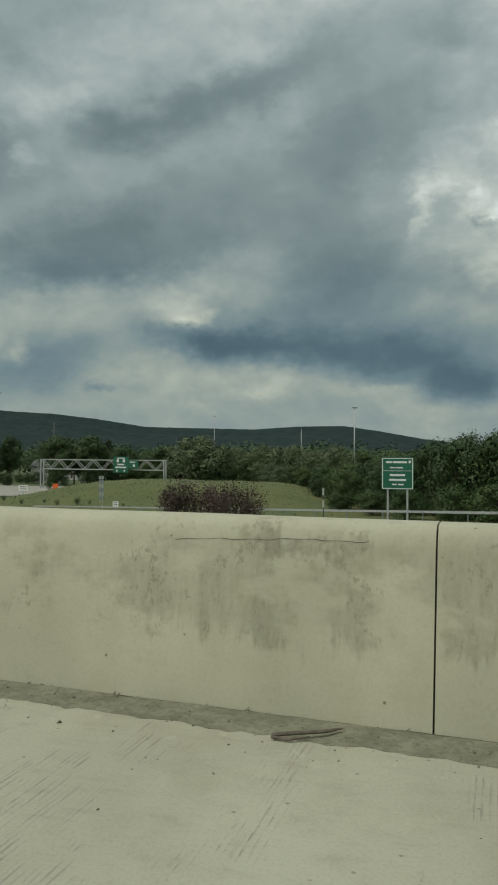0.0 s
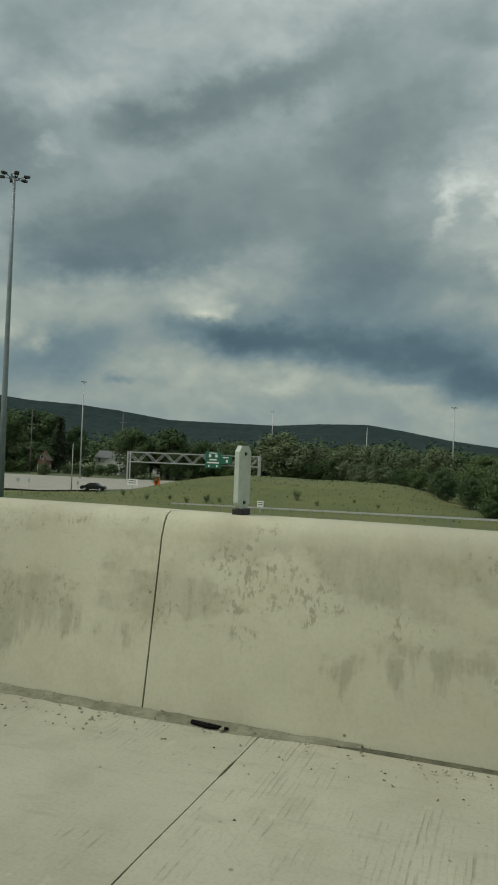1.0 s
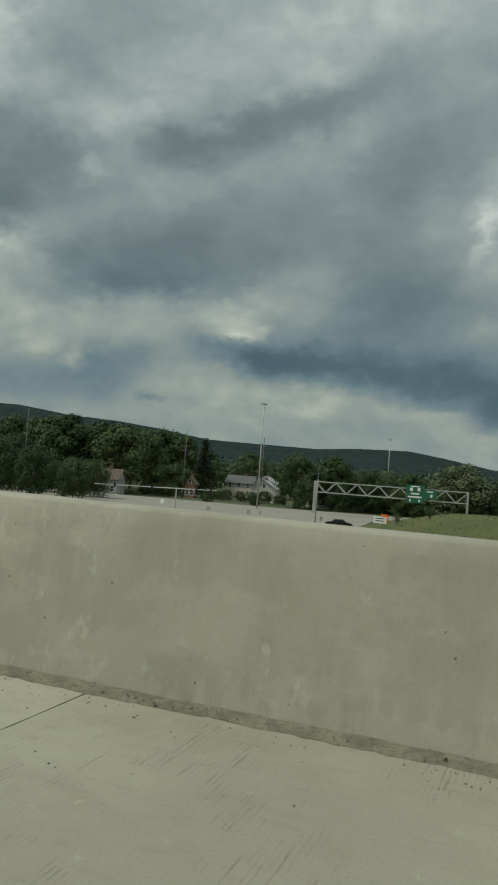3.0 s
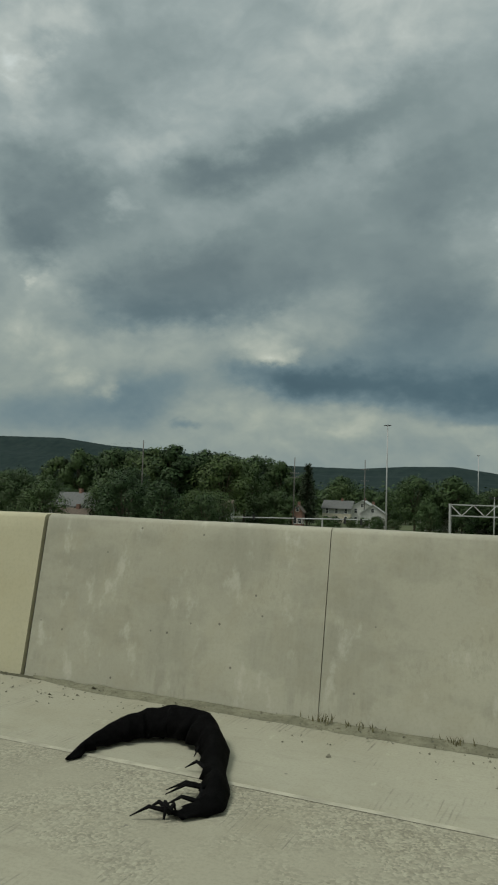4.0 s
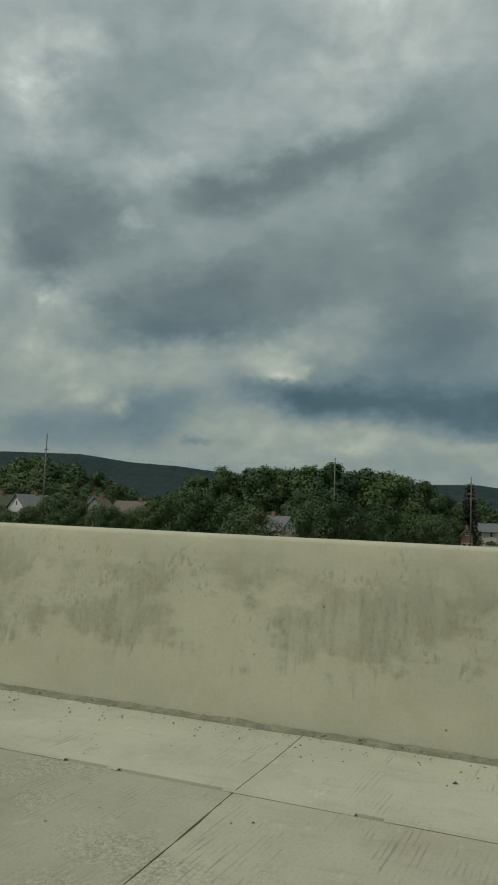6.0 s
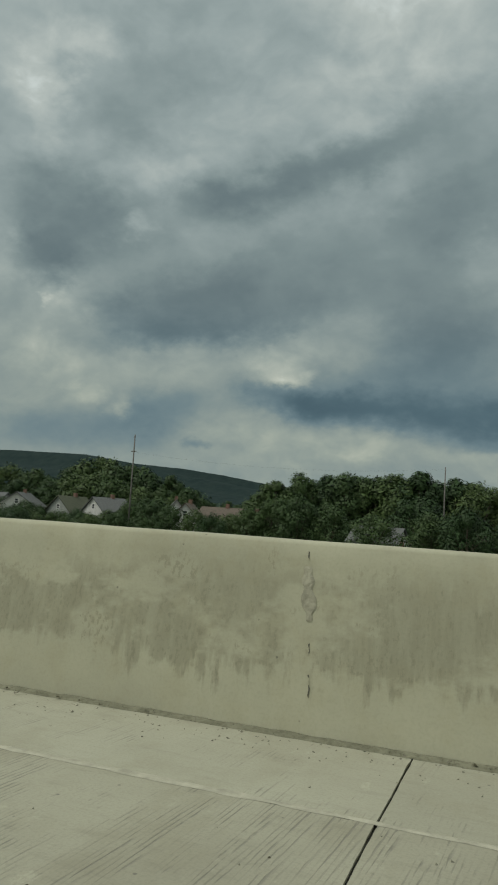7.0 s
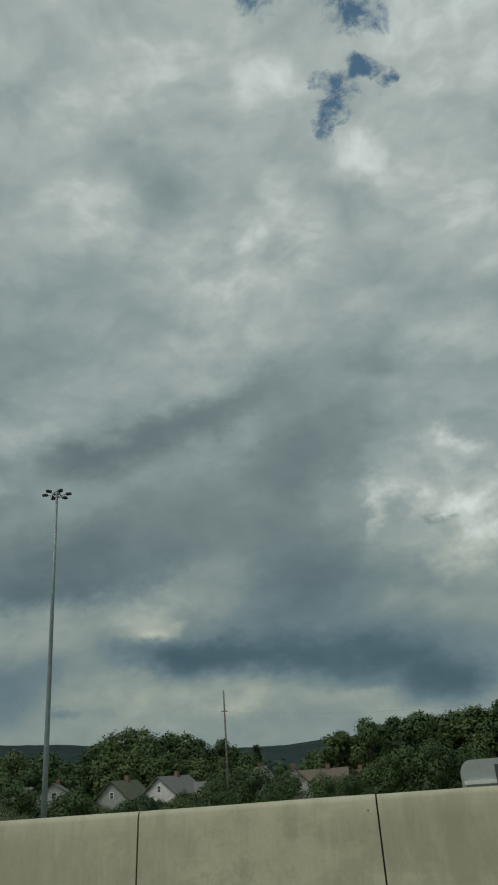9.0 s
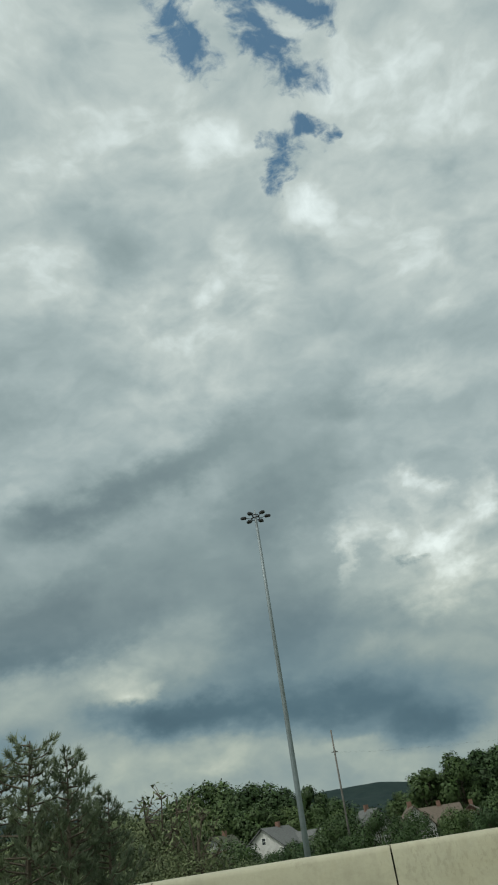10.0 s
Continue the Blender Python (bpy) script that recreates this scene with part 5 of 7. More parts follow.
CREST = [(-300, 13.5), (-290, 13), (-283, 12), (-276, 9.5), (-270, 12), (-266, 14.2), (-261, 16), (-256, 13.6), (-251, 14.1), (-245, 11.9), (-239, 11.4), (-234, 8.4)]
for x, top in CREST:
    plant(random.choice(OAKS[:4]), x, 172 + random.uniform(-2, 2), top, random.uniform(0.85, 1.05))
    plant(random.choice(OAKS[:4]), x + 2.5, 163 + random.uniform(-2, 2), top * 0.66, random.uniform(0.95, 1.15))
for x in (-158, -154, -150):
    plant(random.choice(ROUND), x, 206, 3.0 + random.uniform(-1, 1), 1.1)
    plant(random.choice(ROUND), x + 1, 193, -2.6, 1.2)
for x in (-140, -136, -132, -128, -124, -120):
    plant(random.choice(ROUND), x, 203 + random.uniform(-2, 2), -3.2 + random.uniform(-0.6, 0.6), 1.4)
# pines, a thin tree and bushes below the bridge
for x, y, top, w in ((-240.3, 48, 11.1, 0.95), (-237.5, 48, 9.6, 0.85), (-235.4, 50, 6.6, 0.8), (-243.8, 50, 10.6, 0.95), (-248.5, 50, 12.0, 0.9), (-239.0, 53, 7.4, 0.9)):
    plant(PINE, x, y, top, w)
plant(THIN, -237.3, 66.2, 7.5, 0.8)
plant(THIN, -234.0, 64.5, 5.9, 0.8)
for x, y, top, w in ((-253, 67, 5.6, 0.9), (-249.5, 66, 5.4, 0.9), (-246, 67, 5.6, 0.9), (-242.5, 68, 6.4, 0.9), (-239.8, 69, 6.0, 0.9), (-237.5, 67, 4.6, 0.9), (-235.3, 65, 2.7, 0.9), (-232, 66, 1.4, 1.0), (-229, 67, 0.6, 1.0), (-258, 68, 6.5, 1.0)):
    plant(OLIVE, x, y, top, w)
for x, y, top, w in ((-243, 88, 4.6, 1.0), (-248, 84, 5.6, 1.0), (-255, 79, 6.0, 1.0), (-262, 80, 6.8, 1.0), (-238, 95, 2.8, 1.0), (-268, 84, 6.4, 1.0), (-232, 104, 1.4, 1.0)):
    plant(random.choice(ROUND), x, y, top, w)
# behind the green sign and along the mound
for x, y, top, w in ((-16, 113.6, 0.5, 0.8), (-11.5, 113, 0.4, 0.8), (-14, 122, 1.6, 0.9), (-10, 118, 2.4, 0.9), (-5, 112, 3.2, 0.9), (-20, 126, -0.4, 0.9), (-24, 134, -0.5, 0.9), (-2.7, 107.6, 5.0, 0.8), (3, 106, 6.0, 0.8), (8, 104, 6.6, 0.8),
                     (1, 100, 5.2, 0.8), (6, 98, 6.2, 0.8), (11, 96, 6.6, 0.9), (16, 92, 7.0, 0.9), (22, 90, 7.0, 0.9), (-6, 96, -2.0, 1.2), (0, 92, -1.5, 1.2), (5, 90, -1.0, 1.2), (10, 88, -0.6, 1.2), (-11, 103, -2.6, 1.2), (-17, 110, -3.4, 1.2), (15, 84, 0, 1.2),
                     (-30, 150, 0.2, 1.0), (-25, 146, 0.8, 1.0), (-19, 140, 1.6, 1.0), (-13, 136, 2.8, 1.0), (-34, 158, 0.4, 1.0)):
    plant(random.choice(ROUND), x, y, top, w)
plant(OAKS[4], -40, 177, 0.2, 1.5)
plant(OAKS[4], -47, 190, 0.8, 1.4)
for i in range(12):
    x = -96 + 7.2 * i + random.uniform(-1.5, 1.5)
    plant(random.choice(OAKS[:3] + ROUND), x, 207 + random.uniform(-3, 3), 5.2 + random.uniform(-1.4, 0.4), 1.15)
    if not -60 < x < -44:
        plant(random.choice(ROUND), x + 3, 199 + random.uniform(-2, 2), 1.2 + random.uniform(-1.0, 1.0), 1.25)
    plant(random.choice(ROUND), x + 1, 218, 3.5 + random.uniform(-1.0, 1.0), 1.2)
for x, y, top in ((-10.7, 24.4, 0.95), (-9.9, 24.3, 0.7), (-7.9, 23.2, 0.85), (-8.8, 23.6, 0.6), (-11.4, 25.2, 0.3), (-11.0, 24.0, 0.5), (-7.3, 22.8, 0.35), (-9.3, 24.9, 0.8)):
    plant(SHRUB, x, y, top, 0.95)
for x, y, h in ((-68, 104, 1.2), (-65, 106, 0.9), (-61, 103, 1.3), (-58.5, 105, 1.6), (-56.8, 106, 1.0), (-74, 108, 1.2), (-50, 104, 0.8), (-46, 112, 2.0), (-42, 108, 1.1), (-37, 112, 0.7), (-33, 109, 0.9), (-77, 128, 2.6), (-72, 132, 2.4)):
    plant(GREEN_SHRUB, x, y, ground_z(x, y) + h, 0.8)
plant(OAKS[1], -156, 237, 10.0, 0.9)
plant(OAKS[0], -151, 268, 10.5, 1.0)

# the woods beyond, too far off to count
random.seed(19)
bm = bmesh.new()
for i in range(1500):
    y = 262 + 1500 * random.random() ** 1.8
    x = random.uniform(-1.15 * y - 160, 0.25 * y + 40)
    z = ground_z(x, y)
    h = random.uniform(8, 15)
    r = random.uniform(4, 7) * (1 + y / 1500)
    for _ in range(110):
        v = Vector((random.gauss(0, 1), random.gauss(0, 1) - 0.3, random.gauss(0.3, 0.9)))
        v.normalize()
        leaf(bm, Vector((x, y, z + h * 0.55)) + Vector((v.x * r, v.y * r, v.z * h * 0.5)) * random.uniform(0.8, 1.05), 0.7 + y / 1100, v + Vector((0, 0, 0.4)))
tagged(part("far_woods", bm, M_LEAF3), "unbroken woods between the town and the ridge", "woods", "", "stuff")


# ---- drain grates ----
def grate(x0, x1, o0, o1, bars_long, bars_cross, label):
    w, d = x1 - x0, o0 - o1
    root = thing("drain_grate", along((x0 + x1) / 2, (o0 + o1) / 2), label, "grate", "drain grates in the gutter")
    bm = bmesh.new()
    for a, b, c, e in ((-w / 2 - 0.018, w / 2 + 0.018, d / 2, d / 2 + 0.018), (-w / 2 - 0.018, w / 2 + 0.018, -d / 2 - 0.018, -d / 2), (-w / 2 - 0.018, -w / 2, -d / 2, d / 2), (w / 2, w / 2 + 0.018, -d / 2, d / 2)):
        put_box(bm, a, b, c, e, -0.05, 0.003)
    part("frame", bm, M_IRON, root)
    lb = mesh_of(box(-w / 2, w / 2, -0.006, 0.006, -0.045, 0.0), "long_bar", M_IRON)
    for i in range(1, bars_long):
        ob = new("long_bar", lb)
        ob.parent = root
        ob.location = (0, -d / 2 + d * i / bars_long, 0)
    cb = mesh_of(box(-0.007, 0.007, -d / 2, d / 2, -0.035, -0.002), "cross_bar", M_IRON)
    for i in range(1, bars_cross):
        ob = new("cross_bar", cb)
        ob.parent = root
        ob.location = (-w / 2 + w * i / bars_cross, 0, 0)
    # flat black plate in place of the shade down the shaft
    part("drain_shaft", box(-w / 2, w / 2, -d / 2, d / 2, -0.2, -0.19), M_BLACK, root)


grate(-73.42, -72.56, -0.10, -0.76, 12, 15, "rusty cast-iron drain grate set in a concrete apron")
grate(-103.38, -102.45, -0.07, -0.66, 12, 15, "rusty cast-iron drain grate beside the fallen sign sheets")
grate(-151.85, -151.04, -0.14, -0.62, 5, 9, "slotted cast-iron drain grate set in a new concrete apron")


# ---- signs and masts ----
def high_mast(x, y, top, r0, label):
    z = ground_z(x, y)
    root = thing("high_mast_light", Matrix.Translation((x, y, z)), label, "lamp mast", "high mast lights")
    h = top - z
    part("pole", tube([(0, 0, -0.5), (0, 0, h * 0.33), (0, 0, h * 0.66), (0, 0, h)], [r0, r0 * 0.78, r0 * 0.6, r0 * 0.42], 12), M_MAST, root, smooth=True)
    bm = bmesh.new()
    put_tube(bm, [(0.42 * math.cos(k * math.pi / 8), 0.42 * math.sin(k * math.pi / 8), h - 0.55) for k in range(17)], 0.045, 6)
    put_tube(bm, [(0.30 * math.cos(k * math.pi / 8), 0.30 * math.sin(k * math.pi / 8), h - 0.25) for k in range(17)], 0.04, 6)
    for k in range(4):
        a = k * math.pi / 2
        put_tube(bm, [(0.1 * math.cos(a), 0.1 * math.sin(a), h - 0.4), (0.42 * math.cos(a), 0.42 * math.sin(a), h - 0.55)], 0.03, 5)
    part("lowering_ring", bm, M_LAMP, root)
    part("spike", tube([(0, 0, h - 0.2), (0, 0, h + 0.35)], [0.05, 0.02], 6), M_GALV, root)
    for k in range(6):
        a = k * math.pi / 3 + 0.25
        m = Matrix.Rotation(a, 4, "Z")
        lamp = part("luminaire", plate([(0.94, -0.22), (1.36, -0.17), (1.43, 0), (1.36, 0.17), (0.94, 0.22), (0.86, 0)], h - 0.49, h - 0.33), M_LAMP, root)
        lamp.data.transform(m)
        arm = part("arm", tube([(0.4, 0, h - 0.55), (0.95, 0, h - 0.42)], 0.03, 6), M_LAMP, lamp)
        arm.data.transform(m)


high_mast(-59.5, 53.9, 25.4, 0.31, "tall tapered steel mast with a ring of six floodlights")
high_mast(-223.55, 60.0, 28.6, 0.28, "tall tapered steel mast with a ring of floodlights beyond the bridge")


def lamp_post(x, y, top, r, label, head=True):
    z = ground_z(x, y)
    root = thing("street_lamp", Matrix.Translation((x, y, z)), label, "street lamp", "slender far lamp posts")
    h = top - z
    part("pole", tube([(0, 0, -0.3), (0, 0, h)], [r, r * 0.55], 8), M_GALV, root, smooth=True)
    if head:
        bm = bmesh.new()
        for k in range(4):
            a = k * math.pi / 2 + 0.4
            put_box(bm, 0.25, 0.75, -0.14, 0.14, h - 0.25, h - 0.08, Matrix.Rotation(a, 4, "Z"))
            put_tube(bm, [(0, 0, h - 0.12), (0.3 * math.cos(a), 0.3 * math.sin(a), h - 0.16)], 0.04, 5)
        part("lamp_head", bm, M_LAMP, root)


lamp_post(-114.5, 166.3, 18.4, 0.20, "slender grey lamp mast beside the lower road")
lamp_post(-24.3, 187.6, 15.1, 0.20, "slender grey lamp mast above the trees")
lamp_post(-88.6, 117.0, 2.4, 0.11, "short grey lamp post beside the lower road")
lamp_post(-60.5, 300, 14.5, 0.22, "slender grey mast above the far trees")
lamp_post(-108, 330, 22.0, 0.25, "slender grey mast in front of the ridge")


def utility_pole(x, y, top, arms, label, r=0.17, half=1.2):
    z = ground_z(x, y)
    root = thing("utility_pole", Matrix.Translation((x, y, z)) @ Matrix.Rotation(0.25, 4, "Z"), label, "utility pole", "utility poles")
    h = top - z
    part("pole", tube([(0, 0, -0.5), (0, 0, h)], [r, r * 0.65], 8), M_WOOD, root, smooth=True)
    for d in arms:
        a = part("cross_arm", box(-half, half, -0.06, 0.06, h - d - 0.07, h - d + 0.07), M_WOOD, root)
        for k in (-0.83 * half, -0.38 * half, 0.38 * half, 0.83 * half):
            part("insulator", tube([(k, 0, h - d + 0.07), (k, 0, h - d + 0.26)], [0.05, 0.035], 6), M_GALV, a)


utility_pole(-143.6, 189, 12.1, (4.2, 5.3), "tall grey wooden utility pole with two cross-arms")
utility_pole(-166.2, 147.8, 13.2, (), "grey wooden utility pole rising above the trees", 0.16)
utility_pole(-133.5, 228, 13.8, (3.0, 6.5), "grey wooden utility pole beside the white house")
utility_pole(-228.0, 134.5, 17.1, (3.6,), "tall dark utility pole among the garden trees", 0.2, 0.55)
# ---- steel pylon of the far power line ----
PZ = ground_z(-274, 125)
pylon = thing("lattice_pylon", Matrix.Translation((-274.4, 125, PZ)) @ Matrix.Rotation(0.5, 4, "Z"), "grey steel lattice pylon with double cross-arms", "pylon")
PH = 18.9 - PZ
for sx, sy in ((-1, -1), (1, -1), (1, 1), (-1, 1)):
    part("leg", bar((sx * 1.5, sy * 1.5, -0.5), (sx * 0.7, sy * 0.7, PH - 4), 0.13, 0.13), M_MAST, pylon)
    part("leg", bar((sx * 0.7, sy * 0.7, PH - 4), (0, 0, PH), 0.10, 0.10), M_MAST, pylon)
for k in range(11):
    za, zb = (PH - 4) * k / 11, (PH - 4) * (k + 1) / 11
    wa_, wb_ = (1.5 - 0.8 * z / (PH - 4) for z in (za, zb))
    for sx, sy, ex, ey in ((-1, -1, 1, -1), (1, -1, 1, 1), (1, 1, -1, 1), (-1, 1, -1, -1)):
        part("brace", bar((sx * wa_, sy * wa_, za), (ex * wb_, ey * wb_, zb), 0.07, 0.07), M_MAST, pylon)
        part("brace", bar((ex * wa_, ey * wa_, za), (sx * wb_, sy * wb_, zb), 0.07, 0.07), M_MAST, pylon)
for dz in (4.0, 4.9, 8.5, 9.4):
    part("cross_arm", bar((-2.5, 0, PH - dz), (2.5, 0, PH - dz), 0.14, 0.14), M_MAST, pylon)
    for x in (-2.4, 2.4):
        part("insulator", tube([(x, 0, PH - dz), (x, 0, PH - dz - 0.7)], 0.06, 6), M_LAMP, pylon)

# wires
for s in (-0.9, 0.9):
    pts = [(-166.2 - 61.8 * t / 14, 147.8 - 13.3 * t / 14 + s, 12.8 + 0.6 * t / 14 - 1.6 * (1 - (t / 7 - 1) ** 2)) for t in range(15)]
    tagged(part("power_line", tube(pts, 0.003, 4), M_BLACK), "thin black power line between wooden poles", "cable")


def panel_sign(name, m, w, h, posts, label, mat, bars, foot):
    """A flat sign on posts, facing the road; bars: (x, z, width, height) of its unreadable lines."""
    root = thing(name, m, label, "road sign")
    face = part("sign_panel", plate([(-w / 2 + 0.08, 0), (w / 2 - 0.08, 0), (w / 2, 0.08), (w / 2, h - 0.08), (w / 2 - 0.08, h), (-w / 2 + 0.08, h), (-w / 2, h - 0.08), (-w / 2, 0.08)], -0.012, 0.012, "y"), mat, root)
    bm = bmesh.new()
    for a, b, c, d in ((-w / 2 + 0.04, w / 2 - 0.04, 0.04, 0.08), (-w / 2 + 0.04, w / 2 - 0.04, h - 0.08, h - 0.04), (-w / 2 + 0.04, -w / 2 + 0.08, 0.08, h - 0.08), (w / 2 - 0.08, w / 2 - 0.04, 0.08, h - 0.08)):
        put_box(bm, a, b, -0.018, -0.0125, c, d)
    part("border", bm, M_WHITE, face)
    for x, z, bw, bh in bars:
        part("legend_bar", box(x - bw / 2, x + bw / 2, -0.018, -0.0125, z - bh / 2, z + bh / 2), M_WHITE, face)
    for x in posts:
        part("post", box(x - 0.05, x + 0.05, 0.014, 0.10, foot, h - 0.1), M_GALV, root)


panel_sign("guide_sign", Matrix.Translation((-3.0, 38.5, -0.36)) @ Matrix.Rotation(radians(-4), 4, "Z"), 1.8, 1.82, (-0.55, 0.55), "green guide sign with white legend on two steel posts", M_GREEN,
           ((-0.48, 1.55, 0.34, 0.11), (0.14, 1.55, 0.78, 0.11), (0.68, 1.57, 0.12, 0.15), (-0.28, 1.24, 0.30, 0.075), (0.12, 1.24, 0.38, 0.075), (0, 1.06, 1.62, 0.022), (0, 0.82, 0.86, 0.11), (0, 0.55, 0.96, 0.11), (-0.17, 0.29, 0.28, 0.075), (0.2, 0.29, 0.30, 0.075)), -1.7)

# ---- the sign gantry over the lower road ----
gantry = thing("sign_gantry", Matrix.Translation((-100.5, 165, 0)), "galvanised truss gantry carrying green signs over the road", "gantry")
L = 33.3
for y in (-0.7, 0.7):
    for x in (0.0, L):
        part("leg", tube([(x, y, -7), (x, y, 1.2)], 0.19, 8), M_GALV, gantry)
    for z in (1.0, -1.35):
        part("chord", bar((0, y, z), (L, y, z), 0.22, 0.22), M_GALV, gantry)
    for k in range(14):
        a, b = L * k / 14, L * (k + 1) / 14
        part("diagonal", bar((a, y, -1.35 if k % 2 else 1.0), (b, y, 1.0 if k % 2 else -1.35), 0.12, 0.12), M_GALV, gantry)
for k in range(8):
    part("cross_brace", bar((L * k / 7, -0.7, 1.0), (L * k / 7, 0.7, 1.0), 0.1, 0.1), M_GALV, gantry)
for xc, z0, w, h, bars in ((22.4, -2.05, 3.9, 3.9, ((-0.8, 2.9, 0.6, 0.7), (0.8, 2.9, 0.6, 0.7), (0, 2.0, 1.8, 0.35), (0, 1.3, 2.9, 0.35), (-1.0, 0.5, 0.35, 0.45), (1.0, 0.5, 0.35, 0.45), (0, 3.55, 2.0, 0.2))),
                           (25.7, -1.0, 2.6, 2.0, ((-0.2, 1.55, 1.4, 0.25), (0.15, 0.7, 0.5, 0.6)))):
    sp_ = part("sign_panel", plate([(xc - w / 2, z0), (xc + w / 2, z0), (xc + w / 2, z0 + h), (xc - w / 2, z0 + h)], -1.6, -1.5, "y"), M_GREEN, gantry, "green guide sign with white legend")
    for x, z, bw, bh in bars:
        part("legend_bar", box(xc + x - bw / 2, xc + x + bw / 2, -1.63, -1.603, z0 + z - bh / 2, z0 + z + bh / 2), M_WHITE, sp_)
    for x in (-w / 3, w / 3):
        part("bracket", box(xc + x - 0.06, xc + x + 0.06, -1.5, -0.7, z0 + 0.3, z0 + h - 0.3), M_GALV, sp_)

# ---- a smaller gantry beyond the mound, with the grey back of a sign ----
gantry_b = thing("sign_gantry", Matrix.Translation((-59.0, 215, 0)), "smaller grey truss gantry with a grey sign back", "gantry")
LB = 12.8
for y in (-0.4, 0.4):
    for x in (0.0, LB):
        part("leg", tube([(x, y, -7), (x, y, 0.2)], 0.14, 8), M_GALV, gantry_b)
    for z in (0.1, -1.1):
        part("chord", bar((0, y, z), (LB, y, z), 0.16, 0.16), M_GALV, gantry_b)
    for k in range(8):
        a, b = LB * k / 8, LB * (k + 1) / 8
        part("diagonal", bar((a, y, -1.1 if k % 2 else 0.1), (b, y, 0.1 if k % 2 else -1.1), 0.09, 0.09), M_GALV, gantry_b)
back_ = part("sign_panel", plate([(2.6, -1.5), (9.2, -1.5), (9.2, 0.55), (2.6, 0.55)], 0.60, 0.66, "y"), M_SIGNBACK, gantry_b, "grey sign back")
for x in (3.6, 5.9, 8.2):
    part("bracket", box(x - 0.06, x + 0.06, 0.48, 0.60, -1.4, 0.5), M_GALV, back_)

# ---- small signs beside the lower road and on the mound ----
routes = thing("route_sign_stack", Matrix.Translation((-51.8, 100, ground_z(-51.8, 100))), "stacked small route signs on two thin steel posts", "road sign")
for x in (-0.22, 0.22):
    part("post", box(x - 0.03, x + 0.03, 0.0, 0.05, -0.3, 5.2), M_GALV, routes)
for k in range(6):
    for x in (-0.22, 0.22):
        z = 4.9 - 0.62 * k
        part("sign_panel", box(x - 0.19, x + 0.19, -0.02, -0.002, z - 0.26, z + 0.22, 0.006), M_MAST if k % 2 else M_SIGNBACK, routes)
for x, y, w in ((-107.5, 118, 0.75), (-100.3, 118, 0.7), (-98.6, 119, 0.45), (-87.9, 118, 0.45)):
    s_ = thing("small_sign", Matrix.Translation((x, y, -6.2)), "small grey sign back on a thin post beside the lower road", "road sign", "small signs beside the lower road")
    part("sign_panel", box(-w / 2, w / 2, -0.02, -0.002, 1.0, 1.65, 0.006), M_SIGNBACK, s_)
    part("post", box(-0.03, 0.03, 0.0, 0.05, -0.3, 1.55), M_GALV, s_)

# ---- signal arm at the junction beyond the lower road ----
sig = thing("signal_mast_arm", Matrix.Translation((-118.2, 128, -6.3)), "long galvanised signal arm with traffic lights", "traffic signal")
part("pole", tube([(0, 0, -0.3), (0, 0, 4.3)], [0.16, 0.12], 8), M_GALV, sig)
part("arm", tube([(8.2, 0, 4.25), (0, 0, 4.05), (-17.5, 0, 3.7)], [0.06, 0.11, 0.06], 8), M_GALV, sig)
for x in (4.1, 7.0, -5.0, -13.0):
    s_ = part("signal_head", box(x - 0.17, x + 0.17, -0.22, 0.04, 3.35, 4.3), M_BLACK, sig)
    for k in range(3):
        part("lens", tube([(x, -0.225, 3.52 + 0.29 * k), (x, -0.26, 3.52 + 0.29 * k)], 0.1, 10), M_LAMP, s_)
diamond = thing("diamond_sign", Matrix.Translation((-120.5, 127, -6.4)), "small white diamond-shaped sign on a post", "road sign")
part("sign_panel", plate([(0, 1.0), (0.55, 1.6), (0, 2.2), (-0.55, 1.6)], -0.02, 0.0, "y"), M_WHITE, diamond)
part("post", box(-0.03, 0.03, 0.002, 0.05, -0.2, 2.0), M_GALV, diamond)

work = thing("work_zone_sign", Matrix.Translation((-80.4, 136.4, -6.2)), "orange work-zone sign on a short stand", "road sign")
part("sign_panel", plate([(-0.62, 0.7), (0.62, 0.7), (0.62, 2.2), (-0.62, 2.2)], -0.02, 0.0, "y"), M_ORANGE, work)
for a, b in (((0, 0.03, 1.6), (-0.5, 0.5, -0.3)), ((0, 0.03, 1.6), (0.5, 0.5, -0.3)), ((0, 0.03, 1.6), (0, -0.5, -0.3))):
    part("leg", bar(a, b, 0.05, 0.05), M_GALV, work)
for x, y, w, h, lab in ((-79.0, 122, 2.1, 1.1, "small white sign on a post at the grass edge"), (-47.5, 96, 0.9, 0.8, "small white rectangular sign on the grass")):
    z = ground_z(x, y)
    s_ = thing("white_sign", Matrix.Translation((x, y, z)), lab, "road sign")
    part("sign_panel", plate([(-w / 2, 0.8), (w / 2, 0.8), (w / 2, 0.8 + h), (-w / 2, 0.8 + h)], -0.02, 0, "y"), M_WHITE, s_)
    for k in range(2):
        part("legend_bar", box(-w * 0.35, w * 0.35, -0.026, -0.0205, 0.8 + h * (0.3 + 0.35 * k), 0.8 + h * (0.42 + 0.35 * k)), M_BLACK, s_)
    part("post", box(-0.04, 0.04, 0.002, 0.06, -0.2, 0.8 + h * 0.8), M_GALV, s_)

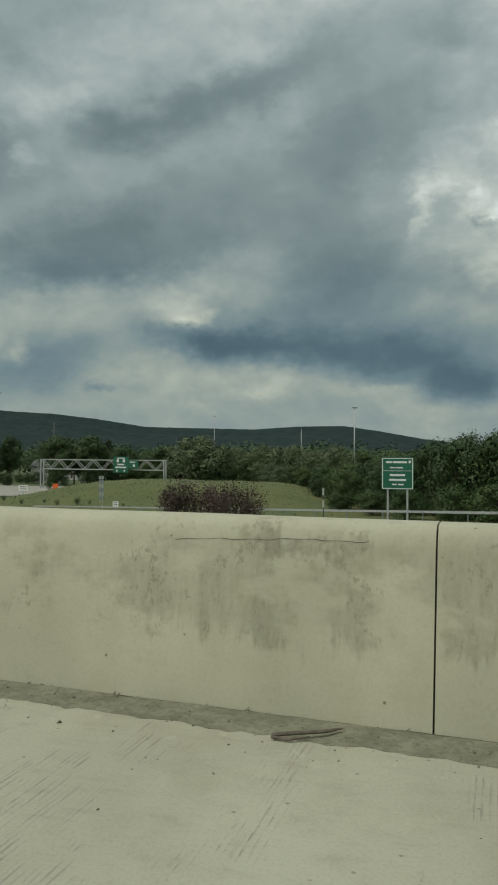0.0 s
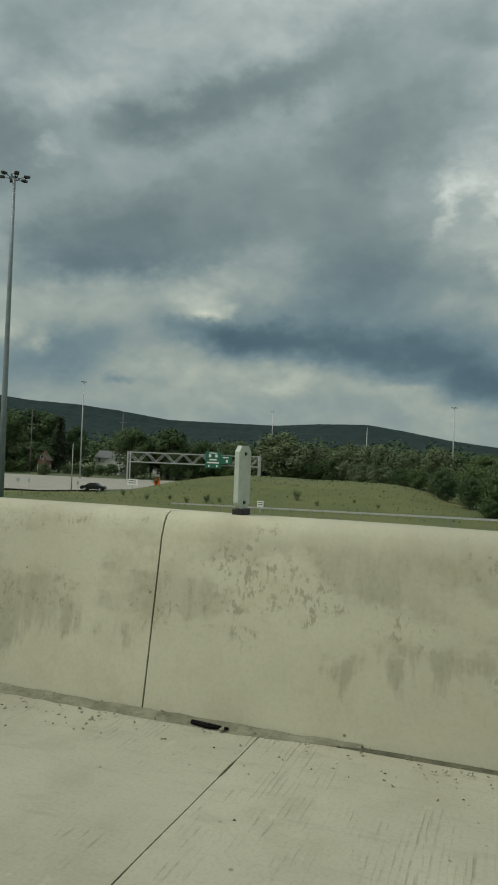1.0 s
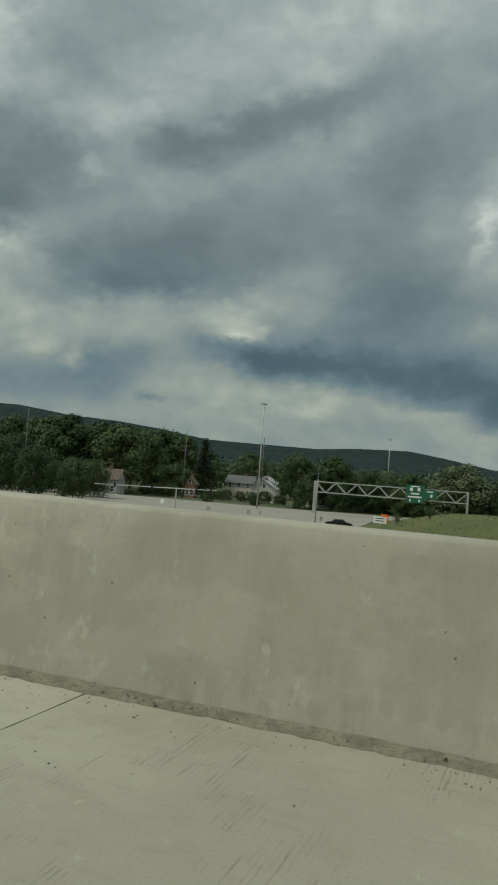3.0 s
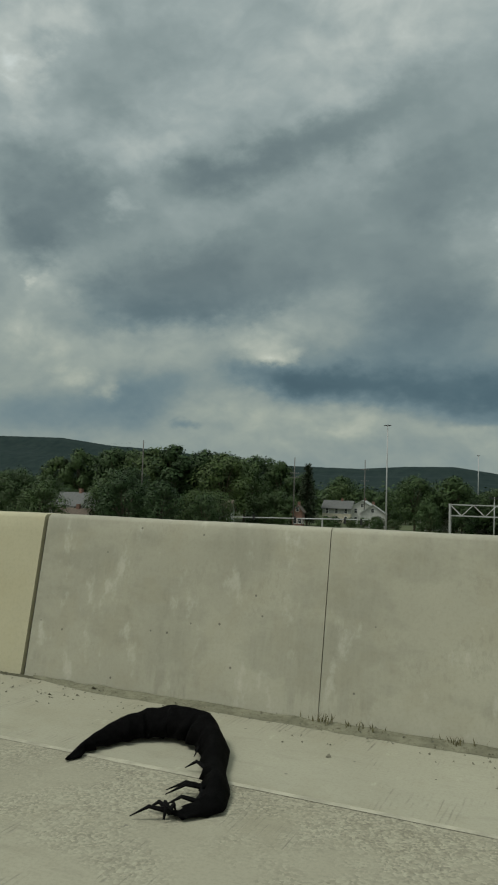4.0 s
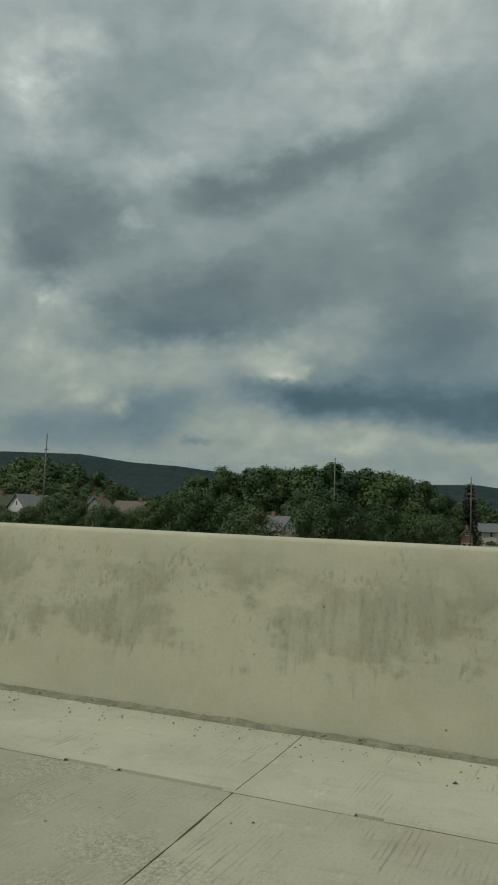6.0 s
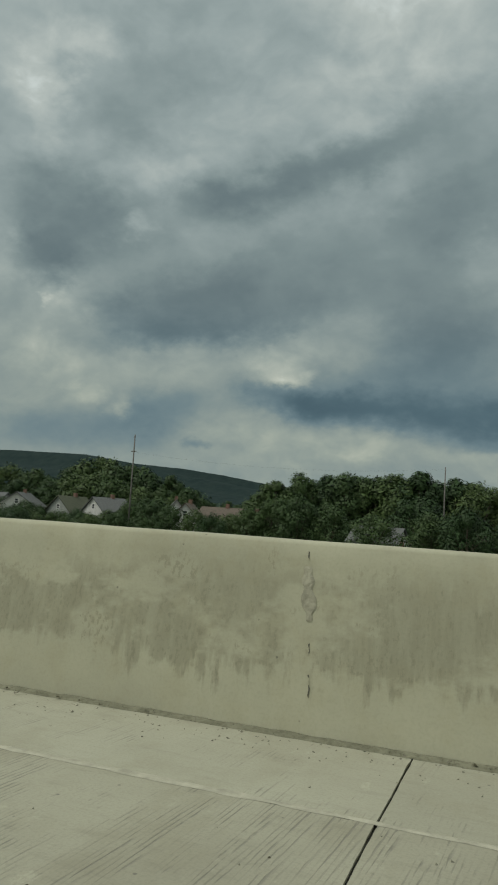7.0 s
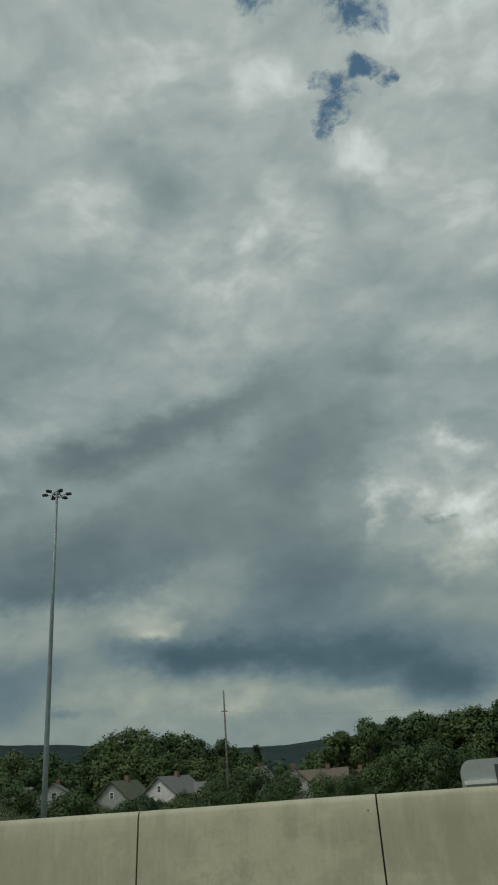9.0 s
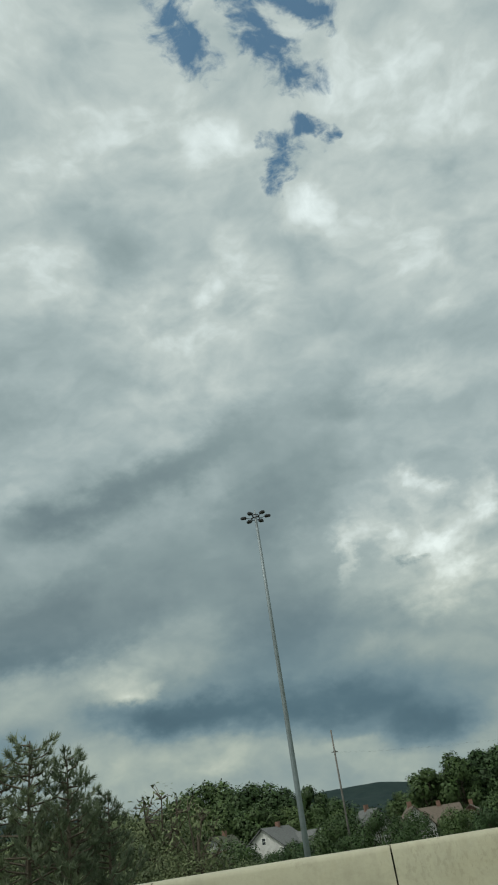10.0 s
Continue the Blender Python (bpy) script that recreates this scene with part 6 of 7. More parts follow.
# ---- guardrail down the ramp ----
rail = thing("guardrail", Matrix.Identity(4), "long galvanised box-beam guardrail along the ramp", "guardrail")
RA, RB = Vector((22, 26.5, -0.55)), Vector((-59.5, 93.5, -5.75))
bm = bmesh.new()
d = (RB - RA)
n_ = Vector((-d.y, d.x, 0)).normalized() * -1
steps = 34
prev = None
for i in range(steps + 1):
    p = RA + d * i / steps
    row = [bm.verts.new(p + n_ * o + Vector((0, 0, z))) for o, z in ((-0.076, -0.076), (0.076, -0.076), (0.076, 0.076), (-0.076, 0.076))]
    if prev:
        for k in range(4):
            bm.faces.new((prev[k], row[k], row[(k + 1) % 4], prev[(k + 1) % 4]))
    prev = row
bmesh.ops.recalc_face_normals(bm, faces=bm.faces[:])
part("beam", bm, M_GALV, rail)
for i in range(29):
    p = RA + d * (i + 0.5) / 29
    g = ground_z(p.x, p.y)
    part("post", box(p.x - 0.035, p.x + 0.035, p.y - 0.03 - n_.y * 0.1, p.y + 0.03 - n_.y * 0.1, min(g - 0.2, p.z - 0.8), p.z - 0.02), M_MAST, rail)
for x, y, z0, z1 in ((-97.6, 11.75, -2.5, 1.75), (-109.4, 11.4, -2.5, 1.3), (-6.3, 33, -1.8, -0.15)):
    s_ = thing("marker_post", Matrix.Translation((x, y, z0)), "slim grey post with two narrow marker panels", "marker post", "marker posts")
    part("post", box(-0.022, 0.022, 0.0, 0.04, -0.3, z1 - z0 - 0.05), M_POST, s_)
    for k, half in ((0.0, 0.045), (0.62, 0.04)):
        part("panel", box(-half, half, -0.012, -0.001, z1 - z0 - k - 0.36, z1 - z0 - k, 0.003), M_DELIN, s_)


# ---- delineators on the parapet's top ----
def delineator(x, lean, turn, label):
    h = lerp(HEIGHTS, x)
    root = thing("delineator", along(x, BATTER * h + 0.14, h, turn), label, "delineator", "delineators on the parapet")
    m = Matrix.Rotation(radians(lean), 4, "Y")
    part("foot", box(-0.045, 0.045, -0.03, 0.03, -0.002, 0.03, 0.006), M_BLACK, root)
    w, hh = 0.066, 0.34
    rim = [(-w + 0.03, 0.03), (w - 0.03, 0.03), (w, 0.06), (w, hh - 0.03), (w - 0.03, hh), (-w + 0.03, hh), (-w, hh - 0.03), (-w, 0.06)]
    p = part("board", plate(rim, -0.012, 0.012, "y"), M_DELIN, root)
    p.data.transform(m)
    p = part("stem", box(-0.018, 0.018, 0.013, 0.03, 0.0, 0.3), M_GALV, p)
    p.data.transform(m)
    for k in (0.06, 0.30):
        b = part("bolt", tube([(0, -0.012, k), (0, -0.019, k)], 0.009, 6), M_BLACK, root)
        b.data.transform(m)


delineator(-21.2, 0, 84, "grey-white delineator board turned aside on the parapet")
delineator(-156.33, -5, 8, "grey-white delineator board bolted to the parapet top")
delineator(-204.27, -17, 6, "leaning grey-white delineator board on the parapet top")
s_ = thing("marker_post", Matrix.Translation((-111.1, 6.6, -1.36)), "grey marker board on a post behind the parapet", "marker post", "marker posts")
part("post", box(-0.03, 0.03, 0.013, 0.04, -0.3, 2.6), M_GALV, s_)
part("panel", plate([(-0.10, 2.25), (0.10, 2.25), (0.12, 2.3), (0.12, 2.72), (0.10, 2.76), (-0.10, 2.76), (-0.12, 2.72), (-0.12, 2.3)], -0.012, 0.012, "y"), M_DELIN, s_)


s_ = thing("marker_post", Matrix.Translation((-204.05, 8.5, -1.5)), "white marker board leaning beyond the bridge parapet", "marker post", "marker posts")
part("post", box(-0.03, 0.03, 0.013, 0.04, -5.0, 2.6), M_GALV, s_)
lean_ = part("panel", box(-0.03, 0.03, -0.012, 0.012, 2.1, 2.62), M_WHITE, s_)
lean_.data.transform(Matrix.Translation((0, 0, 2.1)) @ Matrix.Rotation(radians(-30), 4, "Y") @ Matrix.Translation((0, 0, -2.1)))


# ---- two big signs behind the bridge parapet, seen from the back ----
def sign_back(a, b, top, low, posts, label):
    a, b = Vector(a), Vector(b)
    w = (b - a).length
    m = Matrix.Translation((*a, 0)) @ Matrix.Rotation(math.atan2((b - a).y, (b - a).x), 4, "Z")
    root = thing("large_sign", m, label, "road sign", "large signs behind the parapet")
    r = 0.22
    rim = [(0, low), (w, low)]
    for k in range(7):
        t = math.pi / 2 * k / 6
        rim.append((w - r + r * math.cos(t), top - r + r * math.sin(t)))
    for k in range(7):
        t = math.pi / 2 + math.pi / 2 * k / 6
        rim.append((r + r * math.cos(t), top - r + r * math.sin(t)))
    part("sign_panel", plate(rim, 0.06, 0.075, "y"), M_SIGNBACK, root)
    for z in (top - 0.36, top - 1.14, top - 1.92):
        part("stringer", box(0.06, w - 0.06, 0.02, 0.059, z - 0.03, z + 0.03), M_ALU, root)
    for f in posts:
        bm = bmesh.new()
        put_box(bm, w * f - 0.07, w * f + 0.07, 0.005, 0.019, -7, top - 0.1)
        put_box(bm, w * f - 0.07, w * f + 0.07, -0.16, -0.146, -7, top - 0.1)
        put_box(bm, w * f - 0.008, w * f + 0.008, -0.146, 0.005, -7, top - 0.1)
        part("post", bm, M_POST, root, "dark steel beam post")


sign_back((-183.50, 11.9), (-179.12, 10.55), 2.5, -1.2, (0.145, 0.465, 0.79), "large grey aluminium sign seen from behind")
sign_back((-190.7, 12.2), (-186.0, 10.35), 1.36, -2.4, (0.15, 0.46, 0.83), "low grey aluminium sign seen from behind")


# ---- houses ----
def house(x, y, peak, w, d, wall, roof, label, turn=0, gable="x", rise=2.4, chimney=True, dormer=False):
    z = ground_z(x, y)
    h = peak - rise - z
    root = thing("house", Matrix.Translation((x, y, z)) @ Matrix.Rotation(radians(turn + (90 if gable == "y" else 0)), 4, "Z"), label, "house", "houses below the wood")
    if gable == "y":
        w, d = d, w
    bm = box(-w / 2, w / 2, -d / 2, d / 2, -0.3, h)
    for s in (-1, 1):
        bm.faces.new([bm.verts.new(v) for v in ((s * w / 2, -d / 2, h), (s * w / 2, d / 2, h), (s * w / 2, 0, h + rise))])
    body = part("wall", bm, wall, root)
    bm = bmesh.new()
    e = 0.45
    for s in (-1, 1):
        k = rise / (d / 2)
        vs = [bm.verts.new(v) for v in ((-w / 2 - e, 0, h + rise + 0.12), (w / 2 + e, 0, h + rise + 0.12), (w / 2 + e, s * (d / 2 + e), h - k * e + 0.12), (-w / 2 - e, s * (d / 2 + e), h - k * e + 0.12))]
        lo = [bm.verts.new(v.co - Vector((0, 0, 0.2))) for v in vs]
        bm.faces.new(vs)
        bm.faces.new(lo[::-1])
        for i in range(4):
            bm.faces.new((vs[i], vs[(i + 1) % 4], lo[(i + 1) % 4], lo[i]))
    bmesh.ops.recalc_face_normals(bm, faces=bm.faces[:])
    rf = part("roof", bm, roof, root)
    if chimney:
        part("chimney", box(w * 0.12 - 0.35, w * 0.12 + 0.35, -0.35, 0.35, h + rise * 0.4, h + rise + 0.9), M_BRICK, rf)
    def window(parent, cx, cz, ww, wh, side):
        f = Matrix.Translation((cx, -d / 2, cz)) if side == "front" else Matrix.Translation((side * w / 2, cx, cz)) @ Matrix.Rotation(math.pi / 2 * side, 4, "Z")
        bm = bmesh.new()
        for a, b, c, dd in ((-ww / 2 - 0.1, ww / 2 + 0.1, wh / 2, wh / 2 + 0.1), (-ww / 2 - 0.1, ww / 2 + 0.1, -wh / 2 - 0.1, -wh / 2), (-ww / 2 - 0.1, -ww / 2, -wh / 2, wh / 2), (ww / 2, ww / 2 + 0.1, -wh / 2, wh / 2), (-ww / 2, ww / 2, -0.04, 0.04)):
            put_box(bm, a, b, -0.06, 0.0, c, dd)
        fr = part("window", bm, M_WHITE, parent)
        fr.data.transform(f)
        pn = part("pane", box(-ww / 2, ww / 2, -0.03, -0.005, -wh / 2, wh / 2), M_GLASS, fr)
        pn.data.transform(f)
    storeys = [1.5, min(4.4, h - 1.0)] if h > 4.6 else [min(1.6, h * 0.5)]
    n = max(2, int(w / 2.6))
    for zc in storeys:
        for k in range(n):
            window(root, -w / 2 + w * (k + 0.5) / n, zc, 0.9, 1.4, "front")
        for s in (-1, 1):
            for cx in (-d / 4, d / 4):
                window(root, cx, zc, 0.9, 1.4, s)
    for s in (-1, 1):
        window(root, 0, h + rise * 0.3, 0.8, 1.0, s)
    return root


def siding(name, colour):
    m, t, s, where = material(name, 0.7)
    wv = t.nodes.new("ShaderNodeTexWave")
    wv.bands_direction = "Z"
    wv.inputs["Scale"].default_value = 2.2
    link(t, where, wv.inputs["Vector"])
    n = noise_node(t, where, 1.5, 5, 0.6)
    c = mix(t, ramp(t, n.outputs["Fac"], 0.3, 0.7), colour, tuple(v * 0.8 for v in colour))
    link(t, c, s.inputs["Base Color"])
    bump(t, s, wv.outputs["Fac"], 0.5, 0.03)
    return m


M_BRICK = plain("red_brick", (0.20, 0.115, 0.085), 0.9, vary=0.3, size=5)
M_SIDING = siding("white_siding", (0.62, 0.62, 0.58))
M_CREAM = siding("cream_siding", (0.56, 0.52, 0.40))
M_SAGE = siding("grey_siding", (0.34, 0.36, 0.33))
M_SHINGLE = plain("grey_shingles", (0.115, 0.12, 0.115), 0.9, vary=0.25, size=3)
M_SHINGLE_B = plain("brown_shingles", (0.115, 0.092, 0.07), 0.9, vary=0.25, size=3)
M_SHINGLE_G = plain("mossy_green_shingles", (0.075, 0.083, 0.052), 0.9, vary=0.25, size=3)
M_TIN = plain("pale_metal_roof", (0.46, 0.48, 0.46), 0.5, 0.3, vary=0.1, size=2)
two_tone = house(-146.5, 247, 0.9, 9.5, 8.5, M_SAGE, M_SHINGLE, "two-storey house, grey above and cream below", 4)
part("lower_wall", box(-4.77, 4.77, -4.27, 4.27, -0.3, 3.1), M_CREAM, two_tone, "cream lower storey")
house(-138.5, 250, 1.2, 8.5, 9.0, M_SIDING, M_TIN, "white house wing with a pale metal roof", 4, "y")
house(-145.7, 200, -0.6, 2.8, 4.0, M_BRICK, M_SHINGLE_B, "small brick house with a brown roof", 8, "y", 1.6)
house(-176.5, 138, 0.9, 9.0, 7.5, M_SIDING, M_SHINGLE, "white gabled house with a grey roof among trees", -8, "x", 2.6)
house(-171.5, 130, -2.3, 7, 6, M_CREAM, M_SHINGLE_B, "low house with a brown roof behind the hedge", 5, "x", 2.0)
house(-268, 150, 4.0, 9, 9, M_SIDING, M_SHINGLE, "pale house with a grey hipped roof", 20, "y", 3.0)
house(-279.5, 151, 3.8, 10, 8, M_SAGE, M_SHINGLE, "grey house with a broad grey roof", 8)
house(-253.5, 150, 3.7, 9, 8, M_SAGE, M_SHINGLE_G, "house with a steep mossy green roof", -14, "y", 3.6)
house(-243.2, 150, 3.8, 9, 8, M_SIDING, M_SHINGLE, "white gabled house with a grey roof and chimney", -25, "y", 3.0)
house(-237.6, 151, 2.4, 7, 7, M_SIDING, M_SHINGLE, "white house wing with a grey roof", -25, "x", 2.4, False)
house(-225.4, 150, 4.2, 6, 7, M_SIDING, M_SHINGLE, "narrow white house with a steep gable", 30, "y", 3.6)
house(-213.8, 150, 3.0, 9, 8, M_CREAM, M_SHINGLE_B, "cream house with a brown roof and chimneys", 6)
house(-207.0, 152, 2.4, 7, 7, M_BRICK, M_SHINGLE_B, "brick house with a brown roof", -6, "y", 2.4)
house(-217.5, 141, 3.4, 6, 6, M_SIDING, M_SHINGLE_B, "white cottage with a pointed gable", 12, "y", 3.0)
house(-53.5, 221, -0.6, 9.5, 8, M_SIDING, M_SHINGLE, "white house with a porch beyond the mound", 3, "x", 2.4)
house(-46.0, 222, -0.8, 6.5, 7, M_SIDING, M_SHINGLE, "white gabled house beyond the mound", 2, "y", 2.4)
house(-128.1, 216, 0.1, 7, 8, M_SIDING, M_TIN, "white house with a pale roof behind the gantry", 10, "y", 2.4)
house(-109, 214, 0.5, 10, 8, M_SIDING, M_TIN, "long white building with a pale roof behind the gantry", 3, "x", 2.0, False)
house(-97.8, 215, 0.7, 8, 8, M_SIDING, M_SHINGLE, "white house behind the gantry truss", -4, "x", 2.2)
house(-160, 176, 0.2, 8, 8, M_SAGE, M_SHINGLE_B, "grey house with a brown roof under tall trees", 14, "x", 2.6)


# ---- a car on the lower road ----
car = thing("car", Matrix.Translation((-85.0, 118.5, -6.2)) @ Matrix.Rotation(radians(12), 4, "Z"), "black saloon car on the lower road", "car")
bm = bmesh.new()
shape = ((-2.2, 0.45), (-2.25, 0.75), (-1.9, 0.95), (-1.3, 1.0), (-0.7, 1.42), (0.6, 1.45), (1.25, 0.98), (2.0, 0.88), (2.25, 0.65), (2.2, 0.35), (-2.1, 0.3))
a_ = [bm.verts.new((u, -0.85 + (0.12 if v > 1.1 else 0), v)) for u, v in shape]
b_ = [bm.verts.new((u, 0.85 - (0.12 if v > 1.1 else 0), v)) for u, v in shape]
bm.faces.new(a_)
bm.faces.new(b_[::-1])
for i in range(len(shape)):
    j = (i + 1) % len(shape)
    bm.faces.new((a_[i], b_[i], b_[j], a_[j]))
bmesh.ops.recalc_face_normals(bm, faces=bm.faces[:])
part("body", bm, M_CAR, car)
for s in (-1, 1):
    part("side_window", plate([(-1.1, 1.03), (-0.62, 1.36), (0.52, 1.38), (1.0, 1.02)], s * 0.83 - 0.02, s * 0.83 + 0.02, "y"), M_GLASS, car)
    for x in (-1.35, 1.4):
        wh = part("wheel", tube([(x, s * 0.88 - 0.1, 0.32), (x, s * 0.88 + 0.1, 0.32)], 0.32, 14), M_TYRE, car)
        part("rim", tube([(x, s * 0.99 - 0.01, 0.32), (x, s * 0.99 + 0.01, 0.32)], 0.2, 10), M_GALV, wh)


# ---- the sign stand, set up beside the gutter ----
def leg_tube(root, a, b, name="leg"):
    a, b = Vector(a), Vector(b)
    mid = a.lerp(b, 0.5)
    outer = part(name, bar(a, mid + (b - a) * 0.06, 0.029, 0.029), M_ALU, root)
    part("inner_tube", bar(mid, b, 0.023, 0.023), M_ALU, outer)
    e = (b - a).normalized()
    part("rubber_foot", bar(b - e * 0.02, b + e * 0.035, 0.036, 0.045), M_BLACK, outer)


base = along(-144.71, -0.60)
stand = thing("sign_stand", base, "aluminium sign stand with a blue spring on four splayed legs", "sign stand")
inv = base.inverted()
for x, o in ((-146.1, 0.0), (-146.24, -1.36), (-142.88, -0.20), (-143.05, -1.58)):
    tip = inv @ P(x, o, 0.035)
    leg_tube(stand, tip.normalized() * 0.09 + Vector((0, 0, 0.09)), tip)
part("hub", box(-0.11, 0.11, -0.08, 0.08, 0.02, 0.13, 0.015), M_BLACK, stand)
for s in (-1, 1):
    part("hub_cheek", tube([(s * 0.07, -0.10, 0.10), (s * 0.07, 0.10, 0.10)], 0.055, 12), M_BLACK, stand)
bm = bmesh.new()
put_tube(bm, [(0.045 * math.cos(k * 0.52), 0.045 * math.sin(k * 0.52), 0.13 + 0.19 * k / 132) for k in range(133)], 0.0085, 5)
part("spring", bm, M_BLUE, stand)
part("spring_core", tube([(0, 0, 0.13), (0, 0, 0.33)], 0.032, 10), M_BLUE, stand)
part("socket", tube([(0, 0, 0.31), (0, 0, 0.36), (0, 0, 0.50)], [0.05, 0.045, 0.024], 8), M_IRON, stand)
for z0, z1, w in ((0.42, 1.44, 0.036), (1.15, 1.84, 0.050), (1.80, 2.76, 0.034), (2.72, 3.28, 0.024)):
    part("mast_section", box(-w / 2, w / 2, -w / 2, w / 2, z0, z1), M_ALU_SHADED, stand)
lk = part("latch", box(-0.035, 0.05, -0.04, 0.04, 1.42, 1.50, 0.01), M_BLACK, stand)
part("latch_lever", bar((0.05, 0, 1.46), (0.085, 0, 1.55), 0.02, 0.02), M_BLACK, lk)
clamp = part("clamp", box(-0.035, 0.035, -0.035, 0.035, 3.20, 3.32, 0.008), M_BLACK, stand)
part("hook", tube([(-0.03, 0, 3.25), (-0.10, 0, 3.25), (-0.105, 0, 3.36)], 0.014, 6), M_BLACK, clamp)
part("thumb_screw", tube([(0.03, 0, 3.26), (0.09, 0, 3.22)], [0.015, 0.03], 8), M_BLACK, clamp)
part("upper_clamp", plate([(-0.02, 3.36), (0.03, 3.36), (0.05, 3.42), (0.03, 3.46), (0.055, 3.5), (0.02, 3.56), (-0.025, 3.55), (-0.03, 3.44)], -0.03, 0.03, "y"), M_BLACK, stand)
for c in stand.children:
    if not c.name.startswith("leg"):
        for p in (c, *c.children):
            p.data.transform(Matrix.Diagonal((0.7, 0.7, 0.975, 1)))
# the shed strap on one leg
tagged(part("tie_strap", tube([P(-144.15, -0.46, 0.03), P(-143.95, -0.58, 0.02), P(-143.75, -0.52, 0.03), P(-143.62, -0.42, 0.09)], [0.02, 0.03, 0.022, 0.006], 6), M_RUBBER), "black rubber strap lying over the stand leg", "strap")


def sheet(corners, z0, z1, r=0.05):
    """A flat sheet with rounded corners over deck points (x, o), z by corner."""
    pts = []
    n = len(corners)
    for i in range(n):
        p, a, b = Vector(corners[i]), Vector(corners[i - 1]), Vector(corners[(i + 1) % n])
        for k in range(4):
            t = k / 3
            u, v = p + (a - p).normalized() * r, p + (b - p).normalized() * r
            pts.append(u * (1 - t) ** 2 + p * 2 * t * (1 - t) + v * t * t)
    bm = bmesh.new()
    up = [bm.verts.new(P(q.x, q.y, q.z + z1)) for q in pts]
    dn = [bm.verts.new(P(q.x, q.y, q.z + z0)) for q in pts]
    bm.faces.new(up)
    bm.faces.new(dn[::-1])
    for i in range(len(pts)):
        j = (i + 1) % len(pts)
        bm.faces.new((up[i], dn[i], dn[j], up[j]))
    bmesh.ops.recalc_face_normals(bm, faces=bm.faces[:])
    return bm


def inset_line(corners, z, inset, width):
    c = sum((Vector(q) for q in corners), Vector()) / len(corners)
    bm = bmesh.new()
    n = len(corners)
    for i in range(n):
        a, b = Vector(corners[i]), Vector(corners[(i + 1) % n])
        ring = []
        for p, f in ((a, inset), (b, inset), (b, inset + width), (a, inset + width)):
            q = p.lerp(c, f)
            ring.append(bm.verts.new(P(q.x, q.y, q.z + z)))
        bm.faces.new(ring)
    bmesh.ops.recalc_face_normals(bm, faces=bm.faces[:])
    if sum(f.normal.z for f in bm.faces) < 0:
        bmesh.ops.reverse_faces(bm, faces=bm.faces[:])
    return bm


ORANGE_A = [(-142.74, -0.86, 0.10), (-142.47, 0.05, 0.06), (-141.30, -0.22, 0.06), (-141.57, -1.15, 0.10)]
WHITE_A = [(-142.70, -0.76, 0.13), (-142.42, 0.10, 0.08), (-141.24, -0.16, 0.08), (-141.53, -1.02, 0.13)]
ORANGE_B = [(-142.80, -0.80, 0.06), (-142.52, 0.08, 0.03), (-141.36, -0.18, 0.03), (-141.66, -1.08, 0.06)]
for corners, top_mat, lab, cat in ((ORANGE_B, M_ORANGE, "orange work sign lying face up in a stack", "road sign"), (ORANGE_A, M_ORANGE, "orange work sign with a black border lying in a stack", "road sign"), (WHITE_A, M_WHITE, "work sign lying white back up on the stack", "road sign")):
    root = thing("folded_sign", Matrix.Identity(4), lab, cat, "stacked work signs")
    part("sheet", sheet(corners, -0.004, 0.004), top_mat, root)
    if top_mat is M_ORANGE:
        part("border_line", inset_line(corners, 0.0052, 0.07, 0.05), M_BLACK, root)


def sack(name, m, length, width, height, mat, label, seed, neck=True):
    """A tied, half-filled bag that sags on what it lies on."""
    root = thing(name, m, label, "sandbag")
    bm = bmesh.new()
    n, k_ = 16, 18
    rings = []
    for i in range(n + 1):
        t = i / n
        u = -length / 2 + length * t
        waist = 1 - 0.38 * math.exp(-((t - 0.55) / 0.07) ** 2)
        r = (max(0.0, 1 - abs(2 * t - 1) ** 3.2)) ** 0.5 * waist
        ring = []
        for k in range(k_):
            a = 2 * math.pi * k / k_
            f = 1 + 0.10 * noise.noise((math.cos(a) * 2, math.sin(a) * 2, t * 5 + seed))
            y = math.cos(a) * width / 2 * r * f
            z = height * 0.46 + math.sin(a) * height / 2 * r * f
            ring.append(bm.verts.new((u, y, max(z, 0.0) if r > 0.02 else height * 0.45)))
        rings.append(ring)
    for a, b in zip(rings, rings[1:]):
        for k in range(k_):
            bm.faces.new((a[k], a[(k + 1) % k_], b[(k + 1) % k_], b[k]))
    bmesh.ops.remove_doubles(bm, verts=bm.verts[:], dist=0.0005)
    part("bag_body", bm, mat, root, smooth=True)
    if neck:
        part("tie_cord", tube([(-length / 2 + 0.02, 0, height * 0.45), (-length / 2 - 0.05, 0.02, height * 0.55), (-length / 2 - 0.09, -0.03, 0.02)], [0.016, 0.012, 0.006], 6), M_RUBBER, root)
        part("tie_cord", tube([(length * 0.05, -width * 0.33, height * 0.2), (length * 0.05, 0, height * 0.8), (length * 0.05, width * 0.33, height * 0.2)], 0.009, 6), M_RUBBER, root)


sack("sandbag", along(-141.88, -0.33, 0.10, -6), 0.76, 0.30, 0.20, M_BAG, "orange sandbag tied with cord on the stacked signs", 3)

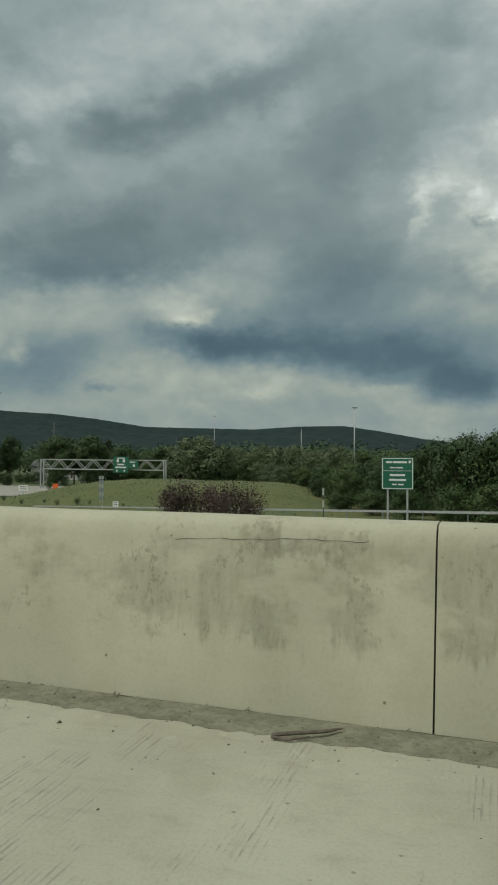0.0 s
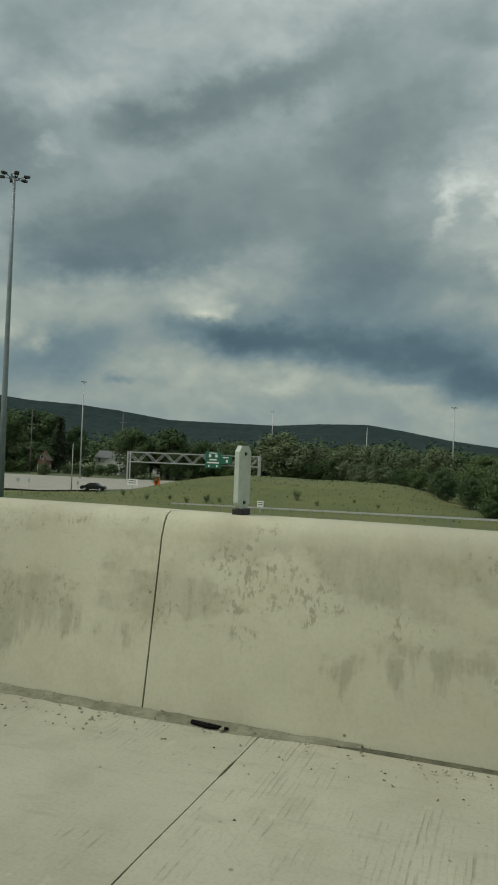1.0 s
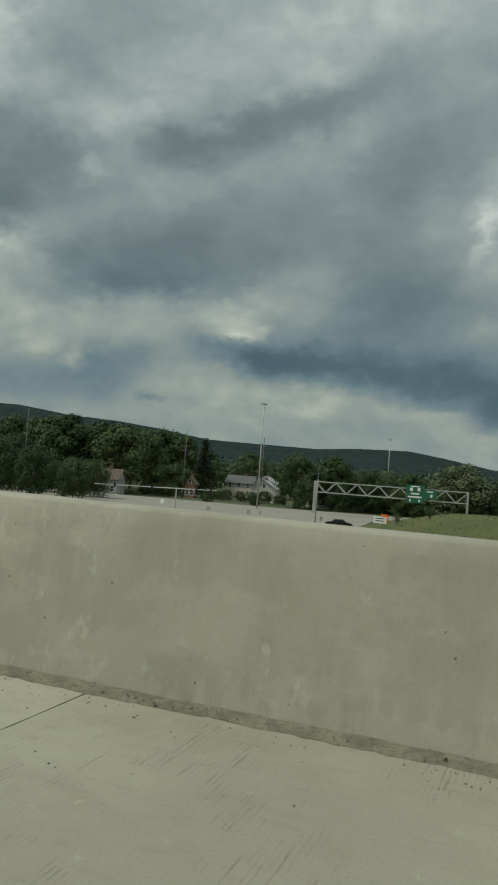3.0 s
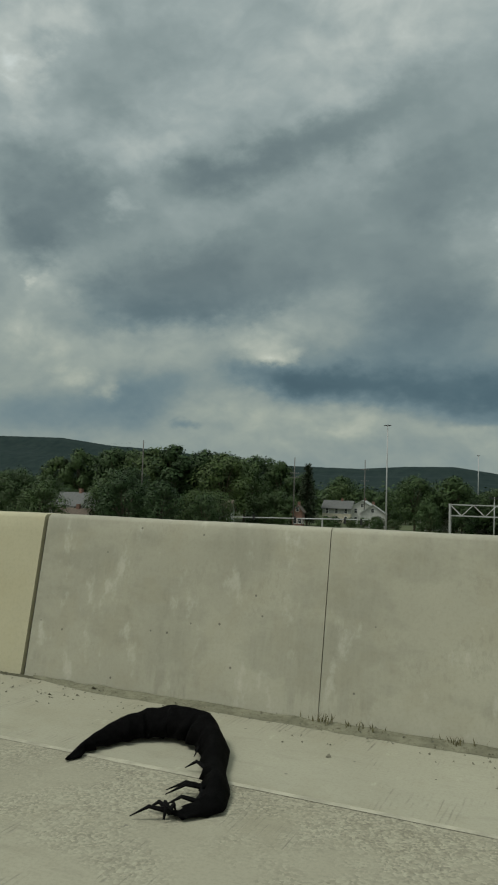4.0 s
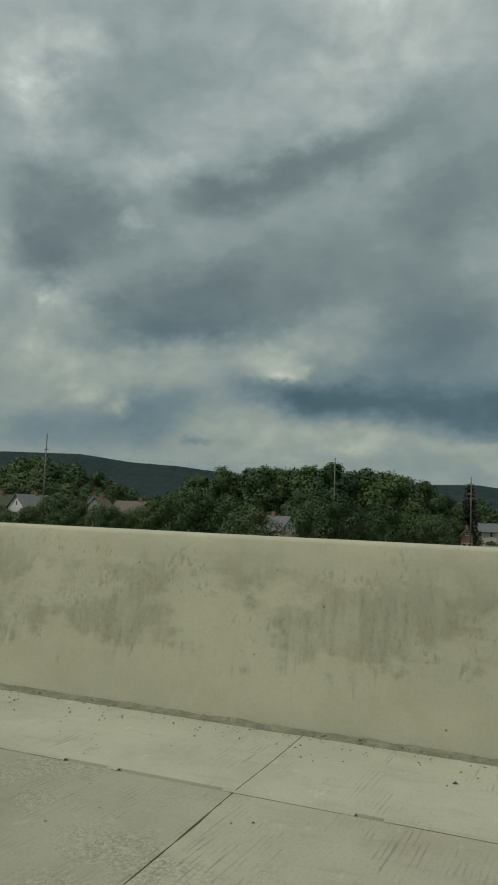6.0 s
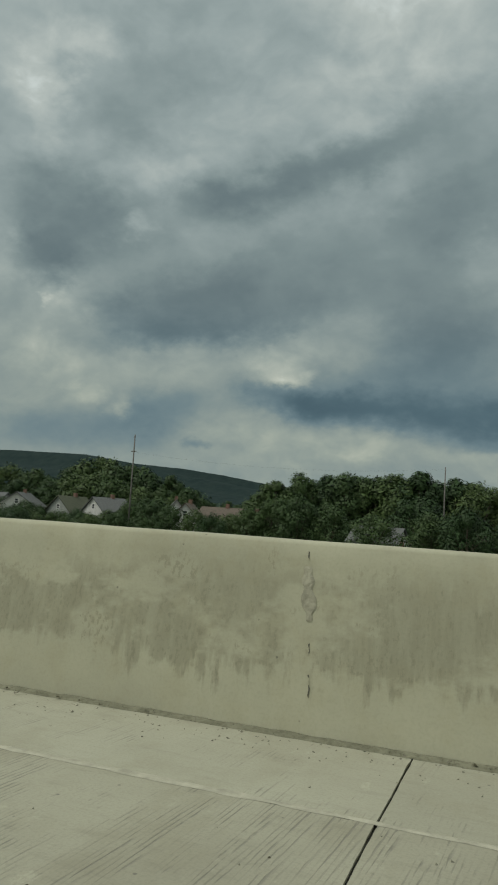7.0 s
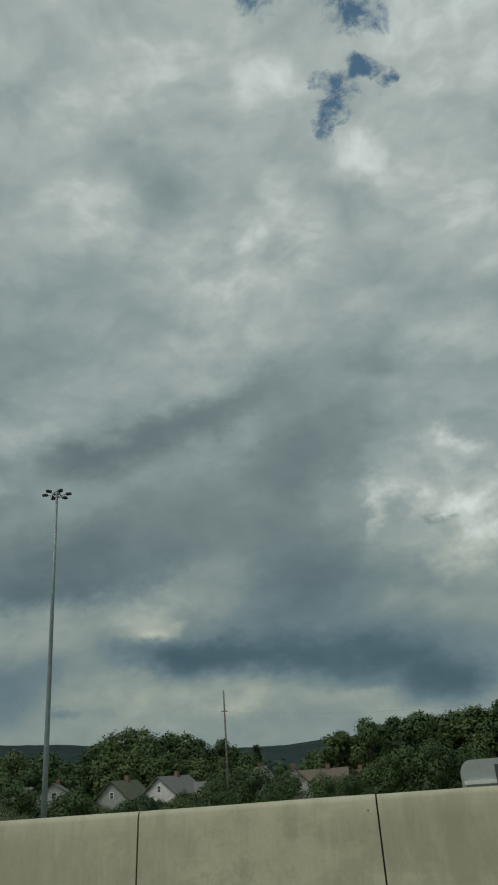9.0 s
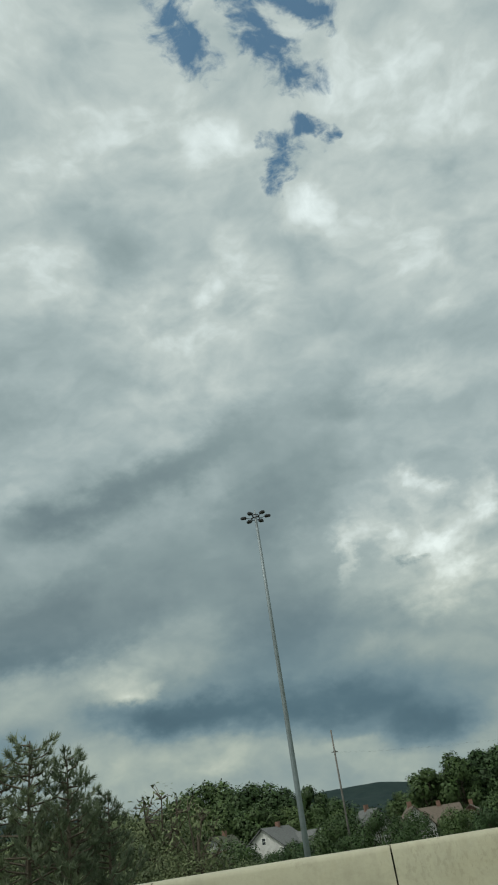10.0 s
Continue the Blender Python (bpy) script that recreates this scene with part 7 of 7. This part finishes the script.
# ---- fallen sign sheets, folded stand and black bag by the second grate ----
S1 = [(-102.36, -0.95, 0.0), (-102.20, -0.02, 0.0), (-101.20, -0.16, 0.0), (-101.28, -0.92, 0.0)]
S0 = [(-102.40, -0.98, 0.0), (-102.24, -0.05, 0.0), (-101.33, -0.16, 0.0), (-101.40, -0.97, 0.0)]
for corners, z in ((S0, 0.010), (S1, 0.024)):
    root = thing("folded_sign", Matrix.Identity(4), "white-backed work sign lying flat on the gutter slab", "road sign", "fallen work signs")
    part("sheet", sheet(corners, z - 0.004, z + 0.006, 0.04), M_WHITE, root)
fold = thing("folded_stand", along(-101.2, -0.2), "folded aluminium sign stand lying along the gutter", "sign stand")
inv = along(-101.2, -0.2).inverted()
for (xa, oa, za), (xb, ob_, zb) in (((-102.12, -0.16, 0.33), (-100.55, -0.05, 0.16)), ((-101.95, -0.20, 0.22), (-100.30, -0.16, 0.07)), ((-101.8, -0.30, 0.13), (-100.62, -0.34, 0.05)), ((-102.0, -0.24, 0.18), (-100.45, -0.24, 0.045))):
    leg_tube(fold, inv @ P(xa, oa, za), inv @ P(xb, ob_, zb))
hub_ = part("hub", box(-0.025, 0.03, -0.045, 0.045, -0.10, 0.09, 0.01, inv @ along(-102.16, -0.2, 0.24)), M_BLACK, fold)
for dz in (-0.03, 0.055):
    bm = bmesh.new()
    put_tube(bm, [inv @ P(-102.10 + 0.24 * k / 120, -0.22 + 0.035 * math.cos(k * 0.6), 0.23 + dz + 0.035 * math.sin(k * 0.6)) for k in range(121)], 0.007, 5)
    part("spring", bm, M_BLACK, fold)
for x, o, z in ((-100.95, -0.12, 0.20), (-100.72, -0.2, 0.13), (-101.3, -0.2, 0.2)):
    part("clamp", box(-0.028, 0.028, -0.02, 0.02, -0.02, 0.028, 0.006, inv @ along(x, o, z, 25)), M_BLACK, fold)
M_BAGBLACK = plain("black_bag_plastic", (0.010, 0.010, 0.010), 0.38, vary=0.4, size=10)
black_bag = thing("sandbag", along(-101.80, -0.42, 0.034, 12), "shiny crumpled black plastic sandbag on the fallen signs", "sandbag")
bm = bmesh.new()
bmesh.ops.create_icosphere(bm, subdivisions=5, radius=1)
for v in bm.verts:
    u, w, h = v.co
    rise = 0.13 + 0.17 * smooth(-0.25, 0.9, u) - 0.05 * math.exp(-((u + 0.12) / 0.10) ** 2)
    tip = smooth(0.55, 1.0, u) * smooth(-0.2, 0.8, h)
    q = Vector((u * 0.30 + 0.05 * tip, w * 0.15 * (1 - 0.45 * smooth(0.1, 1.0, u)), (h * 0.5 + 0.5) * rise + 0.14 * tip))
    fold_ = abs(noise.noise((u * 2.6, w * 2.2 + h, 3))) + 0.6 * abs(noise.noise((u * 6, w * 5 + h * 3, 8)))
    q += Vector((u, w, h * 0.6)) * (0.045 * (0.5 - fold_))
    v.co = (q.x, q.y, max(q.z, 0.0))
part("bag_body", bm, M_BAGBLACK, black_bag, smooth=True)

# ---- the torn tyre tread ----
tread = thing("tyre_tread", Matrix.Identity(4), "torn black strip of tyre tread curled on the road", "tyre scrap")
spine = [(-83.47, -1.16, 0.012, 0.01), (-83.47, -0.96, 0.06, 0.09), (-83.43, -0.80, 0.10, 0.15), (-83.35, -0.67, 0.13, 0.20), (-83.22, -0.60, 0.15, 0.22), (-83.05, -0.62, 0.15, 0.20), (-82.91, -0.78, 0.12, 0.15), (-82.80, -1.00, 0.08, 0.10), (-82.70, -1.19, 0.08, 0.12), (-82.66, -1.33, 0.05, 0.13), (-82.74, -1.46, 0.012, 0.07)]
bm = bmesh.new()
rings = []
for i in range(61):
    f = i / 60 * (len(spine) - 1)
    k = min(int(f), len(spine) - 2)
    a, b = Vector(spine[k]), Vector(spine[k + 1])
    c = a.lerp(b, f - k)
    d2 = (Vector(spine[min(k + 2, 10)]) - Vector(spine[max(k - 1, 0)])).to_2d().normalized()
    nx, ny = -d2.y, d2.x
    ragged = 0.04 * noise.noise((i * 0.9, 0, 3)) + 0.035 * noise.noise((i * 2.7, 5, 1))
    row = []
    for j in range(7):
        s = j / 6 - 0.5
        w = c[3] * (s + (ragged / max(c[3], 0.05) * (1 if s < -0.3 else 0)))
        z = c[2] * (1 - (2 * s) ** 2 * 0.85) + 0.006 + 0.01 * noise.noise((i * 0.4, j * 0.8, 7))
        row.append(bm.verts.new(P(c[0] + nx * w, c[1] + ny * w, max(z, 0.004))))
    rings.append(row)
for a, b in zip(rings, rings[1:]):
    for j in range(6):
        bm.faces.new((a[j], b[j], b[j + 1], a[j + 1]))
bmesh.ops.solidify(bm, geom=bm.faces[:], thickness=0.012)
part("rubber_band", bm, M_RUBBER, tread, smooth=True)
random.seed(5)
for k in range(16):
    f = random.uniform(0.55, 1.0)
    c = Vector(spine[min(int(f * 10), 10)])
    if k > 9:
        c = Vector(spine[10])
    e = Vector((random.uniform(-0.16, 0.02), random.uniform(-0.10, 0.10)))
    side = -0.35 * c[3]
    part("cord_strand", tube([P(c[0] + side, c[1], 0.03), P(c[0] + side + e.x * 0.5, c[1] + e.y * 0.6, 0.05), P(c[0] + side + e.x, c[1] + e.y, 0.012)], [0.012, 0.008, 0.002], 5), M_RUBBER, tread)

# ---- plants that grow in the joint at the parapet's foot ----
def tuft(x, o, h, n, mat, name, label, seed, spread=0.05):
    random.seed(seed)
    bm = bmesh.new()
    for _ in range(int(n * 2.4)):
        a, l = random.uniform(0, 6.28), h * random.uniform(0.45, 1.0)
        bx_, by_ = random.gauss(0, spread), random.gauss(0, spread * 0.4)
        bend_ = random.uniform(0.2, 0.95) * l
        w = random.uniform(0.0015, 0.0035)
        pts = [Vector((bx_, by_, 0)), Vector((bx_ + math.cos(a) * bend_ * 0.35, by_ + math.sin(a) * bend_ * 0.2, l * 0.6)), Vector((bx_ + math.cos(a) * bend_, by_ + math.sin(a) * bend_ * 0.5, l))]
        side = Vector((-math.sin(a), math.cos(a), 0)) * w
        v = [bm.verts.new(q) for q in (pts[0] - side, pts[0] + side, pts[1] + side, pts[1] - side, pts[2])]
        bm.faces.new((v[0], v[1], v[2], v[3]))
        bm.faces.new((v[3], v[2], v[4]))
    ob = part(name, bm, mat)
    ob.matrix_world = along(x, o, 0.0)
    return tagged(ob, label, "grass", "weeds at the parapet foot", "stuff")


def leafy_weed(x, o, h, seed, label, lean=0.0, leaves=34):
    random.seed(seed)
    root = thing("leafy_weed", along(x, o), label, "weed", "weeds at the parapet foot")
    bm, cb = bmesh.new(), bmesh.new()
    for s in range(4):
        tip = Vector((random.gauss(lean, 0.05), random.gauss(-0.03, 0.03), h * random.uniform(0.6, 1.0)))
        put_tube(bm, [(random.gauss(0, 0.015), 0, 0), tip * 0.5, tip], [0.006, 0.004, 0.002], 5)
        for _ in range(leaves):
            t = random.uniform(0.15, 1.0)
            p = tip * t + Vector((random.gauss(0, 0.035), random.gauss(0, 0.025), random.gauss(0, 0.02)))
            leaf(cb, p, 0.030 * (1.25 - 0.6 * t), Vector((random.gauss(0, 1), -0.8, 0.6)))
    part("stem", bm, M_TWIG, root)
    part("leaves", cb, M_WEED, root)


leafy_weed(-88.32, -0.05, 0.50, 3, "leafy green weed growing at the parapet foot", -0.05, 44)
leafy_weed(-87.90, -0.05, 0.32, 4, "small leafy green weed at the parapet foot", -0.03, 30)
leafy_weed(-93.96, -0.06, 0.06, 9, "low leafy weed beside the grass tufts", 0.0, 9)
leafy_weed(-80.25, -0.10, 0.42, 12, "wilted brown-green weed leaning on the parapet", -0.10, 26)
leafy_weed(-95.15, -0.04, 0.16, 14, "small green weed at the tan panel joint", 0.0, 14)
random.seed(41)
spots_ = [-84.95 - 0.33 * i + random.uniform(-0.14, 0.14) for i in range(46)]
for i, x in enumerate(spots_):
    dense = x < -96.3
    tuft(x, -random.uniform(0.02, 0.12), random.uniform(0.04, 0.10) + (0.05 if dense else 0), random.randint(7, 14) + (30 if dense else 0), M_STRAW if i % 4 else M_WEED, "grass_tuft", "tuft of dry grass in the gutter dirt", 100 + i, 0.04 + (0.05 if dense else 0))
for i, x in enumerate((-76.6, -77.3, -81.9, -82.4, -82.62, -88.0, -88.45, -100.2, -100.05, -99.85, -68.3, -69.2, -69.6)):
    tuft(x, -0.05, random.uniform(0.04, 0.09) + (0.12 if x < -99.8 else 0), 22 if x < -99.8 else 12, M_STRAW, "grass_tuft", "tuft of dry grass in the gutter dirt", 300 + i)

# ---- litter: sticks, strips, clods ----
def stick(pts, r, label, mat=M_TWIG, name="stick"):
    return tagged(part(name, tube([P(*q) for q in pts], [r] * (len(pts) - 1) + [r * 0.4], 6), mat), label, "stick" if mat is M_TWIG else "litter")


stick(((-0.74, -0.30, 0.02), (-0.64, -0.27, 0.03), (-0.52, -0.20, 0.03), (-0.46, -0.14, 0.03)), 0.009, "dry forked twig on the gutter dirt")
stick(((-0.74, -0.31, 0.015), (-0.66, -0.31, 0.012), (-0.58, -0.26, 0.02)), 0.007, "dry twig on the gutter dirt")
stick(((-41.86, -0.05, 0.03), (-41.72, -0.09, 0.04), (-41.58, -0.07, 0.045), (-41.47, -0.02, 0.03)), 0.0065, "black rubber strip lying at the parapet foot", M_RUBBER, "rubber_strip")
stick(((-37.7, -0.12, 0.03), (-37.5, -0.2, 0.04), (-37.2, -0.16, 0.03)), 0.007, "black rubber strip lying at the parapet foot", M_RUBBER, "rubber_strip")
stick(((-94.95, -0.12, 0.03), (-95.3, -0.20, 0.05), (-95.75, -0.24, 0.02)), 0.016, "bent pale stick by the tan panel joint")
stick(((-95.0, -0.18, 0.02), (-95.5, -0.27, 0.02)), 0.010, "thin dark stick by the tan panel joint")
stick(((-21.26, -0.07, 0.012), (-21.17, -0.09, 0.016), (-21.08, -0.075, 0.012)), 0.012, "flat dark scrap on the road beside the joint", M_RUBBER, "rubber_strip")
stick(((-153.57, -0.70, 0.015), (-153.70, -0.66, 0.02), (-153.82, -0.58, 0.012)), 0.012, "muddy stick on the asphalt patch")
stick(((-30.97, -0.61, 0.006), (-30.93, -0.62, 0.007)), 0.012, "dark flat pebble on the road", M_STONE, "pebble")


M_CLOD = plain("dark_earth", (0.055, 0.049, 0.028), 0.95, vary=0.4, size=30)
M_CLOD.node_tree.nodes["Principled BSDF"].inputs["Specular IOR Level"].default_value = 0.08


def clod(x, o, r, seed, mat, name, label, flat=0.5):
    bm = bmesh.new()
    bmesh.ops.create_icosphere(bm, subdivisions=3, radius=r)
    for v in bm.verts:
        q = v.co / r
        v.co *= 1 + 0.7 * noise.noise(q * 1.3 + Vector((seed, 0, 0))) + 0.5 * noise.noise(q * 3.1 + Vector((0, seed, 0)))
        v.co.x *= 1.35
        v.co.z = max(v.co.z * flat + r * flat * 0.75, 0.0)
    ob = part(name, bm, mat)
    ob.matrix_world = along(x, o, 0.0, seed * 40)
    return tagged(ob, label, "debris", "road debris")


for i, (x, o, r, m_, lab) in enumerate(((-113.92, -0.16, 0.06, M_CLOD, "dark clod of rusty debris at the gutter"), (-113.82, -0.23, 0.035, M_CLOD, "dark clod of rusty debris at the gutter"), (-113.99, -0.2, 0.035, M_CLOD, "dark clod of rusty debris at the gutter"),
                                    (-162.36, -0.96, 0.045, M_CLOD, "dark lump of dirt on the bridge deck"), (-162.26, -1.04, 0.04, M_CLOD, "dark lump of dirt on the bridge deck"), (-170.66, -0.12, 0.05, M_CLOD, "dark lump of dirt at the bridge parapet"),
                                    (-159.0, -0.42, 0.035, M_LIP, "pale stone on the bridge deck"), (-157.75, -0.24, 0.022, M_CLOD, "flat dark lump on the bridge deck"), (-156.5, -0.06, 0.05, M_LIP, "pale chunk of concrete at the open joint"),
                                    (-10.5, -0.61, 0.03, M_LIP, "pale flat scrap on the road"), (-92.3, -0.14, 0.035, M_LIP, "pale scrap at the parapet foot"), (-95.1, -0.13, 0.07, M_LIP, "pale crumpled litter by the joint"), (-95.0, -0.14, 0.06, M_LIP, "pale crumpled litter by the joint"),
                                    (-115.65, -0.06, 0.03, M_CLOD, "dark lump at the parapet foot"), (-105.9, -0.06, 0.05, M_STONE, "clod of dirt at the parapet foot"), (-71.95, -0.05, 0.09, M_STONE, "broken concrete at the parapet foot"), (-71.85, -0.07, 0.06, M_STONE, "broken concrete at the parapet foot"), (-39.9, 0.02, 0.09, M_DIRT, "damp mound of dirt at the parapet foot"))):
    clod(x, o, r, i + 1, m_, "clod", lab, 0.4)

# grit along the gutter, too fine to count
random.seed(61)
bm = bmesh.new()
for _ in range(15000):
    x = random.uniform(-200, 8)
    o = -abs(random.gauss(0, 0.19)) - 0.01 if random.random() < 0.9 else -random.uniform(0, 3.0)
    if any(ga - 0.03 < x < gb + 0.03 and o1 < o < o0 for ga, gb, o0, o1 in GRATES):
        continue
    r = random.uniform(0.003, 0.008) * (2.2 if random.random() < 0.05 else 1)
    c = P(x, o, r * 0.4 + (0.012 if o > -0.2 else 0))
    tw = random.uniform(0, 6.28)
    vs = [bm.verts.new(c + Vector((r * random.uniform(0.7, 1.4) * math.cos(tw + a), r * random.uniform(0.7, 1.4) * math.sin(tw + a), z * r))) for a, z in ((0, -0.3), (2.1, -0.3), (4.2, -0.3), (1.0, 0.7))]
    for f in ((0, 1, 3), (1, 2, 3), (2, 0, 3)):
        bm.faces.new([vs[k] for k in f])
tagged(part("road_grit", bm, M_STONE), "loose grit and small stones along the gutter", "grit", "", "stuff")
